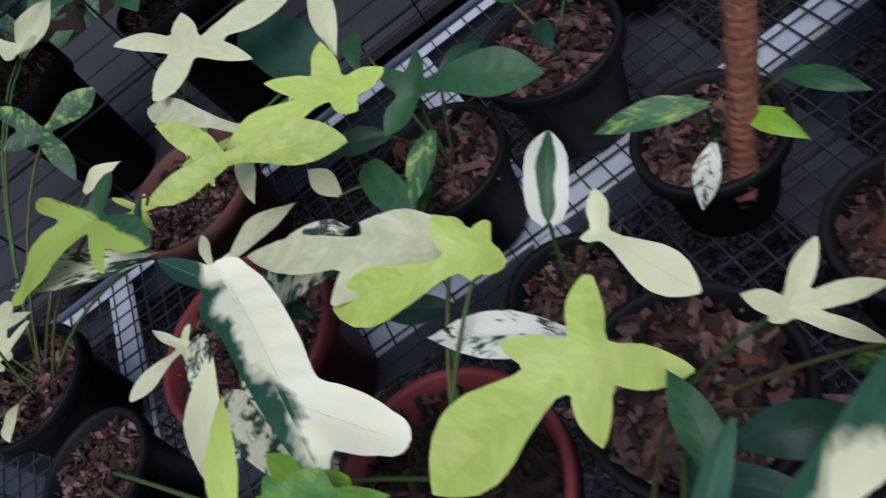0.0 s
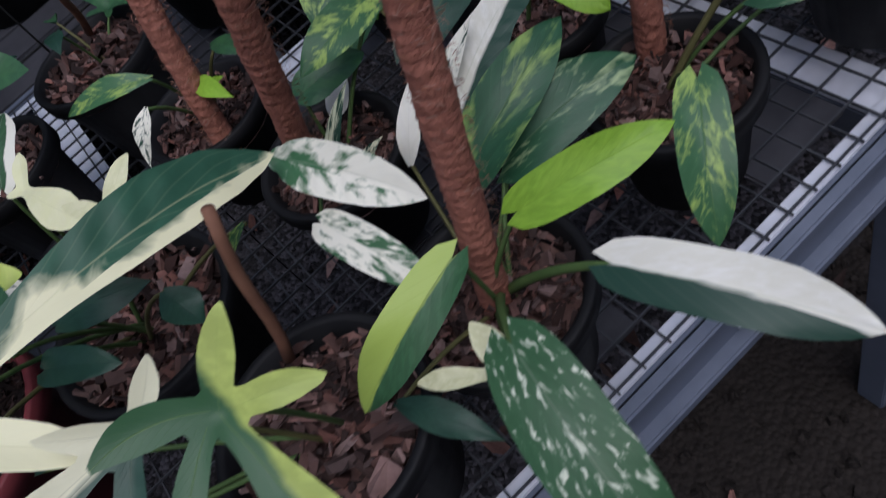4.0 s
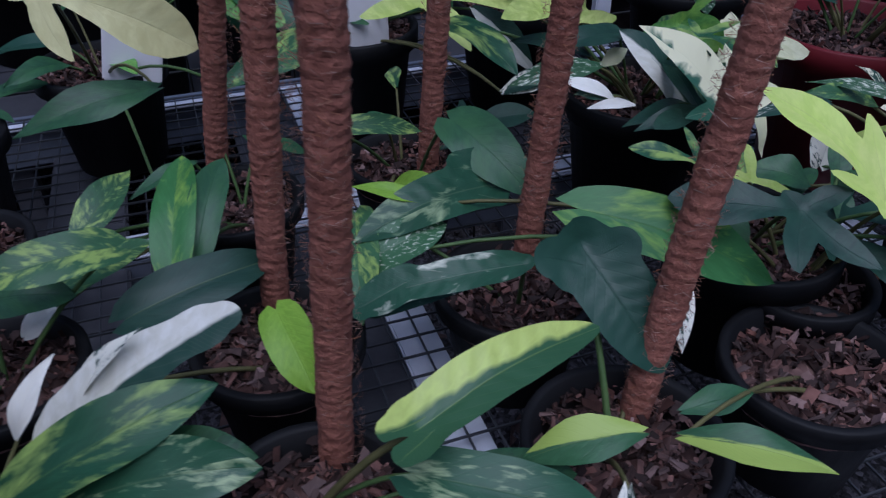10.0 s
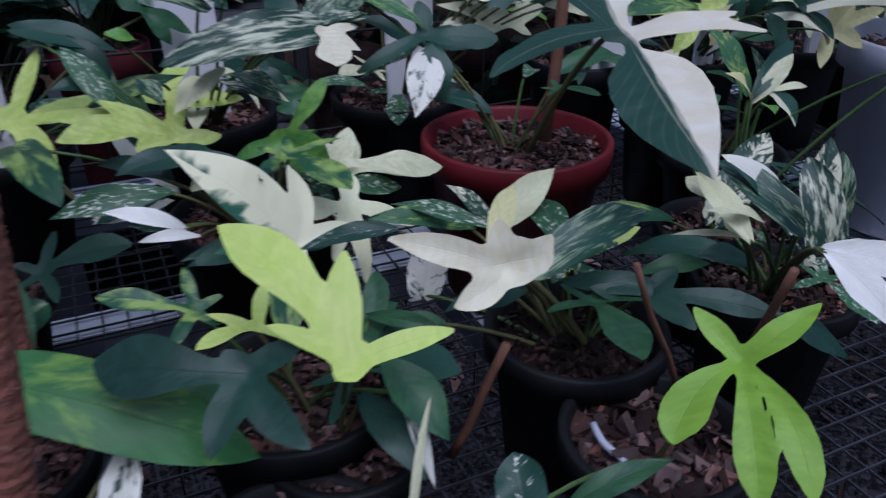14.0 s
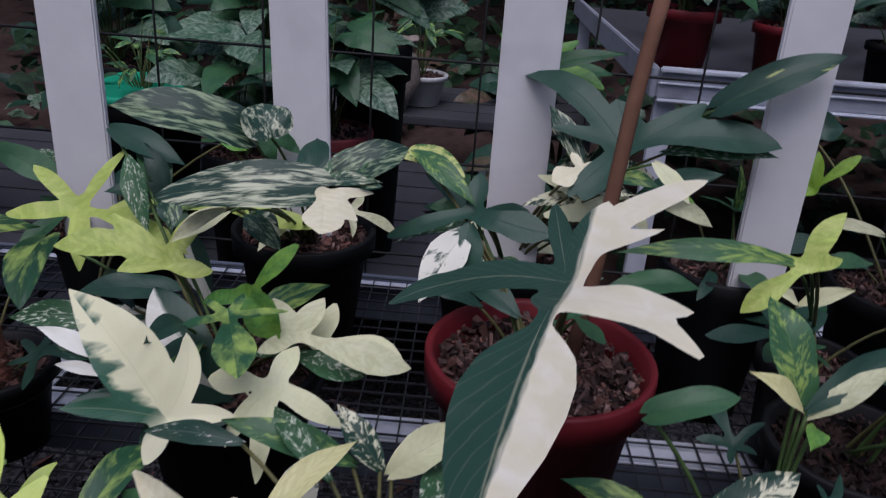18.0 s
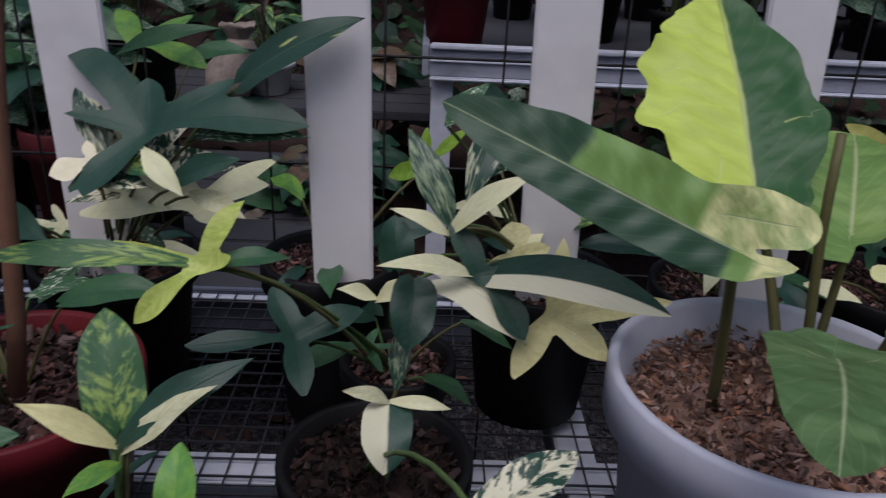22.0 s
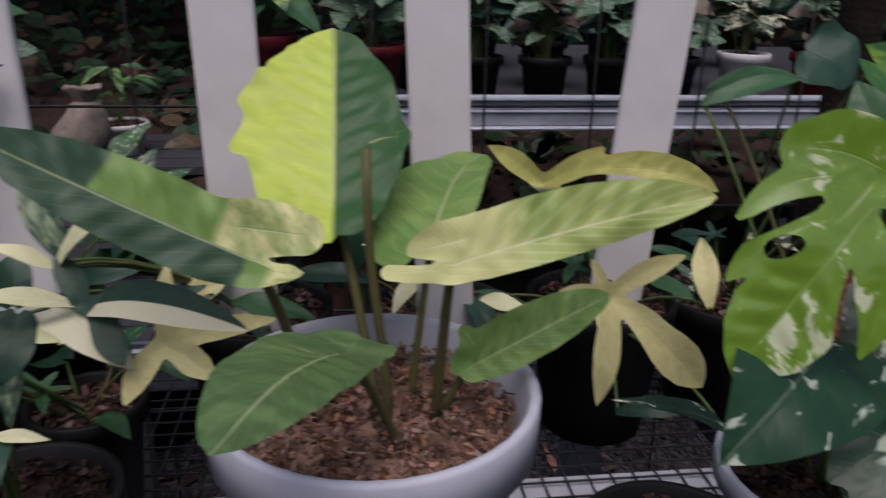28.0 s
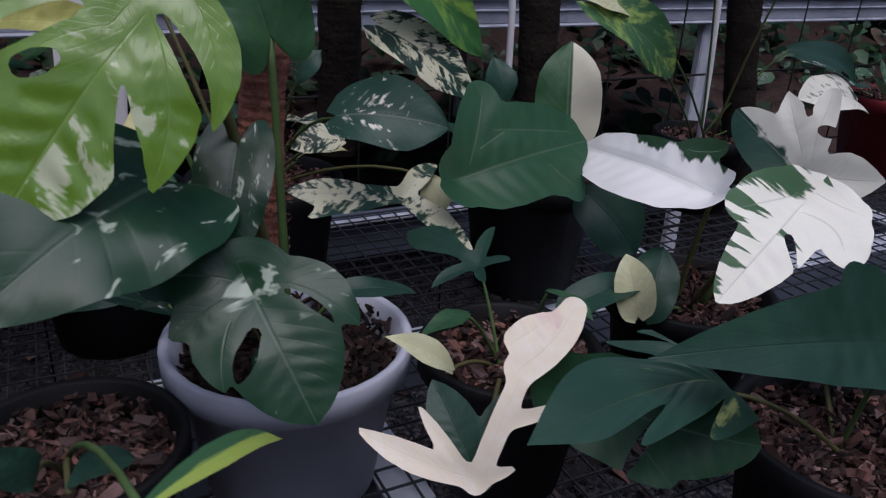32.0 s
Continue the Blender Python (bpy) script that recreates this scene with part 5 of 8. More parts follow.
p_i = plant(0.507, 0.266, "coir pole climber with marbled leaf in black pot", r=0.062, h=0.1)
coir_pole(p_i, (0.533, 0.302, 0.825), (0.546, 0.277, 1.260))
leaf(p_i, "lobed", "patch_w", (0.493, 0.223, 0.904), (0.373, 0.238, 0.889), 0.027, up=(-0.21, -0.44, 0.87), lobes=((-0.00, -0.00, 1.00, 0.01, (0.104, 0.113), "oval", -0.03), (0.71, 0.03, 0.97, -0.02, 0.119, "round", 0.00),), cells=1800)
leaf(p_i, "oval", "marble_g", (0.400, 0.349, 0.890), (0.379, 0.247, 0.860), 0.036, up=(-0.20, -0.44, 0.88))

p_j = plant(0.312, 0.470, "coir pole climber with lime-green leaves in black pot", r=0.06, h=0.1)
coir_pole(p_j, (0.305, 0.521, 0.825), (0.350, 0.422, 1.260))
leaf(p_j, "oval", "fresh_p", (0.255, 0.321, 0.890), (0.276, 0.419, 0.930), 0.034, up=(-0.02, -0.54, 0.84))
leaf(p_j, "oval", "green", (0.274, 0.333, 0.890), (0.304, 0.406, 0.930), 0.028, up=(-0.04, -0.54, 0.84))
leaf(p_j, "oval", "darklemon", (0.220, 0.288, 0.880), (0.332, 0.315, 0.880), 0.041, up=(-0.03, -0.50, 0.87))
leaf(p_j, "oval", "marble_g", (0.163, 0.334, 0.880), (0.247, 0.346, 0.900), 0.034, up=(0.04, -0.52, 0.85))
leaf(p_j, "lance", "marble_g", (0.189, 0.363, 0.900), (0.239, 0.423, 0.920), 0.032, up=(0.03, -0.55, 0.83))
leaf(p_j, "lance", "white", (0.147, 0.318, 0.860), (0.175, 0.321, 0.880), 0.021, up=(0.08, -0.49, 0.87))

p_l = plant(0.487, 0.500, "coir pole climber with green leaves in black pot", r=0.058, h=0.095)
coir_pole(p_l, (0.510, 0.487, 0.825), (0.510, 0.425, 1.260))
leaf(p_l, "oval", "green", (0.502, 0.406, 0.930), (0.545, 0.324, 0.890), 0.048, up=(-0.26, -0.50, 0.82))
leaf(p_l, "lobed", "patch_g", (0.530, 0.346, 0.893), (0.387, 0.309, 0.888), 0.040, up=(-0.22, -0.49, 0.84), lobes=((0.00, 0.00, 1.00, -0.00, 0.151, "oval", 0.04), (0.31, 0.03, 0.15, -0.09, 0.107, "round", 0.00), (0.21, 0.14, -0.10, 0.05, 0.129, "round", 0.00),), cells=2000)
leaf(p_l, "lance", "lime", (0.441, 0.391, 0.880), (0.483, 0.346, 0.900), 0.023, up=(-0.20, -0.51, 0.84))
leaf(p_l, "oval", "marble_g", (0.397, 0.442, 0.920), (0.491, 0.453, 0.900), 0.020, up=(0.01, -0.58, 0.82))

p_m = plant(0.700, 0.235, "green-leaved climber in a deep black pot", r=0.07, h=0.125)
leaf(p_m, "oval", "fresh_p", (0.531, 0.225, 0.940), (0.664, 0.165, 0.885), 0.047, up=(-0.36, -0.39, 0.85))
leaf(p_m, "lance", "cream", (0.756, 0.128, 0.920), (0.724, 0.078, 0.860), 0.006, up=(-0.39, -0.31, 0.87))
leaf(p_m, "lance", "lime", (0.461, 0.326, 0.900), (0.396, 0.354, 0.910), 0.017, up=(0.03, -0.54, 0.84))
leaf(p_m, "oval", "splash_w", (0.385, 0.240, 0.880), (0.495, 0.256, 0.880), 0.025, up=(0.02, -0.48, 0.88))
leaf(p_m, "oval", "speckle", (0.397, 0.296, 0.880), (0.464, 0.309, 0.890), 0.036, up=(0.03, -0.51, 0.86))
leaf(p_m, "star", "dark", (0.662, 0.158, 0.950), (0.586, 0.204, 0.950), 0.038, up=(-0.21, -0.47, 0.86), lobes=((-83, 0.58, 0.23), (-136, 0.73, 0.23), (152, 0.37, 0.19), (36, 0.21, 0.15),))
leaf(p_m, "lance", "green", (0.743, 0.162, 0.930), (0.763, 0.113, 0.900), 0.030, up=(-0.12, -0.42, 0.90))
leaf(p_m, "star", "green", (0.750, 0.212, 0.920), (0.800, 0.195, 0.920), 0.020, up=(-0.13, -0.48, 0.87), lobes=((-81, 0.87, 0.35), (100, 0.67, 0.32),))

p_n = plant(0.668, 0.112, "empty-looking black pot of bark and moss", r=0.062, h=0.1, fill='bark')
leaf(p_n, "lance", "halfl", (0.510, 0.055, 0.900), (0.575, 0.009, 0.900), 0.024, up=(-0.36, -0.26, 0.90))
leaf(p_n, "lance", "green", (0.534, 0.085, 0.880), (0.583, 0.081, 0.880), 0.019, up=(-0.22, -0.34, 0.92))

p_q = plant(0.200, 0.780, "cream star-leaved plant in black pot by board", r=0.072, h=0.13)
leaf(p_q, "lobed", "lemonc", (0.195, 0.521, 1.043), (0.308, 0.509, 0.981), 0.060, up=(-0.03, -0.93, 0.37), lobes=((0.00, 0.00, 1.00, -0.00, 0.184, "swell", -0.08), (0.00, 0.00, -0.33, -0.36, 0.074, "finger", 0.12), (0.00, 0.00, -0.26, 0.07, 0.097, "finger", 0.00), (0.00, 0.01, 0.33, 0.35, 0.083, "finger", 0.16), (0.02, -0.01, 0.37, -0.36, 0.037, "finger", 0.00),), cells=2400)
leaf(p_q, "lance", "green", (0.267, 0.515, 0.950), (0.148, 0.488, 0.930), 0.038, up=(0.03, -0.60, 0.80))
leaf(p_q, "star", "green", (0.339, 0.750, 0.983), (0.481, 0.700, 0.956), 0.035, up=(-0.16, -0.62, 0.77), lobes=((-170, 0.18, 0.14), (49, 0.69, 0.27),))
leaf(p_q, "star", "fresh", (0.315, 0.720, 1.003), (0.400, 0.600, 0.957), 0.049, up=(0.08, -0.66, 0.75), lobes=((-118, 0.49, 0.16), (-46, 0.63, 0.16), (-174, 0.41, 0.14),))
leaf(p_q, "lance", "green", (0.347, 0.700, 0.994), (0.407, 0.600, 0.938), 0.055, up=(0.06, -0.65, 0.76))
leaf(p_q, "lance", "marble_g", (0.327, 0.544, 0.930), (0.473, 0.641, 0.930), 0.044, up=(0.05, -0.62, 0.78))
leaf(p_q, "oval", "fresh", (0.258, 0.420, 0.834), (0.280, 0.450, 0.902), 0.035, up=(0.17, -0.53, 0.83))

p_w = plant(0.500, 0.760, "lemon star-leaved plant in black pot by board", r=0.08, h=0.145)
leaf(p_w, "star", "lemon", (0.542, 0.600, 0.970), (0.674, 0.550, 0.953), 0.024, up=(-0.12, -0.63, 0.77), lobes=((-78, 0.58, 0.12), (-168, 0.60, 0.12), (154, 0.53, 0.15), (53, 0.60, 0.17),))
leaf(p_w, "star", "lemon", (0.675, 0.700, 0.944), (0.537, 0.660, 0.946), 0.028, up=(-0.25, -0.60, 0.76), lobes=((-166, 0.67, 0.19), (147, 0.47, 0.15),))
leaf(p_w, "lance", "halfw", (0.625, 0.660, 0.933), (0.682, 0.600, 0.871), 0.035, up=(-0.28, -0.56, 0.78))
leaf(p_w, "lance", "dark", (0.595, 0.500, 0.901), (0.652, 0.500, 0.913), 0.023, up=(-0.14, -0.58, 0.80))
leaf(p_w, "lance", "marble_w", (0.595, 0.500, 0.901), (0.664, 0.500, 0.909), 0.025, up=(-0.14, -0.58, 0.80))
leaf(p_w, "star", "green", (0.687, 0.750, 1.027), (0.658, 0.750, 1.047), 0.021, up=(-0.16, -0.68, 0.72), lobes=((170, 1.47, 0.58), (-153, 1.14, 0.58),))

p_o = plant(0.735, 0.460, "cream and green star-leaved plant in large black pot", r=0.08, h=0.15)
leaf(p_o, "oval", "halfw_r", (0.742, 0.400, 0.910), (0.683, 0.440, 0.975), 0.043, up=(-0.23, -0.56, 0.80))
leaf(p_o, "lance", "dark", (0.755, 0.400, 0.900), (0.651, 0.360, 0.915), 0.025, up=(-0.23, -0.52, 0.82))
leaf(p_o, "star", "cream", (0.817, 0.450, 0.928), (0.894, 0.430, 0.927), 0.030, up=(-0.33, -0.52, 0.79), lobes=((-86, 0.52, 0.24), (-159, 0.49, 0.20),))
leaf(p_o, "star", "cream", (0.795, 0.387, 0.925), (0.745, 0.380, 0.932), 0.024, up=(0.13, -0.53, 0.84), lobes=((110, 0.80, 0.38), (-158, 1.35, 0.38), (-91, 1.46, 0.34), (-55, 1.21, 0.29),))
leaf(p_o, "star", "cream", (0.802, 0.430, 0.946), (0.900, 0.420, 0.930), 0.028, up=(0.04, -0.56, 0.83), lobes=((-67, 0.41, 0.21), (-142, 0.35, 0.18), (126, 0.33, 0.16),))
leaf(p_o, "star", "lemon", (0.673, 0.500, 0.968), (0.579, 0.480, 0.984), 0.029, up=(0.24, -0.57, 0.79), lobes=((33, 0.74, 0.22), (119, 0.67, 0.20), (-162, 0.43, 0.20), (-31, 0.48, 0.20),))
leaf(p_o, "star", "fresh", (0.759, 0.450, 0.968), (0.804, 0.450, 1.022), 0.016, up=(0.12, -0.60, 0.79), lobes=((81, 0.68, 0.52), (-154, 0.70, 0.19),))
leaf(p_o, "lobed", "marble_half", (0.733, 0.329, 0.930), (0.653, 0.367, 1.007), 0.070, up=(0.38, -0.80, 0.46), lobes=((0.00, 0.00, 1.00, -0.00, (0.181, 0.212), "drop", 0.06), (0.00, 0.00, 0.36, 0.39, 0.086, "finger", 0.25), (0.00, 0.00, 0.41, -0.43, 0.066, "finger", 0.09), (0.00, 0.00, -0.26, 0.33, 0.062, "finger", -0.10), (0.00, 0.00, -0.16, -0.25, 0.071, "finger", 0.00),), cells=2600)
leaf(p_o, "star", "dark", (0.725, 0.350, 0.918), (0.656, 0.330, 0.928), 0.020, up=(0.21, -0.49, 0.85), lobes=((-79, 0.59, 0.30), (-179, 0.70, 0.22), (95, 0.99, 0.44),))
leaf(p_o, "lance", "white", (0.660, 0.400, 0.927), (0.602, 0.400, 0.950), 0.017, up=(0.25, -0.51, 0.82))
leaf(p_o, "lance", "streak", (0.652, 0.400, 0.929), (0.618, 0.400, 0.937), 0.019, up=(0.25, -0.51, 0.82))
leaf(p_o, "lance", "cream", (0.676, 0.450, 0.937), (0.703, 0.450, 0.950), 0.016, up=(0.19, -0.55, 0.81))
leaf(p_o, "lance", "speckle", (0.656, 0.423, 0.950), (0.565, 0.422, 0.940), 0.025, up=(0.01, -0.60, 0.80))
leaf(p_o, "lance", "dark", (0.659, 0.449, 0.950), (0.608, 0.514, 0.950), 0.017, up=(-0.02, -0.62, 0.79))
leaf(p_o, "lance", "dark", (0.722, 0.342, 0.930), (0.653, 0.352, 0.920), 0.020, up=(-0.07, -0.56, 0.82))
leaf(p_o, "lance", "white", (0.668, 0.375, 0.930), (0.624, 0.384, 0.930), 0.010, up=(-0.03, -0.58, 0.82))
leaf(p_o, "lance", "splash_g", (0.734, 0.400, 0.950), (0.725, 0.334, 0.930), 0.020, up=(-0.12, -0.57, 0.81))
leaf(p_o, "oval", "splash_g", (0.545, 0.528, 0.970), (0.570, 0.425, 0.950), 0.037, up=(0.06, -0.62, 0.78))
leaf(p_o, "lance", "speckle", (0.597, 0.600, 1.030), (0.637, 0.550, 0.975), 0.026, up=(-0.00, -0.67, 0.75))
leaf(p_o, "lance", "dark", (0.558, 0.650, 1.044), (0.645, 0.620, 1.015), 0.033, up=(0.01, -0.69, 0.73))
leaf(p_o, "lance", "splash_g", (0.610, 0.600, 0.975), (0.702, 0.600, 0.991), 0.022, up=(-0.03, -0.66, 0.75))

p_star = plant(0.722, 0.190, "lemon star-leaved plant in small black pot", r=0.052, h=0.105)
leaf(p_star, "star", "lemon", (0.713, 0.139, 0.952), (0.666, 0.230, 1.006), 0.035, up=(-0.03, -0.53, 0.85), lobes=((44, 0.63, 0.18), (116, 0.54, 0.13), (-155, 0.10, 0.20), (-26, 0.43, 0.10),))
leaf(p_star, "lance", "green", (0.618, 0.220, 0.930), (0.642, 0.174, 0.900), 0.039, up=(0.06, -0.47, 0.88))
leaf(p_star, "star", "lemon", (0.681, 0.229, 0.930), (0.640, 0.221, 0.930), 0.011, up=(-0.05, -0.51, 0.86), lobes=((41, 0.86, 0.19), (122, 0.82, 0.25), (-143, 0.92, 0.21),))
leaf(p_star, "lance", "green", (0.750, 0.213, 0.930), (0.789, 0.174, 0.930), 0.012, up=(-0.19, -0.48, 0.86))
leaf(p_star, "lance", "dark", (0.730, 0.174, 0.900), (0.748, 0.109, 0.880), 0.024, up=(-0.15, -0.42, 0.90))
leaf(p_star, "lance", "white_g", (0.754, 0.166, 0.920), (0.748, 0.110, 0.870), 0.012, up=(-0.17, -0.41, 0.89))

p_mid = plant(0.912, 0.205, "cream and green lobed plant in black pot", r=0.066, h=0.13, fill='peat')
leaf(p_mid, "lobed", "cream2", (0.832, 0.174, 0.967), (0.764, 0.215, 0.984), 0.060, up=(-0.37, -0.79, 0.49), lobes=((0.00, 0.00, 1.00, -0.00, 0.124, "finger", 0.04), (-0.00, -0.01, 0.36, -0.40, 0.124, "finger", -0.11), (0.05, 0.01, 0.18, 0.37, 0.106, "finger", 0.00), (0.13, -0.01, -0.17, 0.13, 0.195, "round", 0.00), (-0.12, 0.05, -0.26, 0.34, 0.089, "finger", 0.00),), cells=2600, stalk=0.0026)
leaf(p_mid, "lance", "lemonc", (0.833, 0.199, 0.960), (0.879, 0.256, 0.985), 0.018, up=(-0.29, -0.50, 0.82))
leaf(p_mid, "lance", "speckle", (0.862, 0.260, 0.950), (0.812, 0.330, 0.950), 0.017, up=(-0.24, -0.53, 0.81))
leaf(p_mid, "lance", "splash_w", (0.799, 0.286, 0.950), (0.728, 0.305, 0.940), 0.018, up=(-0.16, -0.54, 0.82))
leaf(p_mid, "lance", "dark", (0.901, 0.209, 0.920), (0.966, 0.162, 0.920), 0.020, up=(-0.35, -0.41, 0.84))
leaf(p_mid, "star", "dark", (0.944, 0.172, 0.920), (1.010, 0.110, 0.920), 0.020, up=(-0.40, -0.37, 0.84), lobes=((169, 0.44, 0.17), (-48, 0.33, 0.17), (29, 0.52, 0.20),))
leaf(p_mid, "oval", "streak", (0.864, 0.192, 0.950), (0.962, 0.205, 0.970), 0.030, up=(-0.35, -0.45, 0.82))
cane(p_mid, (0.813, 0.213, 0.780), (0.838, 0.183, 0.900), r=0.0035)
leaf(p_mid, "lance", "marble_g", (0.871, 0.300, 0.930), (0.782, 0.300, 0.953), 0.024, up=(0.08, -0.50, 0.86))
leaf(p_mid, "lance", "marble", (0.890, 0.300, 0.927), (0.854, 0.320, 0.960), 0.023, up=(0.03, -0.51, 0.86))
leaf(p_mid, "lance", "cream", (0.896, 0.300, 0.923), (0.950, 0.310, 0.965), 0.029, up=(-0.03, -0.51, 0.86))
leaf(p_mid, "oval", "marble_w", (0.827, 0.300, 0.876), (0.839, 0.320, 0.917), 0.032, up=(0.07, -0.48, 0.88))
leaf(p_mid, "star", "lemon", (0.971, 0.300, 0.875), (1.027, 0.280, 0.905), 0.016, up=(-0.12, -0.46, 0.88), lobes=((-151, 1.22, 0.24), (167, 0.95, 0.30), (-104, 0.76, 0.24), (-35, 0.59, 0.21),))
leaf(p_mid, "lance", "green", (0.764, 0.250, 0.898), (0.722, 0.280, 0.906), 0.032, up=(0.17, -0.44, 0.88))

p_fresh = plant(0.905, 0.098, "bright green young star-leaved plant in black pot", r=0.06, h=0.115, fill='chunk')
leaf(p_fresh, "lobed", "lime", (0.903, 0.045, 0.960), (0.866, -0.015, 0.924), 0.060, up=(-0.62, -0.47, 0.62), lobes=((0.02, 0.00, 1.00, -0.01, 0.130, "swell", -0.02), (0.02, 0.00, 0.61, 0.48, 0.164, "swell", 0.21), (0.02, -0.01, 0.97, -0.31, 0.112, "swell", -0.17), (-0.00, 0.00, -0.35, -0.56, 0.105, "finger", 0.08), (-0.00, 0.00, -0.39, 0.28, 0.085, "finger", 0.00),), arch=0.12, cells=2600)
cane(p_fresh, (0.870, 0.078, 0.862), (0.866, 0.116, 0.872), r=0.0025, material=GREY, label='pale dried root on the bark')
leaf(p_fresh, "oval", "splash_w", (0.775, 0.049, 0.900), (0.780, 0.073, 0.920), 0.027, up=(-0.23, -0.35, 0.91))
leaf(p_fresh, "lance", "green", (0.798, 0.044, 0.900), (0.856, 0.035, 0.920), 0.016, up=(-0.29, -0.31, 0.90))
cane(p_fresh, (0.952, 0.132, 0.860), (0.868, 0.099, 1.000), r=0.002, label='thin brown stem')
cane(p_fresh, (1.005, 0.129, 0.870), (0.974, 0.081, 0.980), r=0.003, label='thin brown stem')

p_r = plant(1.110, 0.200, "white and green streaked star-leaved plant", r=0.066, h=0.125)
leaf(p_r, "oval", "halfw", (1.062, 0.160, 0.950), (1.002, 0.180, 1.011), 0.029, up=(-0.20, -0.44, 0.88))
leaf(p_r, "oval", "marble_c", (1.083, 0.160, 0.949), (1.099, 0.170, 1.015), 0.025, up=(-0.28, -0.41, 0.87))
leaf(p_r, "oval", "streak", (1.122, 0.170, 0.938), (1.127, 0.180, 0.996), 0.024, up=(-0.30, -0.40, 0.87))
leaf(p_r, "oval", "marble_c", (1.082, 0.250, 0.916), (1.146, 0.270, 0.978), 0.035, up=(-0.26, -0.45, 0.85))
leaf(p_r, "lance", "cream", (1.022, 0.150, 0.971), (0.966, 0.150, 0.990), 0.012, up=(-0.15, -0.43, 0.89))
leaf(p_r, "lance", "white", (0.975, 0.063, 1.000), (1.006, 0.028, 0.960), 0.022, up=(-0.46, -0.30, 0.84))
leaf(p_r, "lance", "white", (0.980, 0.067, 1.000), (1.053, 0.042, 0.970), 0.022, up=(-0.48, -0.30, 0.82))
leaf(p_r, "lance", "cream", (0.996, 0.137, 0.970), (1.003, 0.205, 0.990), 0.020, up=(-0.41, -0.42, 0.81))
leaf(p_r, "oval", "streak", (1.043, 0.136, 0.970), (1.012, 0.196, 1.000), 0.029, up=(-0.46, -0.40, 0.79))
leaf(p_r, "oval", "streak_c", (1.034, 0.105, 0.970), (1.044, 0.142, 1.020), 0.027, up=(-0.49, -0.36, 0.79))
leaf(p_r, "lance", "white", (1.029, 0.107, 0.970), (1.049, 0.062, 0.970), 0.022, up=(-0.49, -0.32, 0.81))
leaf(p_r, "lance", "cream", (1.024, 0.168, 0.950), (0.979, 0.194, 0.950), 0.007, up=(-0.42, -0.40, 0.81))
leaf(p_r, "star", "cream", (1.010, 0.171, 0.970), (1.009, 0.218, 0.980), 0.017, up=(-0.43, -0.42, 0.80), lobes=((-162, 0.52, 0.31),))
leaf(p_r, "lance", "dark", (0.996, 0.100, 0.930), (1.036, 0.071, 0.900), 0.021, up=(-0.44, -0.30, 0.84))

p_red = plant(1.008, 0.468, "half cream, half green lobed plant in red pot", r=0.096, h=0.178, pot='red', fill='bark', low=0.022)
leaf(p_red, "lobed", "half_red", (1.003, 0.314, 1.075), (0.943, 0.123, 1.026), 0.090, up=(-0.42, -0.35, 0.84), lobes=((0.29, 0.02, 1.00, 0.00, (0.157, 0.152), "drop", 0.03), (-0.02, -0.00, 0.31, 0.02, 0.025, "round", 0.00), (0.15, 0.02, 0.23, -0.25, 0.077, "round", -0.13), (0.19, -0.21, 0.26, -0.38, 0.045, "taper", 0.00), (0.24, -0.22, 0.43, -0.42, 0.036, "taper", -0.07), (-0.02, -0.01, -0.12, -0.03, 0.037, "round", 0.00), (-0.12, -0.00, -0.33, -0.04, 0.049, "finger", 0.00), (-0.14, -0.03, -0.42, -0.35, 0.069, "finger", -0.14), (-0.11, -0.04, -0.15, -0.25, 0.046, "taper", 0.00), (0.04, 0.02, 0.22, 0.54, 0.084, "finger", 0.29), (-0.03, 0.04, -0.36, 0.15, 0.036, "finger", 0.00),), fold=0.06, arch=0.06, stalk=0.003, cells=5600)
leaf(p_red, "star", "dark", (0.939, 0.550, 1.021), (1.012, 0.520, 1.018), 0.031, up=(-0.08, -0.64, 0.77), lobes=((140, 1.04, 0.23), (-103, 0.53, 0.26), (25, 0.58, 0.26),))
leaf(p_red, "lance", "marble_w", (0.935, 0.530, 1.012), (0.900, 0.480, 0.959), 0.038, up=(-0.02, -0.61, 0.79))
leaf(p_red, "lance", "dark", (0.938, 0.530, 1.017), (0.930, 0.500, 0.966), 0.036, up=(-0.04, -0.62, 0.78))
leaf(p_red, "lance", "marble_g", (0.879, 0.600, 1.061), (0.944, 0.550, 1.029), 0.024, up=(-0.02, -0.66, 0.75))
cane(p_red, (1.029, 0.444, 0.928), (1.063, 0.470, 1.263), r=0.006)

p_b1 = plant(0.735, 0.770, "cream-streaked climber in black pot with white board", r=0.085, h=0.15)
leaf(p_b1, "oval", "streak_c", (0.810, 0.500, 1.052), (0.671, 0.480, 1.032), 0.051, up=(0.16, -0.63, 0.76), arch=0.08)
leaf(p_b1, "star", "cream2", (0.812, 0.490, 1.049), (0.816, 0.460, 1.025), 0.035, up=(0.11, -0.63, 0.77), lobes=((-98, 1.15, 0.27), (-56, 0.97, 0.48),))
leaf(p_b1, "oval", "streak", (0.724, 0.580, 1.071), (0.605, 0.560, 1.097), 0.050, up=(0.21, -0.66, 0.72))
leaf(p_b1, "oval", "streak_c", (0.746, 0.580, 1.069), (0.730, 0.600, 1.095), 0.049, up=(0.15, -0.67, 0.73))
leaf(p_b1, "oval", "streak", (0.813, 0.520, 1.050), (0.880, 0.550, 1.075), 0.040, up=(0.05, -0.67, 0.74))
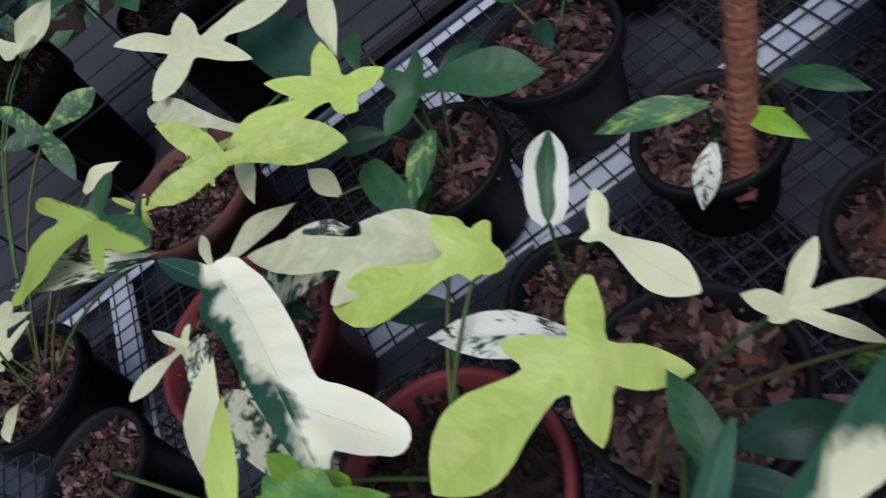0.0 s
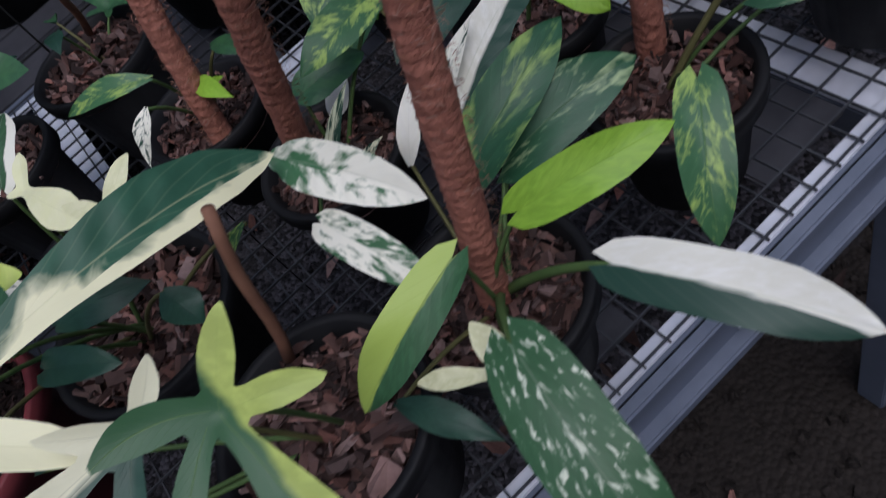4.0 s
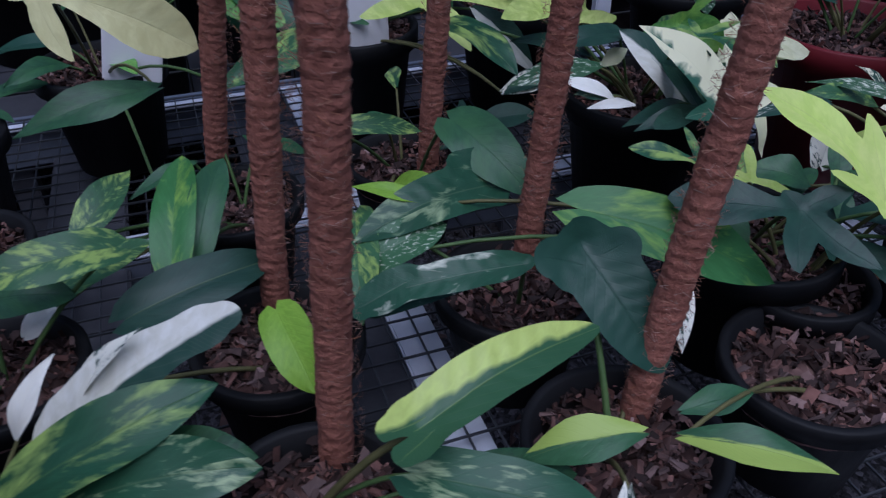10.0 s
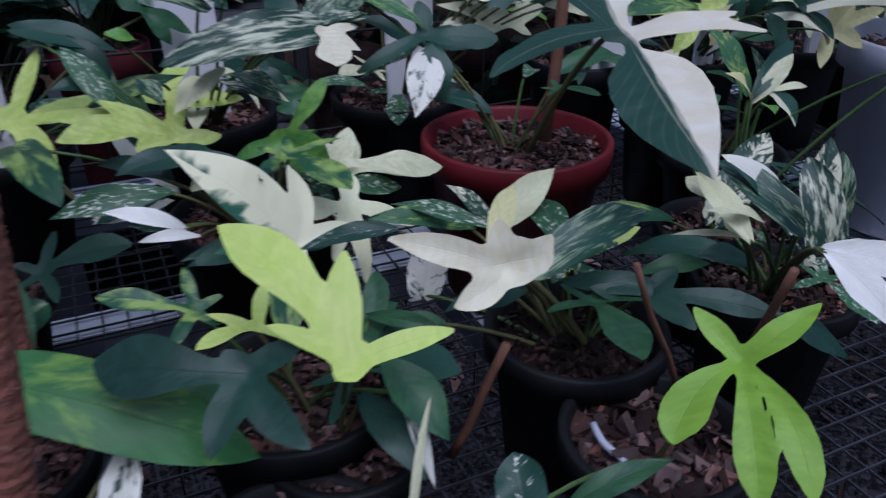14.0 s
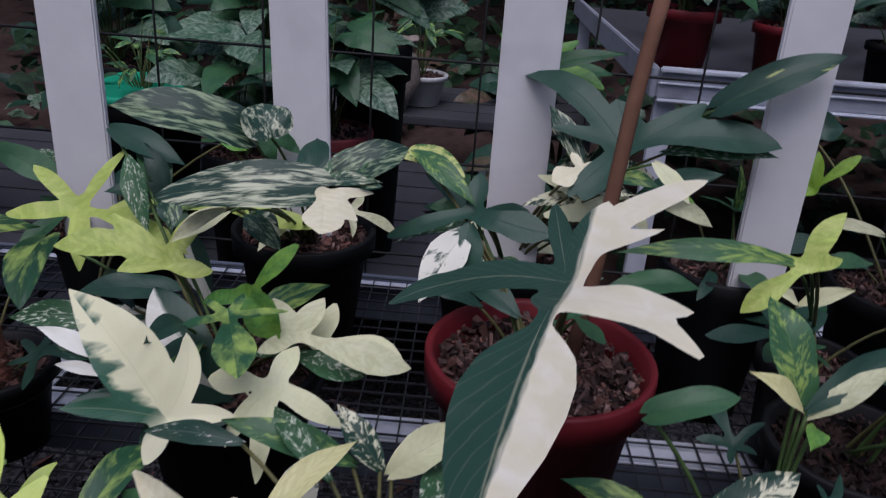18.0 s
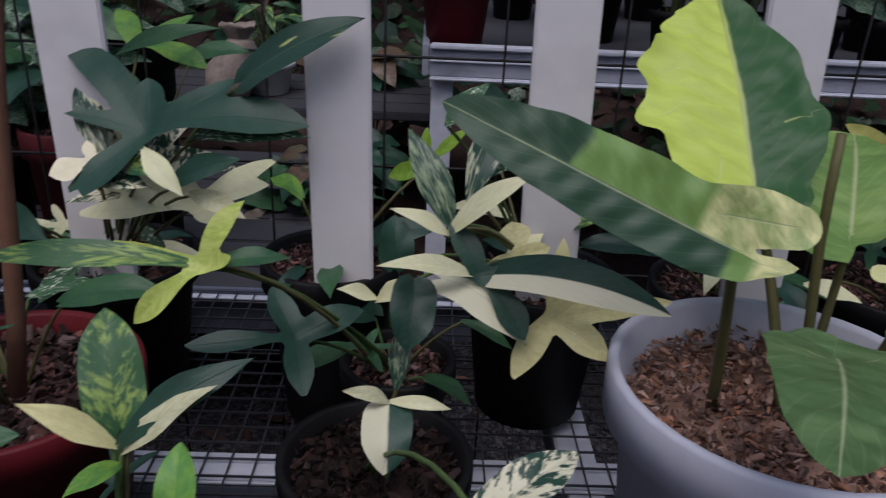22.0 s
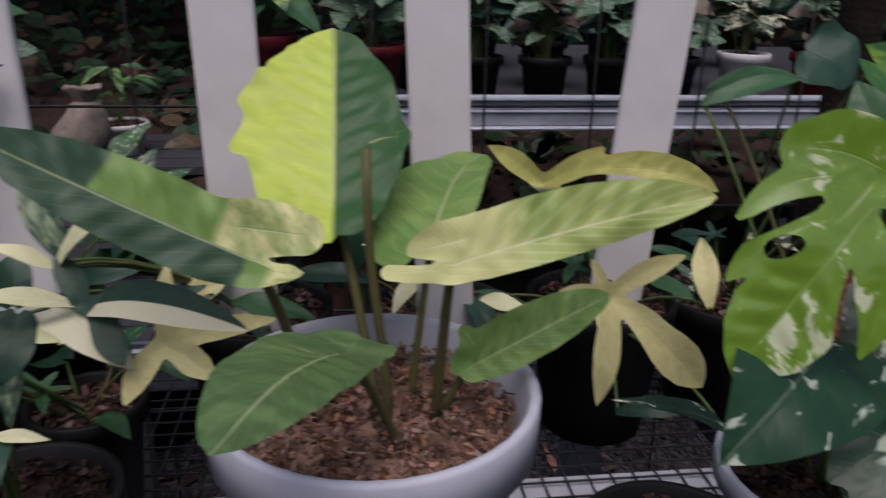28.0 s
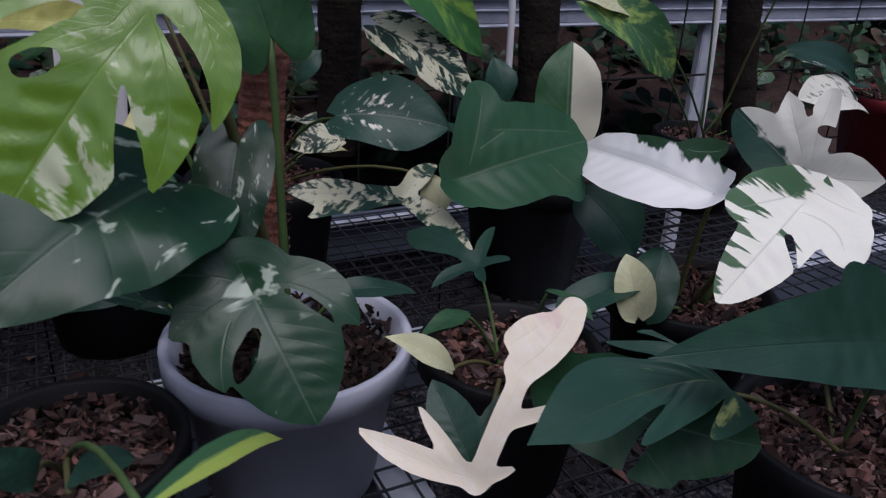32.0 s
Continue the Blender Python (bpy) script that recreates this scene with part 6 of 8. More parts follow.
leaf(p_b1, "lance", "dark", (0.794, 0.530, 1.044), (0.787, 0.580, 1.072), 0.030, up=(0.10, -0.66, 0.74))
leaf(p_b1, "lance", "streak", (0.822, 0.520, 1.050), (0.862, 0.500, 1.059), 0.017, up=(0.05, -0.66, 0.75))
leaf(p_b1, "lance", "cream", (0.711, 0.550, 1.003), (0.674, 0.500, 0.990), 0.022, up=(0.19, -0.60, 0.78))
leaf(p_b1, "lance", "streak_c", (0.731, 0.550, 1.000), (0.773, 0.500, 0.990), 0.030, up=(0.13, -0.61, 0.78))
leaf(p_b1, "star", "green", (0.627, 0.600, 0.994), (0.660, 0.580, 0.967), 0.022, up=(0.21, -0.60, 0.77), lobes=((139, 0.91, 0.40), (-158, 0.98, 0.46), (-162, 1.73, 0.69),))
leaf(p_b1, "lance", "fresh", (0.641, 0.750, 1.010), (0.671, 0.750, 0.998), 0.019, up=(0.17, -0.65, 0.74))
leaf(p_b1, "lance", "dark", (0.633, 0.600, 0.995), (0.605, 0.630, 1.038), 0.022, up=(0.25, -0.61, 0.75))
leaf(p_b1, "lance", "dark", (0.630, 0.600, 0.998), (0.578, 0.580, 0.997), 0.022, up=(0.26, -0.60, 0.76))
leaf(p_b1, "lance", "cream", (0.724, 0.500, 1.024), (0.682, 0.480, 1.000), 0.015, up=(0.21, -0.60, 0.77))
leaf(p_b1, "lance", "streak", (0.737, 0.520, 1.012), (0.773, 0.500, 0.989), 0.020, up=(0.16, -0.61, 0.78))
leaf(p_b1, "lance", "streak", (0.655, 0.550, 1.010), (0.670, 0.520, 0.991), 0.023, up=(0.23, -0.60, 0.77))
leaf(p_b1, "lance", "speckle", (0.806, 0.520, 1.048), (0.852, 0.550, 1.075), 0.030, up=(0.09, -0.66, 0.75))
leaf(p_b1, "lance", "streak_c", (0.808, 0.520, 1.048), (0.861, 0.500, 1.059), 0.017, up=(0.09, -0.65, 0.75))
leaf(p_b1, "oval", "lemon_g", (0.873, 0.620, 1.053), (0.932, 0.580, 1.047), 0.025, up=(0.02, -0.67, 0.74))

p_b2 = plant(0.985, 0.745, "dark green lobed plant in black pot with white board", r=0.085, h=0.15)
leaf(p_b2, "star", "dark", (1.080, 0.620, 1.074), (1.225, 0.600, 1.091), 0.038, up=(0.12, -0.65, 0.75), lobes=((-143, 0.99, 0.22), (-172, 0.49, 0.11), (-99, 0.34, 0.22), (-29, 0.62, 0.19), (113, 0.55, 0.16), (130, 0.61, 0.13),))
leaf(p_b2, "oval", "darklemon", (1.164, 0.620, 1.123), (1.268, 0.609, 1.175), 0.034, up=(0.06, -0.70, 0.71))
leaf(p_b2, "star", "cream", (1.108, 0.660, 0.994), (1.007, 0.620, 0.997), 0.021, up=(0.19, -0.59, 0.78), lobes=((29, 1.08, 0.29), (-109, 0.26, 0.19), (148, 0.80, 0.19), (175, 0.66, 0.19), (61, 0.65, 0.24),))
leaf(p_b2, "lance", "marble_c", (1.056, 0.660, 1.005), (0.990, 0.640, 1.002), 0.023, up=(0.22, -0.59, 0.77))
leaf(p_b2, "lance", "green", (0.993, 0.800, 1.107), (1.105, 0.800, 1.140), 0.023, up=(0.19, -0.69, 0.70))
leaf(p_b2, "star", "fresh", (0.995, 0.850, 1.105), (1.086, 0.800, 1.093), 0.027, up=(0.19, -0.68, 0.71), lobes=((-155, 0.61, 0.26), (-59, 0.72, 0.23),))
leaf(p_b2, "star", "marble_c", (1.054, 0.650, 1.045), (1.009, 0.650, 1.099), 0.026, up=(-0.12, -0.68, 0.72), lobes=((94, 1.04, 0.37), (-61, 0.60, 0.49), (137, 1.36, 0.33),))
leaf(p_b2, "lance", "green", (1.040, 0.900, 1.089), (1.110, 0.900, 1.098), 0.030, up=(-0.12, -0.71, 0.70))
leaf(p_b2, "lance", "streak_c", (1.043, 0.620, 1.054), (1.011, 0.660, 1.104), 0.024, up=(-0.09, -0.68, 0.72))
leaf(p_b2, "lance", "speckle", (1.065, 0.620, 1.058), (1.095, 0.660, 1.094), 0.023, up=(-0.14, -0.68, 0.72))
leaf(p_b2, "star", "cream2", (1.040, 0.600, 1.056), (1.011, 0.580, 1.048), 0.025, up=(-0.10, -0.66, 0.74), lobes=((-164, 0.68, 0.38), (97, 0.56, 0.30),))
leaf(p_b2, "lance", "cream", (1.098, 0.560, 1.080), (1.130, 0.540, 1.048), 0.019, up=(-0.18, -0.65, 0.74))
leaf(p_b2, "lance", "splash_g", (1.062, 0.600, 1.052), (1.113, 0.580, 1.053), 0.019, up=(-0.15, -0.65, 0.74))
leaf(p_b2, "lance", "marble_c", (1.041, 0.600, 1.037), (1.093, 0.580, 1.039), 0.020, up=(-0.13, -0.65, 0.75))
leaf(p_b2, "lance", "dark", (0.948, 0.600, 1.004), (1.014, 0.550, 0.998), 0.033, up=(-0.05, -0.64, 0.77))
leaf(p_b2, "lance", "dark", (0.945, 0.600, 1.004), (0.890, 0.620, 1.031), 0.025, up=(0.00, -0.65, 0.76))
leaf(p_b2, "lance", "speckle", (0.942, 0.580, 1.005), (0.868, 0.550, 0.987), 0.024, up=(0.01, -0.63, 0.77))
leaf(p_b2, "lance", "dark", (1.076, 0.600, 1.040), (1.031, 0.600, 1.048), 0.024, up=(0.21, -0.61, 0.76))
leaf(p_b2, "lance", "dark", (1.099, 0.600, 1.034), (1.170, 0.580, 1.067), 0.024, up=(0.14, -0.63, 0.77))
leaf(p_b2, "lance", "speckle", (1.120, 0.620, 1.074), (1.223, 0.600, 1.083), 0.024, up=(0.10, -0.65, 0.75))
leaf(p_b2, "lance", "cream", (1.118, 0.600, 1.029), (1.169, 0.580, 1.016), 0.019, up=(0.13, -0.61, 0.78))

p_lem = plant(1.300, 0.585, "lemon-marked star-leaved plant in black pot", r=0.05, h=0.13)
leaf(p_lem, "star", "lemon", (1.185, 0.410, 1.055), (1.140, 0.400, 1.017), 0.018, up=(0.14, -0.56, 0.82), lobes=((167, 0.84, 0.29), (58, 1.44, 0.19), (-146, 0.40, 0.18),))
leaf(p_lem, "lance", "marble_g", (1.174, 0.410, 1.056), (1.041, 0.400, 1.052), 0.019, up=(0.22, -0.56, 0.80))
leaf(p_lem, "lance", "green", (1.191, 0.410, 1.057), (1.237, 0.420, 1.056), 0.016, up=(0.08, -0.59, 0.81))
leaf(p_lem, "star", "dark", (1.222, 0.500, 0.949), (1.143, 0.470, 0.957), 0.019, up=(0.10, -0.53, 0.84), lobes=((72, 0.61, 0.28), (-94, 0.62, 0.28), (157, 0.73, 0.30),))

p_green = plant(1.150, 0.300, "marbled green and cream plant in a black pot", r=0.065, h=0.12)
leaf(p_green, "oval", "marble_g", (1.158, 0.320, 0.999), (1.141, 0.360, 1.051), 0.034, up=(0.17, -0.51, 0.84))
leaf(p_green, "lance", "dark", (1.162, 0.310, 0.997), (1.228, 0.340, 1.037), 0.021, up=(0.11, -0.50, 0.86))
leaf(p_green, "lance", "lemonc", (1.159, 0.310, 0.995), (1.115, 0.300, 1.025), 0.015, up=(0.19, -0.47, 0.86))
leaf(p_green, "lance", "cream", (1.163, 0.310, 0.992), (1.213, 0.320, 1.029), 0.018, up=(0.12, -0.49, 0.86))
leaf(p_green, "lance", "fresh", (1.164, 0.300, 0.991), (1.147, 0.270, 0.995), 0.014, up=(0.17, -0.44, 0.88))
leaf(p_green, "oval", "green", (1.059, 0.300, 0.990), (1.115, 0.300, 1.005), 0.022, up=(0.25, -0.44, 0.86))
leaf(p_green, "oval", "fresh", (1.229, 0.200, 1.048), (1.228, 0.220, 1.072), 0.016, up=(0.09, -0.45, 0.89))

p_sm2 = plant(1.288, 0.455, "small cream and green plant in black pot", r=0.072, h=0.122, fill='peat')
leaf(p_sm2, "oval", "half", (1.300, 0.410, 0.955), (1.301, 0.370, 0.928), 0.034, up=(-0.03, -0.48, 0.87))
leaf(p_sm2, "lance", "cream", (1.299, 0.410, 0.957), (1.269, 0.400, 0.973), 0.011, up=(-0.01, -0.51, 0.86))
leaf(p_sm2, "lance", "cream", (1.301, 0.410, 0.957), (1.342, 0.400, 0.958), 0.010, up=(-0.06, -0.50, 0.86))
leaf(p_sm2, "lance", "streak", (1.304, 0.430, 0.955), (1.310, 0.460, 0.993), 0.016, up=(-0.04, -0.54, 0.84))
leaf(p_sm2, "oval", "marble_c", (1.345, 0.200, 1.055), (1.384, 0.220, 1.071), 0.022, up=(-0.18, -0.45, 0.88))

p_b3 = plant(1.226, 0.685, "young climber in black pot with white board", r=0.066, h=0.185)
leaf(p_b3, "lance", "cream", (1.278, 0.600, 0.931), (1.321, 0.580, 0.961), 0.018, up=(-0.03, -0.57, 0.82))
leaf(p_b3, "lance", "cream", (1.278, 0.600, 0.934), (1.245, 0.580, 0.951), 0.015, up=(0.01, -0.57, 0.82))
leaf(p_b3, "star", "lime", (1.316, 0.720, 1.018), (1.360, 0.720, 1.062), 0.014, up=(-0.06, -0.65, 0.75), lobes=((-157, 0.62, 0.32), (-48, 0.76, 0.23), (-98, 0.30, 0.36),))
leaf(p_b3, "lance", "marble_g", (1.238, 0.720, 0.983), (1.231, 0.720, 1.042), 0.013, up=(0.03, -0.64, 0.77))
cane(p_b3, (1.285, 0.700, 0.816), (1.284, 0.700, 0.950), r=0.004, material=PETIOLE, label='bare green stem')
leaf(p_b3, "lance", "fresh", (1.247, 0.680, 0.957), (1.232, 0.700, 1.057), 0.019, up=(0.03, -0.63, 0.77))

p_b4 = plant(1.442, 0.705, "cream star-leaved climber in black pot with board", r=0.078, h=0.165)
leaf(p_b4, "lance", "streak", (1.339, 0.480, 1.058), (1.303, 0.520, 1.116), 0.025, up=(-0.06, -0.64, 0.77))
leaf(p_b4, "lance", "cream", (1.338, 0.470, 1.058), (1.393, 0.460, 1.106), 0.020, up=(-0.12, -0.62, 0.77))
leaf(p_b4, "lance", "cream", (1.336, 0.470, 1.056), (1.296, 0.460, 1.077), 0.013, up=(-0.05, -0.62, 0.79))
leaf(p_b4, "lance", "streak_c", (1.355, 0.550, 1.053), (1.385, 0.600, 1.113), 0.026, up=(-0.11, -0.65, 0.75))
leaf(p_b4, "lance", "speckle", (1.369, 0.580, 1.062), (1.410, 0.600, 1.097), 0.027, up=(-0.12, -0.65, 0.75))
leaf(p_b4, "lance", "speckle", (1.336, 0.620, 1.093), (1.373, 0.640, 1.125), 0.024, up=(-0.09, -0.68, 0.73))
leaf(p_b4, "star", "dark", (1.358, 0.450, 1.034), (1.389, 0.420, 1.001), 0.021, up=(-0.12, -0.56, 0.82), lobes=((-171, 0.84, 0.35), (-75, 1.66, 0.27),))
leaf(p_b4, "lance", "cream", (1.354, 0.450, 1.035), (1.289, 0.430, 1.052), 0.016, up=(-0.06, -0.59, 0.81))
leaf(p_b4, "oval", "half", (1.366, 0.450, 1.035), (1.478, 0.400, 1.035), 0.028, up=(-0.19, -0.56, 0.81), arch=0.15)
leaf(p_b4, "lobed", "lemonc", (1.412, 0.446, 1.004), (1.495, 0.443, 1.022), 0.022, up=(0.11, -0.89, 0.44), lobes=((-0.00, -0.00, 1.00, -0.01, 0.097, "finger", -0.07), (0.02, 0.02, 0.39, 0.39, 0.126, "finger", -0.11), (0.00, -0.02, -0.41, 0.44, 0.120, "finger", 0.10), (-0.00, -0.00, 0.18, -0.67, 0.100, "finger", 0.00), (0.03, -0.02, 0.47, -0.29, 0.109, "finger", 0.00),))
leaf(p_b4, "star", "lemonc", (1.406, 0.600, 0.979), (1.398, 0.620, 1.006), 0.030, up=(-0.12, -0.60, 0.79), lobes=((79, 0.81, 0.51), (-109, 1.18, 0.59),))
leaf(p_b4, "lance", "green", (1.434, 0.620, 0.958), (1.513, 0.600, 0.945), 0.031, up=(0.04, -0.58, 0.81))
leaf(p_b4, "lance", "marble_g", (1.445, 0.680, 0.975), (1.528, 0.660, 1.024), 0.038, up=(-0.19, -0.60, 0.78))
leaf(p_b4, "lance", "dark", (1.375, 0.900, 1.042), (1.419, 0.900, 1.052), 0.041, up=(-0.09, -0.68, 0.73))
leaf(p_b4, "oval", "dark", (1.314, 0.450, 1.029), (1.311, 0.420, 0.991), 0.032, up=(0.23, -0.51, 0.83))
leaf(p_b4, "oval", "dark", (1.299, 0.480, 1.024), (1.297, 0.500, 1.057), 0.027, up=(0.23, -0.56, 0.80))
leaf(p_b4, "oval", "cream_g", (1.333, 0.460, 1.026), (1.393, 0.430, 0.994), 0.038, up=(0.17, -0.53, 0.83), arch=0.2)

p_grey = plant(1.559, 0.400, "large wavy-leaved yellow-green plant in grey pot", r=0.109, h=0.2405, pot='grey', fill='husk', low=0.030)
leaf(p_grey, "lobed", "bigsplit", (1.534, 0.451, 1.108), (1.536, 0.586, 1.212), 0.126, up=(-0.02, -0.98, 0.18), lobes=((0.01, 0.00, 1.00, -0.00, (0.360, 0.297), "egg", -0.00), (0.25, -0.08, -0.06, -0.16, 0.200, "round", 0.00), (0.32, -0.27, 0.28, -0.34, 0.140, "round", 0.00), (0.54, -0.25, 0.52, -0.31, 0.150, "round", 0.00), (0.74, -0.16, 0.73, -0.20, 0.140, "round", 0.00), (-0.01, -0.00, 0.03, 0.11, 0.039, "round", 0.00), (0.25, 0.09, 0.30, 0.21, 0.165, "round", 0.00),), fold=0.06, arch=0.03, wave=0.3, stalk=0.0034, brown=True, cells=4200, foot=(1.563, 0.395, 0.955), ridge=0.010)
leaf(p_grey, "lobed", "bigfade", (1.488, 0.354, 1.102), (1.326, 0.399, 1.167), 0.054, up=(0.23, -0.93, 0.28), lobes=((0.00, 0.00, 1.00, -0.00, (0.123, 0.150), "egg", -0.01), (0.08, 0.08, -0.12, 0.14, 0.097, "round", 0.00), (0.01, -0.03, -0.18, 0.03, 0.036, "finger", 0.03), (0.17, -0.06, -0.04, -0.02, 0.055, "round", 0.00),), slits=((-0.17, 0.07, -0.01, 0.01, 0.015, "taper", 0.00), (0.21, 0.21, 0.15, 0.15, 0.011, "taper", 0.00),), fold=0.06, arch=0.03, wave=0.16, stalk=0.0034, brown=True, cells=4200, foot=(1.520, 0.410, 0.955), ridge=0.009)
leaf(p_grey, "lobed", "bigvein", (1.604, 0.351, 1.097), (1.763, 0.355, 1.135), 0.053, up=(-0.34, -0.88, 0.32), lobes=((-0.01, -0.00, 1.00, 0.00, (0.162, 0.092), "egg", -0.03), (0.11, -0.08, -0.09, -0.08, 0.084, "round", 0.00), (0.01, 0.02, -0.23, -0.03, 0.042, "round", 0.00),), slits=((-0.21, -0.07, -0.01, -0.01, 0.015, "taper", 0.00),), fold=0.06, arch=0.03, wave=0.22, stalk=0.0034, brown=True, cells=4200, foot=(1.600, 0.395, 0.955), ridge=0.010)
leaf(p_grey, "lobed", "bigfresh", (1.601, 0.441, 1.079), (1.656, 0.564, 1.113), 0.096, up=(-0.42, -0.82, 0.40), lobes=((-0.06, 0.00, 1.00, -0.00, (0.418, 0.197), "egg", 0.00), (0.13, -0.10, -0.17, -0.11, 0.181, "round", 0.00),), fold=0.05, wave=0.2, stalk=0.003, brown=True, cells=3600, foot=(1.585, 0.420, 0.955), ridge=0.009)
leaf(p_grey, "lobed", "bigdull", (1.541, 0.327, 1.053), (1.484, 0.213, 1.069), 0.079, up=(-0.06, -0.22, 0.97), lobes=((0.06, -0.00, 1.00, -0.00, (0.259, 0.276), "egg", 0.00), (0.20, 0.02, 0.21, 0.13, 0.242, "round", 0.00), (0.16, -0.03, 0.04, -0.14, 0.142, "round", 0.00),), fold=0.05, wave=0.12, stalk=0.003, brown=True, cells=3600, foot=(1.575, 0.370, 0.955), ridge=0.009)
leaf(p_grey, "lobed", "bigfresh", (1.626, 0.395, 1.005), (1.725, 0.411, 1.048), 0.044, up=(-0.28, -0.86, 0.43), lobes=((0.00, 0.00, 1.00, -0.00, (0.200, 0.148), "egg", 0.00), (0.07, -0.07, 0.05, -0.20, 0.073, "round", 0.00),), fold=0.06, wave=0.15, stalk=0.003, brown=True, cells=3000, foot=(1.600, 0.400, 0.955), ridge=0.009)
cane(p_grey, (1.568, 0.392, 0.950), (1.554, 0.402, 1.156), r=0.0032, material=PETIOLE_BROWN, label='brown-green rolled new leaf spike')

p_b5 = plant(1.826, 0.705, "cream lobed climber in black pot with white board", r=0.08, h=0.165)
leaf(p_b5, "lobed", "lemonc", (1.740, 0.449, 1.029), (1.807, 0.421, 0.963), 0.034, up=(-0.41, -0.81, 0.43), lobes=((0.00, 0.00, 1.01, -0.02, 0.173, "swell", -0.07), (0.02, 0.01, 0.64, -0.09, 0.087, "finger", -0.14), (0.01, 0.02, 0.56, 0.68, 0.103, "finger", -0.04), (-0.02, -0.01, 0.13, -0.64, 0.087, "finger", -0.12), (-0.03, 0.00, -0.36, -0.11, 0.046, "finger", 0.00), (-0.02, -0.01, -0.34, 0.38, 0.076, "finger", 0.17),))
leaf(p_b5, "lobed", "lemon_d", (1.719, 0.597, 1.078), (1.861, 0.538, 1.086), 0.050, up=(-0.38, -0.89, 0.26), lobes=((0.00, 0.00, 1.00, 0.01, (0.109, 0.052), "swell", -0.22), (0.00, 0.00, -0.31, -0.21, 0.066, "finger", 0.10), (0.02, -0.01, 0.38, -0.23, 0.066, "finger", 0.08), (0.00, 0.00, 0.14, 0.07, 0.040, "finger", 0.00),))
leaf(p_b5, "lance", "cream", (1.669, 0.600, 0.963), (1.713, 0.580, 0.955), 0.021, up=(-0.16, -0.57, 0.81))
leaf(p_b5, "lance", "lemonc", (1.848, 0.500, 0.995), (1.854, 0.550, 1.039), 0.023, up=(-0.32, -0.54, 0.78))
leaf(p_b5, "lance", "dark", (1.777, 0.500, 0.894), (1.838, 0.480, 0.907), 0.021, up=(-0.26, -0.47, 0.84))
leaf(p_b5, "lance", "splash_w", (1.858, 0.450, 0.900), (1.739, 0.420, 0.951), 0.022, up=(-0.31, -0.43, 0.85))

p_mon = plant(1.934, 0.415, "large split-leaved variegated climber in grey pot", r=0.091, h=0.135, pot='grey', fill='peat')
leaf(p_mon, "lobed", "monlime", (1.861, 0.333, 1.151), (1.763, 0.307, 1.040), 0.110, up=(-0.12, -0.93, 0.36), lobes=((0.00, -0.00, 1.00, -0.01, (0.222, 0.202), "swell", 0.04), (0.01, 0.08, 0.13, 0.34, 0.162, "round", 0.13), (0.15, 0.20, 0.58, 0.37, 0.072, "taper", 0.26), (0.24, 0.06, 0.75, 0.25, 0.080, "finger", 0.22), (0.13, 0.02, 0.65, -0.33, 0.108, "finger", -0.21), (-0.01, -0.01, 0.36, -0.38, 0.085, "finger", -0.24), (0.06, 0.06, 0.25, 0.07, 0.128, "round", 0.00),), slits=((0.14, -0.04, 0.36, -0.37, 0.033, "finger", -0.13), (0.72, -0.32, 0.37, -0.05, 0.049, "taper", -0.03), (0.52, 0.20, 0.45, 0.15, 0.044, "round", 0.00), (0.63, 0.38, 0.26, 0.15, 0.044, "taper", -0.05), (0.80, 0.27, 0.63, 0.18, 0.018, "taper", 0.00),), fold=0.1, droop=0.12, arch=0.05, stalk=0.0036, cells=5600, ridge=0.008)
leaf(p_mon, "heart", "green", (1.930, 0.420, 1.109), (1.913, 0.460, 1.191), 0.065, up=(-0.28, -0.87, 0.40), stalk=0.003)
leaf(p_mon, "heart", "monstreak", (1.846, 0.340, 1.043), (1.744, 0.270, 1.006), 0.102, up=(-0.06, -0.67, 0.74), stalk=0.003)
leaf(p_mon, "heart", "monstreak", (1.892, 0.360, 1.054), (1.872, 0.330, 0.975), 0.048, up=(-0.20, -0.67, 0.72), stalk=0.0026)
leaf(p_mon, "lobed", "monstreak", (1.883, 0.309, 0.986), (1.904, 0.250, 0.924), 0.120, up=(-0.21, -0.82, 0.53), lobes=((-0.00, 0.00, 1.00, 0.00, (0.432, 0.381), "egg", 0.00), (-0.00, 0.00, -0.28, 0.48, 0.207, "round", 0.14), (0.01, 0.08, 0.11, 0.59, 0.178, "finger", 0.04), (0.06, 0.07, 0.57, 0.42, 0.219, "finger", 0.17), (-0.01, -0.04, 0.58, -0.53, 0.206, "finger", -0.22),), slits=((0.32, 0.10, 0.57, 0.34, 0.071, "finger", 0.00), (0.15, -0.20, 0.52, -0.39, 0.033, "finger", -0.12),), fold=0.08, droop=0.15, stalk=0.003, cells=4200, ridge=0.008)
leaf(p_mon, "heart", "green", (1.853, 0.550, 1.172), (1.896, 0.500, 1.186), 0.025, up=(-0.14, -0.72, 0.68))
leaf(p_mon, "lance", "green", (1.819, 0.500, 1.168), (1.900, 0.500, 1.184), 0.018, up=(-0.13, -0.72, 0.69))
coir_pole(p_mon, (1.928, 0.460, 0.935), (1.940, 0.460, 1.100), r=0.018)

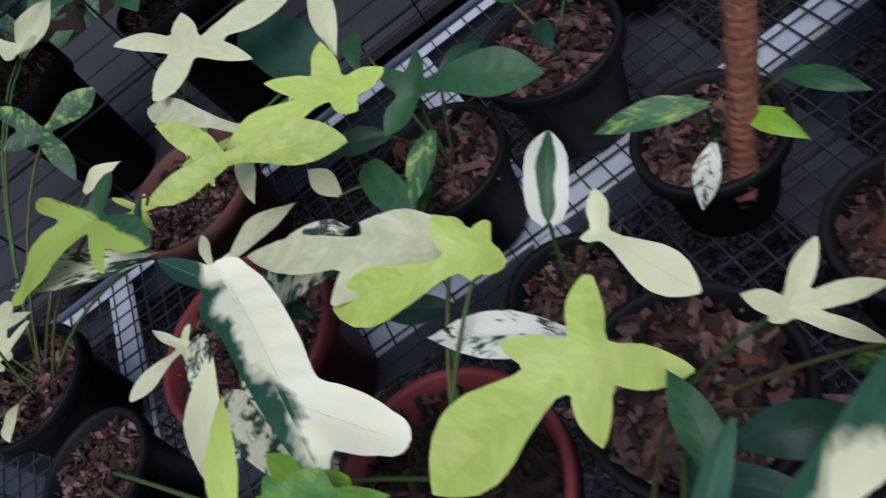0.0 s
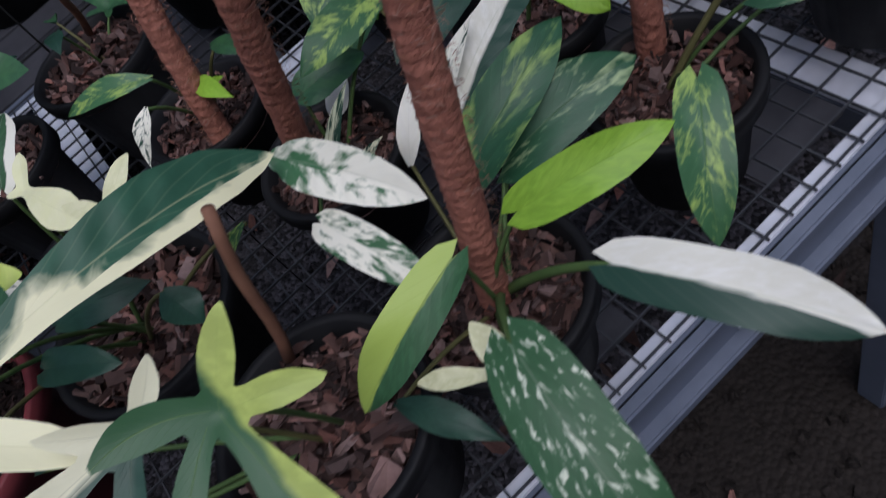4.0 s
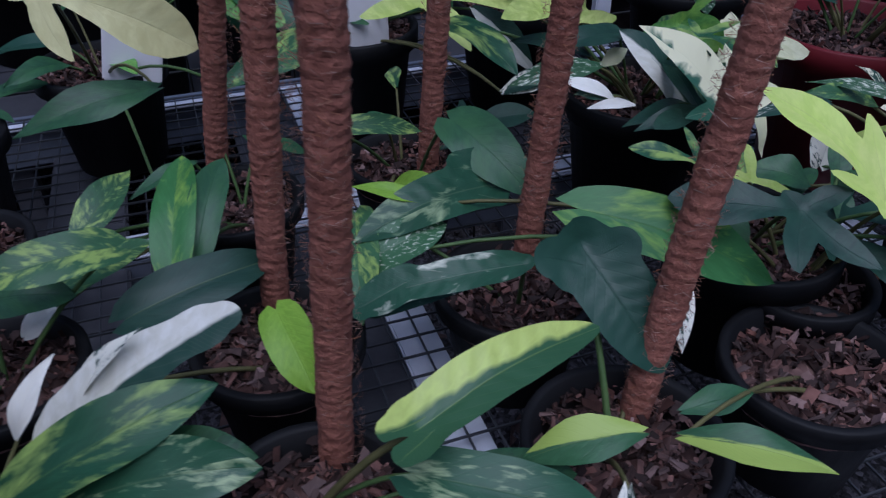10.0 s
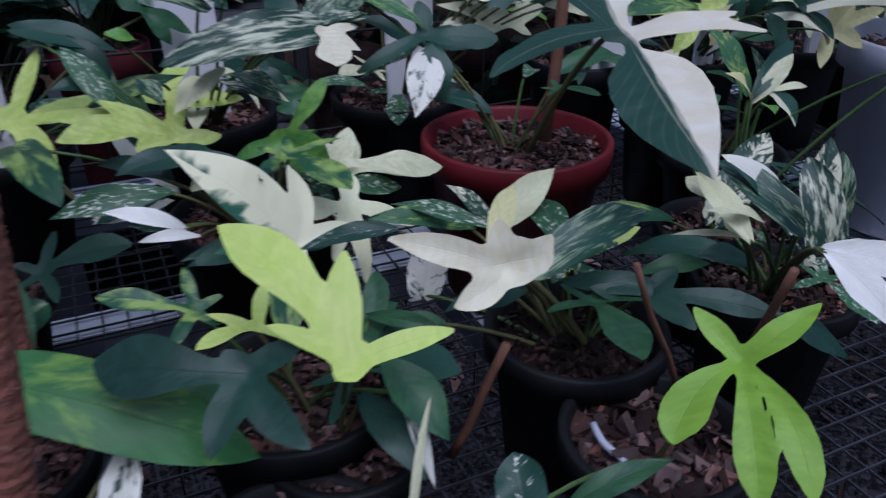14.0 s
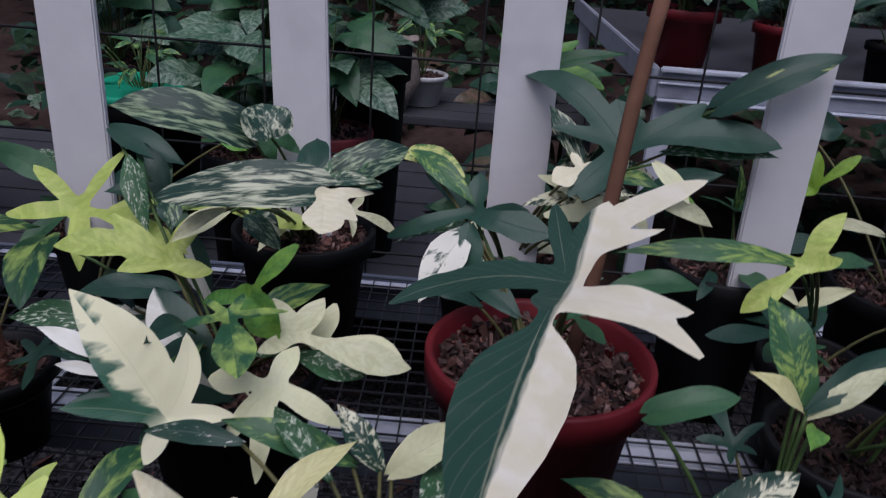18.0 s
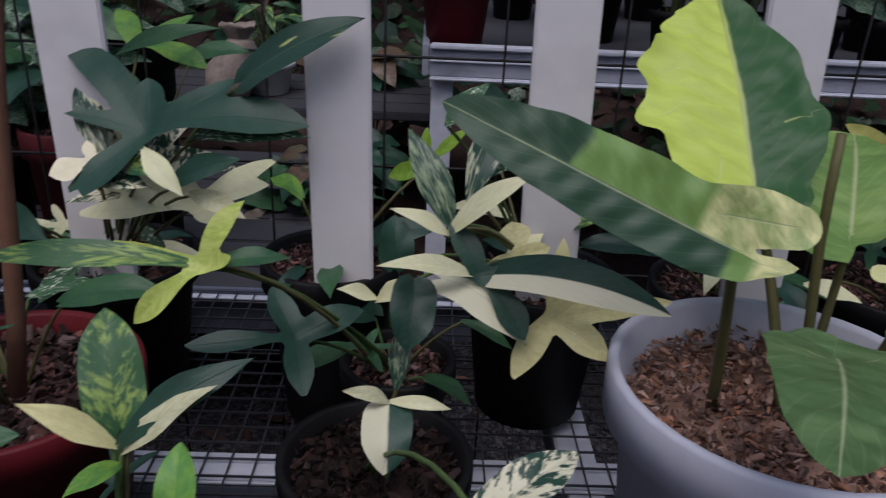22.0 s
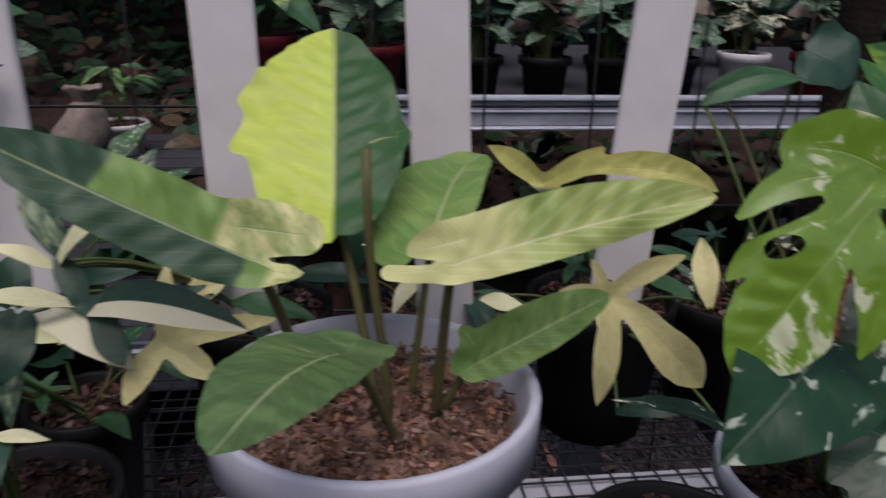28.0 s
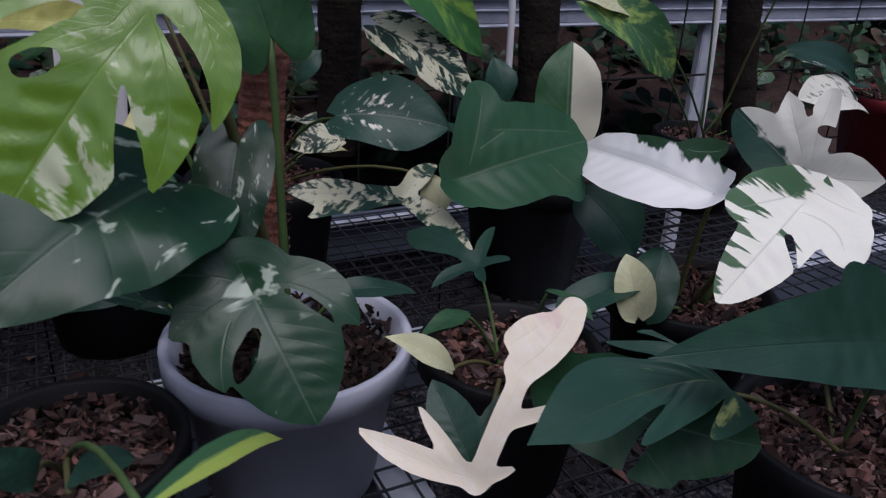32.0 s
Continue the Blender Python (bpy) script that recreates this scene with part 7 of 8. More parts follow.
p_bk1 = plant(2.000, 0.740, "marbled climber on dark totem in a black pot", r=0.085, h=0.15)
leaf(p_bk1, "oval", "fresh_p", (2.043, 0.620, 1.184), (2.200, 0.600, 1.060), 0.067, up=(-0.34, -0.63, 0.70), arch=0.05)
leaf(p_bk1, "oval", "dark", (1.956, 0.600, 1.198), (1.997, 0.580, 1.174), 0.077, up=(-0.23, -0.70, 0.67))
leaf(p_bk1, "oval", "splash_w", (1.996, 0.480, 1.036), (2.077, 0.440, 1.029), 0.058, up=(-0.30, -0.56, 0.77))
leaf(p_bk1, "lance", "dark", (1.985, 0.550, 1.049), (2.007, 0.550, 1.076), 0.025, up=(-0.24, -0.62, 0.75))
leaf(p_bk1, "star", "marble_c", (2.065, 0.500, 0.951), (1.957, 0.500, 0.969), 0.030, up=(-0.24, -0.54, 0.81), lobes=((-20, 0.96, 0.23), (-137, 0.73, 0.27), (146, 0.45, 0.18),))
leaf(p_bk1, "lance", "cream", (2.100, 0.520, 0.962), (2.108, 0.500, 0.928), 0.032, up=(-0.31, -0.51, 0.80))
leaf(p_bk1, "lance", "marble_c", (2.027, 0.550, 0.994), (1.977, 0.550, 0.992), 0.031, up=(-0.23, -0.58, 0.78))
coir_pole(p_bk1, (2.075, 0.720, 0.929), (2.093, 0.720, 1.330), r=0.026, material=TOTEM, label='dark fern-fibre totem')

p_bk2 = plant(2.310, 0.660, "dark heart-leaved climber in a black pot", r=0.085, h=0.15)
leaf(p_bk2, "lobed", "darksplash", (2.106, 0.477, 0.972), (2.269, 0.521, 0.991), 0.110, up=(-0.57, -0.75, 0.35), lobes=((-0.00, 0.00, 0.96, 0.07, (0.212, 0.253), "egg", 0.00), (0.07, -0.02, 0.30, -0.34, 0.151, "round", 0.00), (0.49, 0.02, 0.66, 0.26, 0.167, "round", 0.00), (0.30, -0.16, 0.81, -0.02, 0.153, "round", 0.00), (0.17, -0.10, 0.42, -0.15, 0.152, "round", 0.00),), stalk=0.0026, cells=3200)
leaf(p_bk2, "oval", "marble_c", (2.088, 0.620, 1.084), (2.177, 0.580, 1.017), 0.054, up=(-0.33, -0.59, 0.74))
leaf(p_bk2, "oval", "halfc_v", (2.275, 0.550, 0.973), (2.287, 0.580, 1.071), 0.070, up=(-0.56, -0.68, 0.47))
leaf(p_bk2, "lance", "dark", (2.202, 0.560, 1.016), (2.193, 0.580, 1.059), 0.035, up=(-0.38, -0.55, 0.74))
leaf(p_bk2, "oval", "dark", (2.272, 0.500, 0.930), (2.313, 0.460, 0.873), 0.065, up=(-0.42, -0.43, 0.80))
coir_pole(p_bk2, (2.329, 0.680, 0.859), (2.301, 0.680, 1.357), r=0.026, material=TOTEM, label='dark fern-fibre totem')
cane(p_bk2, (2.265, 0.660, 0.980), (2.253, 0.660, 1.301), r=0.004, material=BOARD, label='thin white stake')

p_white = plant(2.300, 0.370, "white and green variegated climber in black pot", r=0.075, h=0.13)
leaf(p_white, "lobed", "white_rim", (2.279, 0.345, 0.986), (2.287, 0.535, 0.969), 0.100, up=(-0.50, -0.62, 0.60), lobes=((0.00, -0.00, 1.00, 0.00, (0.222, 0.139), "egg", -0.05), (0.03, -0.01, -0.07, 0.05, 0.053, "round", 0.00), (0.20, 0.11, 0.06, 0.16, 0.060, "round", 0.00),), fold=0.2, stalk=0.0026, cells=3000)
leaf(p_white, "lobed", "white_half", (2.267, 0.253, 1.008), (2.174, 0.230, 0.957), 0.110, up=(-0.73, -0.58, 0.36), lobes=((-0.00, 0.00, 1.00, 0.00, (0.243, 0.216), "egg", 0.00), (-0.01, 0.08, 0.34, 0.25, 0.210, "round", 0.00), (0.04, -0.05, 0.15, -0.35, 0.229, "round", -0.30), (-0.12, -0.02, -0.13, -0.28, 0.139, "round", 0.00),), slits=((0.36, -0.07, 0.55, -0.24, 0.029, "taper", 0.00),), stalk=0.0026, cells=3200)
leaf(p_white, "lobed", "halfw", (2.335, 0.305, 1.004), (2.334, 0.385, 1.044), 0.090, up=(-0.75, -0.61, 0.23), lobes=((0.00, 0.00, 1.00, -0.04, (0.269, 0.243), "egg", 0.00), (0.06, 0.07, 0.77, 0.41, 0.159, "finger", 0.00), (0.07, 0.14, 0.44, 0.63, 0.127, "round", 0.00), (0.02, 0.04, -0.51, 0.46, 0.231, "finger", 0.06),), slits=((0.42, 0.40, 0.53, 0.45, 0.033, "round", 0.00), (0.15, 0.41, 0.22, 0.38, 0.059, "round", 0.00),), stalk=0.0026, cells=3200)
leaf(p_white, "oval", "cream", (2.205, 0.330, 0.890), (2.198, 0.350, 0.939), 0.033, up=(-0.40, -0.43, 0.81))
leaf(p_white, "oval", "dark", (2.221, 0.340, 0.882), (2.253, 0.360, 0.932), 0.044, up=(-0.42, -0.42, 0.80))

p_cream = plant(2.095, 0.350, "half-cream lobed plant in a black pot", r=0.07, h=0.125)
leaf(p_cream, "lobed", "cream_pink", (1.974, 0.191, 0.904), (2.053, 0.229, 0.979), 0.070, up=(-0.48, -0.67, 0.56), lobes=((0.00, 0.00, 0.65, -0.06, 0.054, "round", -0.01), (0.58, -0.07, 1.01, 0.02, 0.095, "round", 0.12), (0.70, -0.15, 0.85, -0.08, 0.079, "round", 0.00), (0.03, 0.01, -0.06, -0.63, 0.069, "finger", -0.09), (0.01, -0.02, 0.19, -0.43, 0.038, "finger", -0.06), (0.31, -0.02, 0.65, 0.29, 0.038, "taper", 0.07), (0.01, 0.00, 0.17, 0.14, 0.028, "finger", 0.00),), cells=3600)
leaf(p_cream, "lance", "cream", (2.016, 0.300, 0.902), (1.964, 0.300, 0.943), 0.022, up=(-0.24, -0.48, 0.84))
leaf(p_cream, "lobed", "dark", (1.981, 0.197, 0.900), (1.971, 0.243, 0.941), 0.030, up=(-0.40, -0.69, 0.60), lobes=((0.00, 0.00, 1.00, 0.00, 0.236, "oval", 0.00), (0.13, 0.06, 0.61, 0.56, 0.132, "finger", 0.00),))
leaf(p_cream, "lobed", "darksplash", (2.046, 0.215, 0.932), (2.145, 0.151, 0.903), 0.064, up=(-0.61, -0.56, 0.56), lobes=((-0.00, 0.00, 1.01, -0.03, 0.260, "egg", 0.05), (0.17, -0.02, 0.61, 0.29, 0.167, "finger", 0.00),), slits=((0.44, 0.00, 0.33, 0.32, 0.033, "finger", 0.00),))

p_broad = plant(2.250, 0.160, "broad dark green climber in a black pot", r=0.075, h=0.13)
leaf(p_broad, "lobed", "dark", (2.236, 0.138, 0.964), (2.028, 0.143, 1.000), 0.100, up=(-0.73, -0.51, 0.46), lobes=((-0.00, -0.00, 1.00, -0.00, (0.133, 0.169), "taper", 0.03), (0.24, 0.08, 0.37, 0.15, 0.093, "round", 0.00),), cells=2600)
leaf(p_broad, "monstera", "darklemon", (2.145, 0.180, 0.929), (1.953, 0.120, 0.989), 0.070, up=(-0.41, -0.39, 0.83))
leaf(p_broad, "heart", "green", (2.305, 0.250, 0.912), (2.279, 0.150, 0.908), 0.082, up=(-0.54, -0.32, 0.78))

p_low = plant(1.775, 0.360, "black pot of bark mix with a thin stem", r=0.07, h=0.12)
leaf(p_low, "lance", "dark", (1.782, 0.200, 0.962), (1.807, 0.250, 0.932), 0.018, up=(0.01, -0.48, 0.87))
leaf(p_low, "lance", "halfl", (1.806, 0.100, 1.028), (1.857, 0.150, 1.002), 0.011, up=(-0.07, -0.47, 0.88))
leaf(p_low, "lance", "dark", (1.768, 0.200, 0.967), (1.756, 0.200, 0.991), 0.018, up=(0.06, -0.50, 0.87))

p_bk3 = plant(2.740, 0.810, "tall climber on dark totem in a black pot", r=0.075, h=0.125)
p_bk4 = plant(3.270, 0.850, "red pot of coarse bark with a dark climber", r=0.095, h=0.15, pot='red')
coir_pole(p_bk3, (2.825, 0.800, 0.793), (2.710, 0.800, 1.395), r=0.028, material=TOTEM, label='dark fern-fibre totem')
cane(p_bk3, (2.725, 0.800, 0.849), (2.700, 0.800, 1.249), r=0.005, material=BOARD, label='thin white stake')
leaf(p_bk3, "oval", "marble_g", (2.321, 0.600, 1.107), (2.456, 0.600, 1.018), 0.062, up=(-0.48, -0.50, 0.72))
leaf(p_bk3, "oval", "cream", (2.370, 0.600, 1.100), (2.311, 0.600, 1.111), 0.031, up=(-0.47, -0.54, 0.70))
leaf(p_bk3, "oval", "dark", (2.649, 0.750, 1.121), (2.461, 0.750, 1.130), 0.047, up=(-0.51, -0.52, 0.68))
leaf(p_bk3, "oval", "marble_w", (2.947, 0.700, 0.941), (2.809, 0.700, 0.948), 0.081, up=(-0.57, -0.39, 0.73))
leaf(p_bk3, "lance", "dark", (2.829, 0.750, 1.017), (3.015, 0.750, 0.952), 0.056, up=(-0.58, -0.40, 0.71))
leaf(p_bk3, "lance", "cream", (2.744, 0.700, 1.152), (2.808, 0.700, 1.181), 0.032, up=(-0.60, -0.45, 0.66))

p_b45 = plant(1.640, 0.690, "young climber in black pot with white board", r=0.078, h=0.165)
leaf(p_b45, "lance", "dark", (1.547, 0.700, 0.954), (1.563, 0.700, 1.016), 0.026, up=(-0.03, -0.62, 0.78))
leaf(p_b45, "lance", "green", (1.720, 0.650, 0.901), (1.628, 0.650, 0.888), 0.035, up=(-0.13, -0.55, 0.82))
slat(p_q, (0.235, 0.725, .875), (0.400, 0.725, 1.60))
slat(p_w, (0.500, 0.700, .885), (0.500, 0.700, 1.60))
slat(p_b1, (0.736, 0.775, .885), (0.715, 0.775, 1.60), width=.066)
slat(p_b2, (0.989, 0.710, .885), (0.984, 0.710, 1.60))
slat(p_b3, (1.245, 0.637, .925), (1.235, 0.637, 1.60), width=.056)
slat(p_b4, (1.443, 0.662, .905), (1.428, 0.662, 1.60), width=.057)
slat(p_b45, (1.640, 0.640, .905), (1.609, 0.640, 1.60), width=.057)
slat(p_b5, (1.821, 0.655, .905), (1.866, 0.655, 1.60), width=.057)
undergrowth(p_o, 6, ('dark', 'speckle', 'splash_g'), 1)
undergrowth(p_m, 5, ('dark', 'green', 'splash_g'), 2)
undergrowth(p_mid, 4, ('dark', 'speckle', 'green'), 3)
undergrowth(p_r, 6, ('dark', 'speckle', 'marble_c'), 4)
undergrowth(p_red, 5, ('dark', 'green', 'speckle'), 5)
undergrowth(p_b1, 6, ('dark', 'streak', 'cream'), 6)
undergrowth(p_b2, 7, ('dark', 'speckle', 'cream'), 7)
undergrowth(p_lem, 5, ('dark', 'splash_g', 'green'), 8)
undergrowth(p_green, 4, ('dark', 'splash_g'), 9)
undergrowth(p_b3, 5, ('green', 'fresh', 'dark'), 10)
undergrowth(p_b4, 6, ('dark', 'cream', 'speckle'), 11)
undergrowth(p_b45, 6, ('dark', 'green', 'cream'), 12)
undergrowth(p_b5, 7, ('dark', 'lemonc', 'green'), 13)
undergrowth(p_bk1, 7, ('dark', 'speckle', 'marble_c', 'lemonc'), 14)
undergrowth(p_bk2, 6, ('dark', 'splash_w'), 15)
undergrowth(p_bk4, 6, ('dark', 'splash_w', 'speckle'), 27, reach=.16, size=.11)
undergrowth(p_mon, 4, ('dark', 'monstreak'), 16)
undergrowth(p_cream, 4, ('dark', 'green'), 17)
undergrowth(p_q, 6, ('green', 'dark', 'fresh'), 18)
undergrowth(p_w, 6, ('green', 'dark', 'speckle'), 19)
undergrowth(p_maroon, 4, ('marble_c', 'cream', 'dark'), 20)
undergrowth(p_clay, 4, ('lemon', 'dark'), 21)
undergrowth(p_leftback, 5, ('green', 'splash_g', 'cream'), 22)
undergrowth(p_f, 3, ('dark', 'green'), 23)
undergrowth(p_dark, 3, ('dark', 'splash_g'), 24)
undergrowth(p_l, 3, ('dark', 'splash_g'), 25)
undergrowth(p_j, 3, ('green', 'splash_g'), 26)
# ---- far bench and what stands behind ----
far = empty("far_bench", (2.9, 1.95, 0), "grey steel bench with plants beyond the fence", "bench")


def fpart(x0, x1, y0, y1, z0, z1, material, name, label=""):
    return part(name, box_bm((x0 - 2.9, y0 - 1.95, z0), (x1 - 2.9, y1 - 1.95, z1), .003), material, far, label)


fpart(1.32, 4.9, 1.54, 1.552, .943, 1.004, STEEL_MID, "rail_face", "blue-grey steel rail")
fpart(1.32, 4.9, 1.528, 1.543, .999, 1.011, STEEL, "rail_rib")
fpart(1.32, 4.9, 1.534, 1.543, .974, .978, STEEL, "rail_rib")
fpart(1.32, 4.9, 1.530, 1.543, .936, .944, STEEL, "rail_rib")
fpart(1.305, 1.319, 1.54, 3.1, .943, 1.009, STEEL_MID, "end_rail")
# the deck's unseen rear part is added to darken the space beneath
fpart(1.321, 4.9, 1.553, 3.1, .962, .972, DARKBOARD, "deck", "dark dusty deck, rear part added to shade below")
for x in (1.325, 3.45):
    fpart(x, x + .045, 1.554, 1.58, 0, .9615, STEEL, "leg")
    fpart(x, x + .045, 3.0, 3.03, 0, .961, STEEL, "leg")
low = empty("low_shelf", (.1, 1.9, 0), "low dark timber plant shelf beyond the fence", "shelf")
for k in range(7):
    part("plank", box_bm((-1.5, -.5 + k * .143, .47), (1.02, -.5 + k * .143 + .136, .50 - .001 * (k % 2)), .004), DARKBOARD, low)
for k in range(4):
    part("plank", box_bm((.1, .68 + k * .143, .57), (1.3, .68 + k * .143 + .136, .60 - .001 * (k % 2)), .004), DARKBOARD, low)
for x in (.12, 1.22):
    for y in (.7, 1.18):
        part("leg", box_bm((x, y, 0), (x + .05, y + .05, .5695), .003), DARKBOARD, low)
for x in (-1.4, -.2, .94):
    for y in (-.45, .42):
        part("leg", box_bm((x, y, 0), (x + .05, y + .05, .4695), .003), DARKBOARD, low)


def small_plant(x, y, z, label, r, h, pot, leaves, mats, size, spread, kind="heart", category="potted plant", group="potted plants beyond the fence", seed=0):
    """A far potted plant with a loose head of small leaves."""
    p = plant(x, y, label, r=r, h=h, pot=pot, z=z, category=category, group=group)
    rg = random.Random(seed)
    leaves = int(leaves * 2.5)
    for n in range(leaves):
        a = 2 * math.pi * (n + rg.uniform(-.3, .3)) / leaves * 2.4
        d = spread * rg.uniform(.15, 1.35)
        top = z + h + size * rg.uniform(.5, 2.2) + (spread - d) * .5
        base = (x + d * .55 * math.cos(a), y + d * .55 * math.sin(a), top)
        s = size * rg.uniform(.7, 1.2)
        tip = (base[0] + s * math.cos(a), base[1] + s * math.sin(a), top - s * rg.uniform(-.1, .7))
        leaf(p, kind, rg.choice(mats), base, tip, s * (.75 if kind == "heart" else .34), up=(rg.gauss(0, .25), -.55, .9), stalk=.0014)
    return p


FAR = (
    (1.37, 1.63, .973, "red pot with trailing green leaves on bench", .075, .15, "red", 9, ("green", "marble_g"), .09, .10, "heart"),
    (1.60, 1.64, .973, "red pot with small green leaves on bench", .07, .13, "red", 8, ("green", "veined"), .08, .09, "heart"),
    (1.83, 1.63, .973, "black pot of veined heart leaves on bench", .055, .11, "black", 9, ("veined", "dark"), .07, .07, "heart"),
    (1.98, 1.62, .973, "black pot of grey-green leaves on bench", .055, .11, "black", 10, ("veined", "pinkish"), .06, .07, "heart"),
    (2.13, 1.63, .973, "black pot with hanging veined leaf on bench", .055, .11, "black", 8, ("veined",), .08, .07, "heart"),
    (2.28, 1.63, .973, "black pot of mottled leaves on bench", .055, .11, "black", 10, ("veined", "pinkish"), .06, .07, "heart"),
    (2.45, 1.64, .973, "white square-shouldered pot of pale leaves", .055, .12, "white", 8, ("veined", "marble_c"), .06, .06, "heart"),
    (2.63, 1.63, .973, "red pot of pinkish leaves on bench", .06, .12, "red", 10, ("pinkish", "veined"), .06, .08, "heart"),
    (2.84, 1.64, .973, "black pot of dark rosette leaves on bench", .06, .12, "black", 12, ("dark", "green"), .09, .08, "lance"),
    (3.05, 1.63, .973, "black pot of veined leaves on bench", .06, .12, "black", 9, ("veined",), .07, .08, "heart"),
    (3.3, 1.64, .973, "black pot of dark leaves on bench", .06, .12, "black", 9, ("dark", "green"), .08, .08, "heart"),
    (3.6, 1.64, .973, "red pot of green leaves on bench", .065, .13, "red", 9, ("green",), .08, .08, "heart"),
    (3.95, 1.66, .973, "black pot of green leaves on bench", .065, .13, "black", 9, ("green", "dark"), .08, .08, "heart"),
    (1.72, 1.9, .973, "black pot of bushy leaves behind others", .06, .12, "black", 12, ("veined", "green"), .08, .1, "heart"),
    (2.05, 1.92, .973, "black pot of bushy leaves behind others", .06, .12, "black", 12, ("veined", "dark"), .08, .1, "heart"),
    (2.4, 1.93, .973, "black pot of reddish leaves behind others", .06, .12, "black", 12, ("pinkish", "veined"), .08, .1, "heart"),
    (2.8, 1.92, .973, "black pot of bushy leaves behind others", .06, .12, "black", 12, ("dark", "veined"), .08, .1, "heart"),
    (3.3, 1.95, .973, "black pot of bushy leaves behind others", .06, .12, "black", 12, ("green", "dark"), .08, .1, "heart"),
    (1.55, 2.25, .973, "black pot of dark leaves at the back", .07, .13, "black", 10, ("dark", "veined"), .10, .13, "heart"),
    (1.95, 2.35, .973, "black pot of green leaves at the back", .07, .13, "black", 10, ("green", "dark"), .10, .13, "heart"),
    (2.35, 2.3, .973, "black pot of veined leaves at the back", .07, .13, "black", 10, ("veined", "dark"), .10, .13, "heart"),
    (2.8, 2.35, .973, "black pot of dark leaves at the back", .07, .13, "black", 10, ("dark", "shrub"), .10, .13, "heart"),
    (3.3, 2.4, .973, "black pot of green leaves at the back", .07, .13, "black", 10, ("green", "shrub"), .10, .13, "heart"),
    (.20, 1.56, .501, "black tub with a green rim and seedlings", .13, .37, "black", 12, ("green", "marble_g"), .05, .10, "lance"),
    (-.03, 1.93, .501, "large black tub of dark plants on shelf", .15, .36, "black", 14, ("veined", "green", "dark"), .12, .2, "heart"),
    (.36, 1.95, .501, "black tub of dark leaves on shelf", .14, .33, "black", 12, ("veined", "green"), .1, .18, "heart"),
    (.70, 1.62, .501, "tall black pot of glossy leaves on shelf", .085, .5, "black", 12, ("veined", "green"), .1, .15, "heart"),
    (.64, 1.42, .501, "maroon pot of dark leaves on shelf", .09, .35, "maroon", 10, ("veined", "green", "dark"), .1, .14, "heart"),
    (.735, 2.80, .601, "small white pot of pale leaves on shelf", .095, .115, "white", 8, ("marble_g", "green"), .09, .11, "lance"),
    (-.35, 1.5, .501, "black pot of broad green leaves on shelf", .1, .3, "black", 12, ("green", "veined"), .1, .16, "heart"),
    (-.7, 1.6, .501, "black pot of broad green leaves on shelf", .1, .3, "black", 12, ("green", "veined"), .1, .16, "heart"),
    (.45, 1.45, .501, "black pot of green leaves on shelf", .08, .28, "black", 10, ("green", "veined"), .1, .14, "heart"),
    (1.0, 1.9, .0, "black tub of mixed leaves on ground", .15, .4, "black", 12, ("dark", "green", "pinkish"), .09, .16, "heart"),
    (1.08, 2.45, .0, "black tub of leaves on ground", .13, .3, "black", 10, ("dark", "green"), .10, .14, "heart"),
    (1.1, 3.0, .0, "black tub of leaves on ground", .15, .35, "black", 14, ("dark", "pinkish"), .14, .25, "heart"),
)
for n, row in enumerate(FAR):
    p = small_plant(*row[:11], kind=row[11], seed=n + 3)
    if "green rim" in row[3]:
        part("rim", turned([(.134, .355), (.142, .36), (.143, .374), (.136, .378), (.130, .372)], 36), GREENPOT, p, "bright green plastic rim")

# an old beige sack slumped among the pots
bm = turned([(.03, 0), (.075, .008), (.088, .05), (.084, .11), (.07, .165), (.045, .20), (.03, .21)], 28)
for v_ in bm.verts:
    v_.co += Vector((noise.noise(v_.co * 14), noise.noise(v_.co * 14 + Vector((4, 0, 0))), .5 * noise.noise(v_.co * 11 + Vector((0, 7, 0))))) * .028 * min(1, v_.co.z * 12)
    v_.co.x += .25 * v_.co.z
CLOTH = surface("beige_cloth", (.15, .12, .10), (.36, .30, .26), 40, .95, bump=.8, depth=.006, stain=.6)
sack = empty("sack", (.615, 2.66, .600), "crumpled beige cloth sack standing on the shelf", "sack")
part("body", smooth(bm), CLOTH, sack)
bm = turned([(.028, .205), (.036, .225), (.055, .25), (.062, .262), (.052, .262), (.03, .228)], 20)
for v_ in bm.verts:
    v_.co += Vector((.055 + noise.noise(v_.co * 30) * .016, noise.noise(v_.co * 30 + Vector((4, 0, 0))) * .016, noise.noise(v_.co * 25) * .02))
part("gathered_mouth", smooth(bm), CLOTH, sack)

# a low bank of brown soil beyond the shelves
bm = bmesh.new()
vs = [[bm.verts.new((-4.5 + 12 * i / 60, 2.42 + 3.4 * j / 18, .30 * 3.4 * j / 18 + (.05 * noise.noise(Vector((i * .6, j * .9, 7))) if j else -.02))) for i in range(61)] for j in range(19)]
for j in range(18):
    for i in range(60):
        bm.faces.new((vs[j][i], vs[j][i + 1], vs[j + 1][i + 1], vs[j + 1][i]))
tagged(part("soil_bank", smooth(bm), surface("brown_soil", (.010, .0055, .005), (.082, .050, .044), 22, .95, bump=.9, depth=.01, stain=.5), None), "bare brown soil bank behind the shelves", "bank", kind="structure")

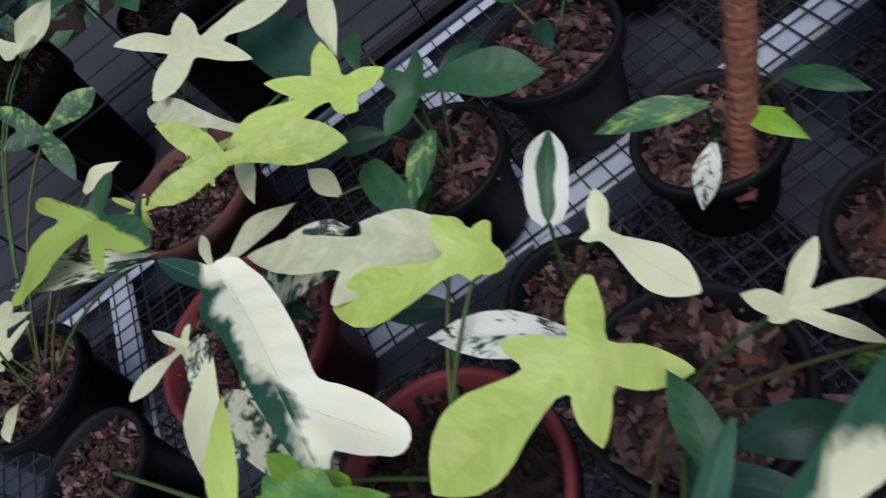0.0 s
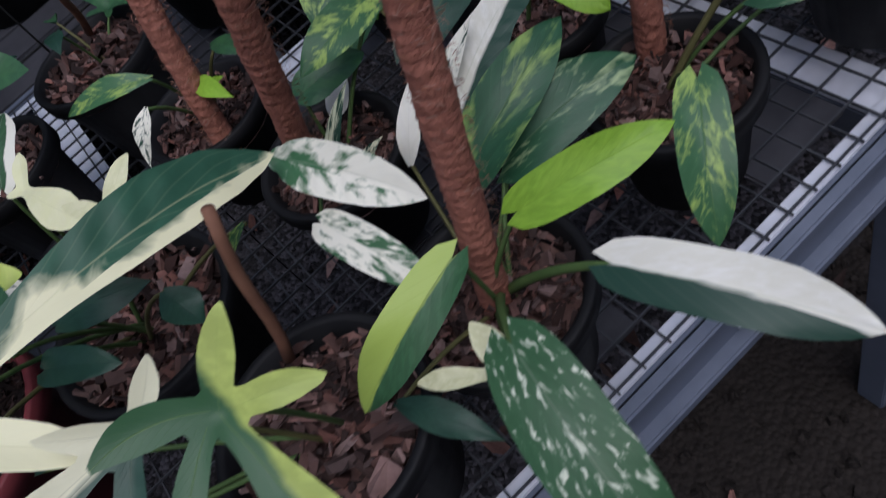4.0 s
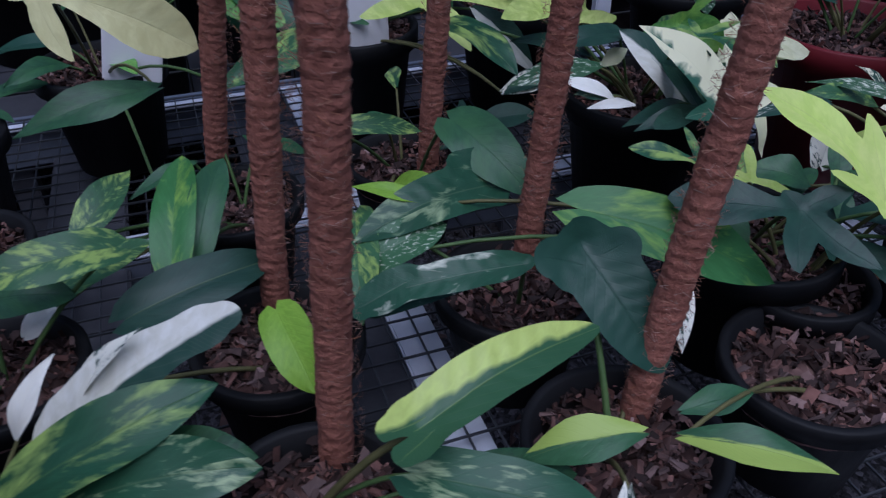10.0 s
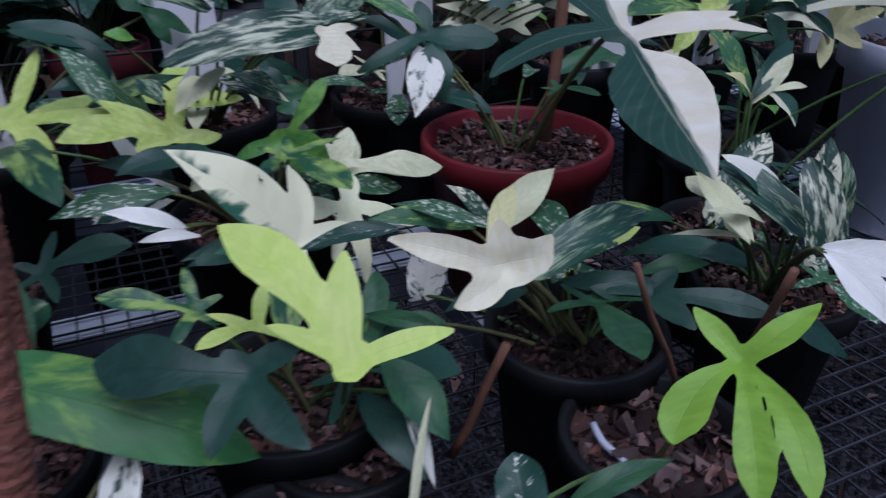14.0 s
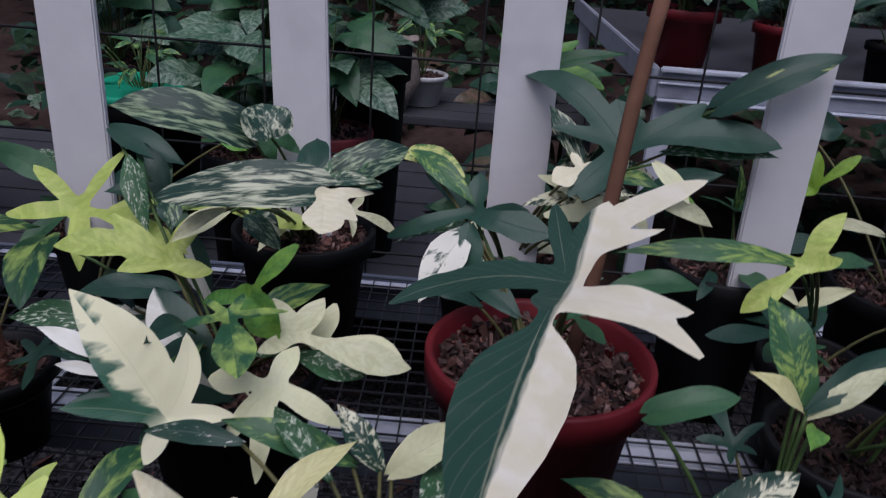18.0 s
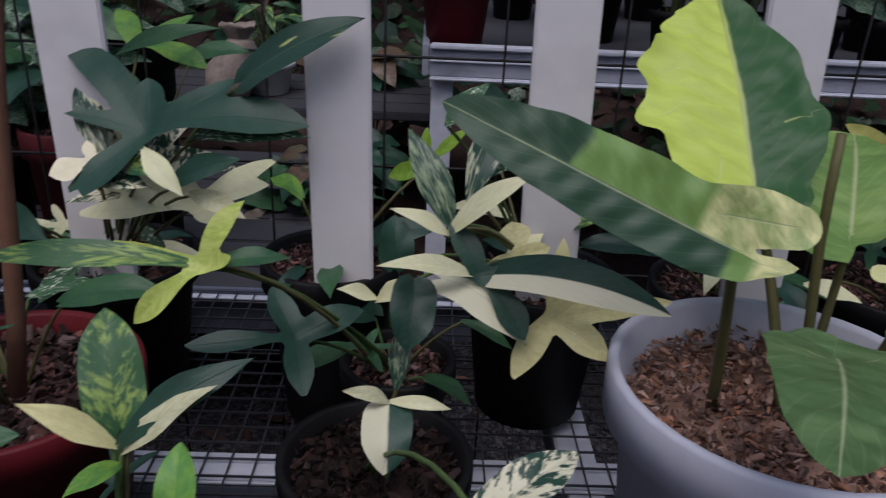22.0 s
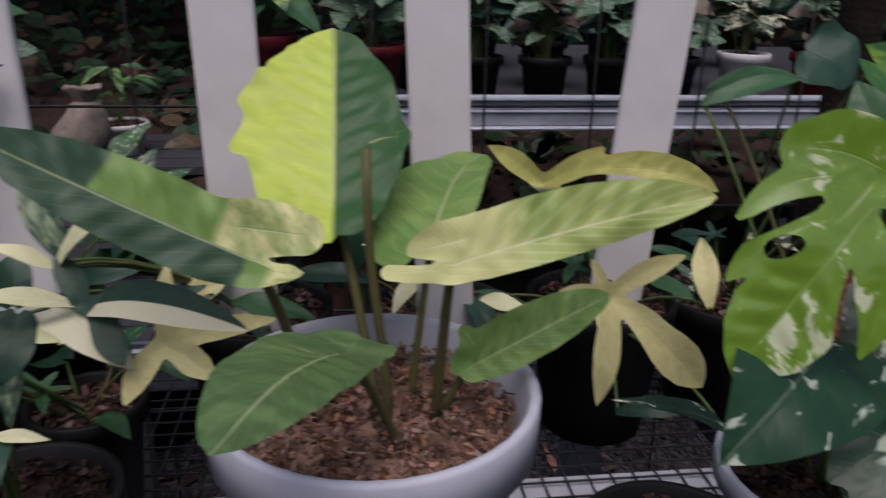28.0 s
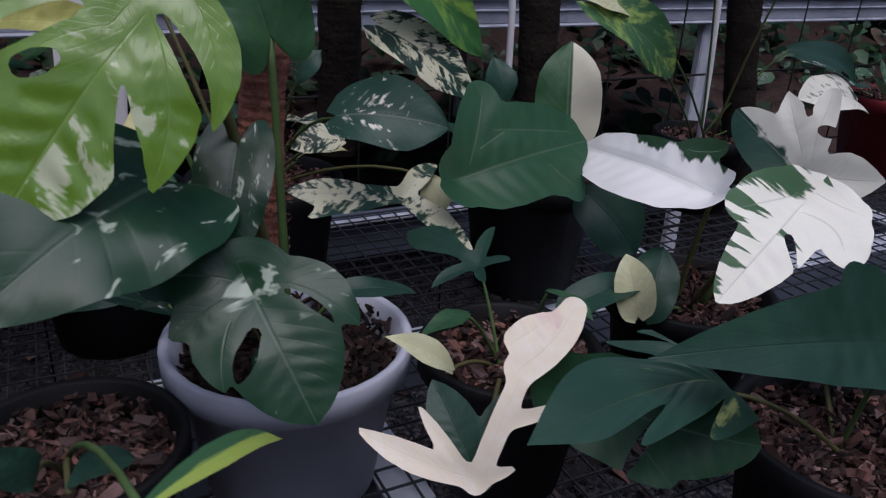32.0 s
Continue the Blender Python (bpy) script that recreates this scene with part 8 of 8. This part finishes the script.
# dark planting beyond: one mass of leaves, nobody could count
rg = random.Random(11)
bm = bmesh.new()
mkl = bm.loops.layers.uv.new("mark")
uvl = bm.loops.layers.uv.new("leaf")
for _ in range(8200):
    x, y = rg.uniform(-4.5, 7.5), 2.5 + 3.2 * rg.random() ** 1.2
    clump = noise.noise(Vector((x * .8, y * 1.1, 2)))
    if clump < -.16 or (.3 < x < 1.3 and y < 3.1) or (x > 1.25 and y < 3.2 and rg.random() < .6):
        continue
    z = .30 * (y - 2.42) + rg.uniform(.02, .34) * rg.uniform(.3, 1.2) * (1 + 1.4 * max(0, clump))
    s = rg.uniform(.04, .15)
    a = rg.uniform(0, 6.28)
    way = Vector((math.cos(a), math.sin(a), rg.uniform(-.8, .3))).normalized()
    up = Vector((rg.gauss(0, .5), -.7, 1)).normalized()
    right = way.cross(up).normalized()
    c = Vector((x, y, z))
    side = s * rg.uniform(.2, .42)
    lift = right.cross(way) * s * .08
    tip = bm.verts.new(c + way * s - lift * 2)
    foot_, mid_ = bm.verts.new(c), bm.verts.new(c + way * s * .45 - lift)
    rim_a = [bm.verts.new(c + way * s * .12 + right * side * .75), bm.verts.new(c + way * s * .5 + right * side)]
    rim_b = [bm.verts.new(c + way * s * .12 - right * side * .75), bm.verts.new(c + way * s * .5 - right * side)]
    kind_ = rg.choice((0, 0, 0, 0, 1, 2, 3)) if clump > .1 else rg.choice((0, 0, 0, 1, 4))
    for ring, uvs in (((foot_, mid_, rim_a[1], rim_a[0]), ((0, .5), (.45, .5), (.5, 1), (.12, .9))), ((mid_, tip, rim_a[1]), ((.45, .5), (1, .5), (.5, 1))),
                      ((mid_, foot_, rim_b[0], rim_b[1]), ((.45, .5), (0, .5), (.12, .1), (.5, 0))), ((tip, mid_, rim_b[1]), ((1, .5), (.45, .5), (.5, 0)))):
        fc = bm.faces.new(ring)
        fc.smooth, fc.material_index = True, kind_
        for loop, uv in zip(fc.loops, uvs):
            loop[uvl].uv = uv
            loop[mkl].uv = uv
shrubs = part("far_shrubs", bm, LM["shrub"], None)
for look_ in ("dark", "veined", "green", "pinkish"):
    shrubs.data.materials.append(LM[look_])
tagged(shrubs, "dense dark green shrubs beyond the benches", "shrubs", kind="stuff")
# added dark wall: closes the back and holds off low light
wall = part("wall_back", box_bm((-8, 6.4, 0), (11, 6.5, 3.4)), surface("dark_enclosure", (.012, .016, .013), (.03, .04, .032), 30, .95), None)
tagged(wall, "added dark green wall closing the back", "wall", kind="structure")
# unseen walls added on the other sides, so light comes mainly from above
for name, lo, hi in (("wall_front", (-8, -6.1, 0), (11, -6, 3.0)), ("wall_left", (-8.1, -6, 0), (-8, 6.4, 3.0)), ("wall_right", (11, -6, 0), (11.1, 6.4, 3.0))):
    tagged(part(name, box_bm(lo, hi), wall.data.materials[0], None), "added unseen dark wall that blocks side light", "wall", kind="structure")
# unseen roof slab, added only to keep sky light off the background
roof = part("shade_roof", box_bm((-8, 3.2, 3.0), (11, 6.4, 3.05)), wall.data.materials[0], None)
tagged(roof, "unseen dark roof added to darken the far planting", "roof", kind="structure")
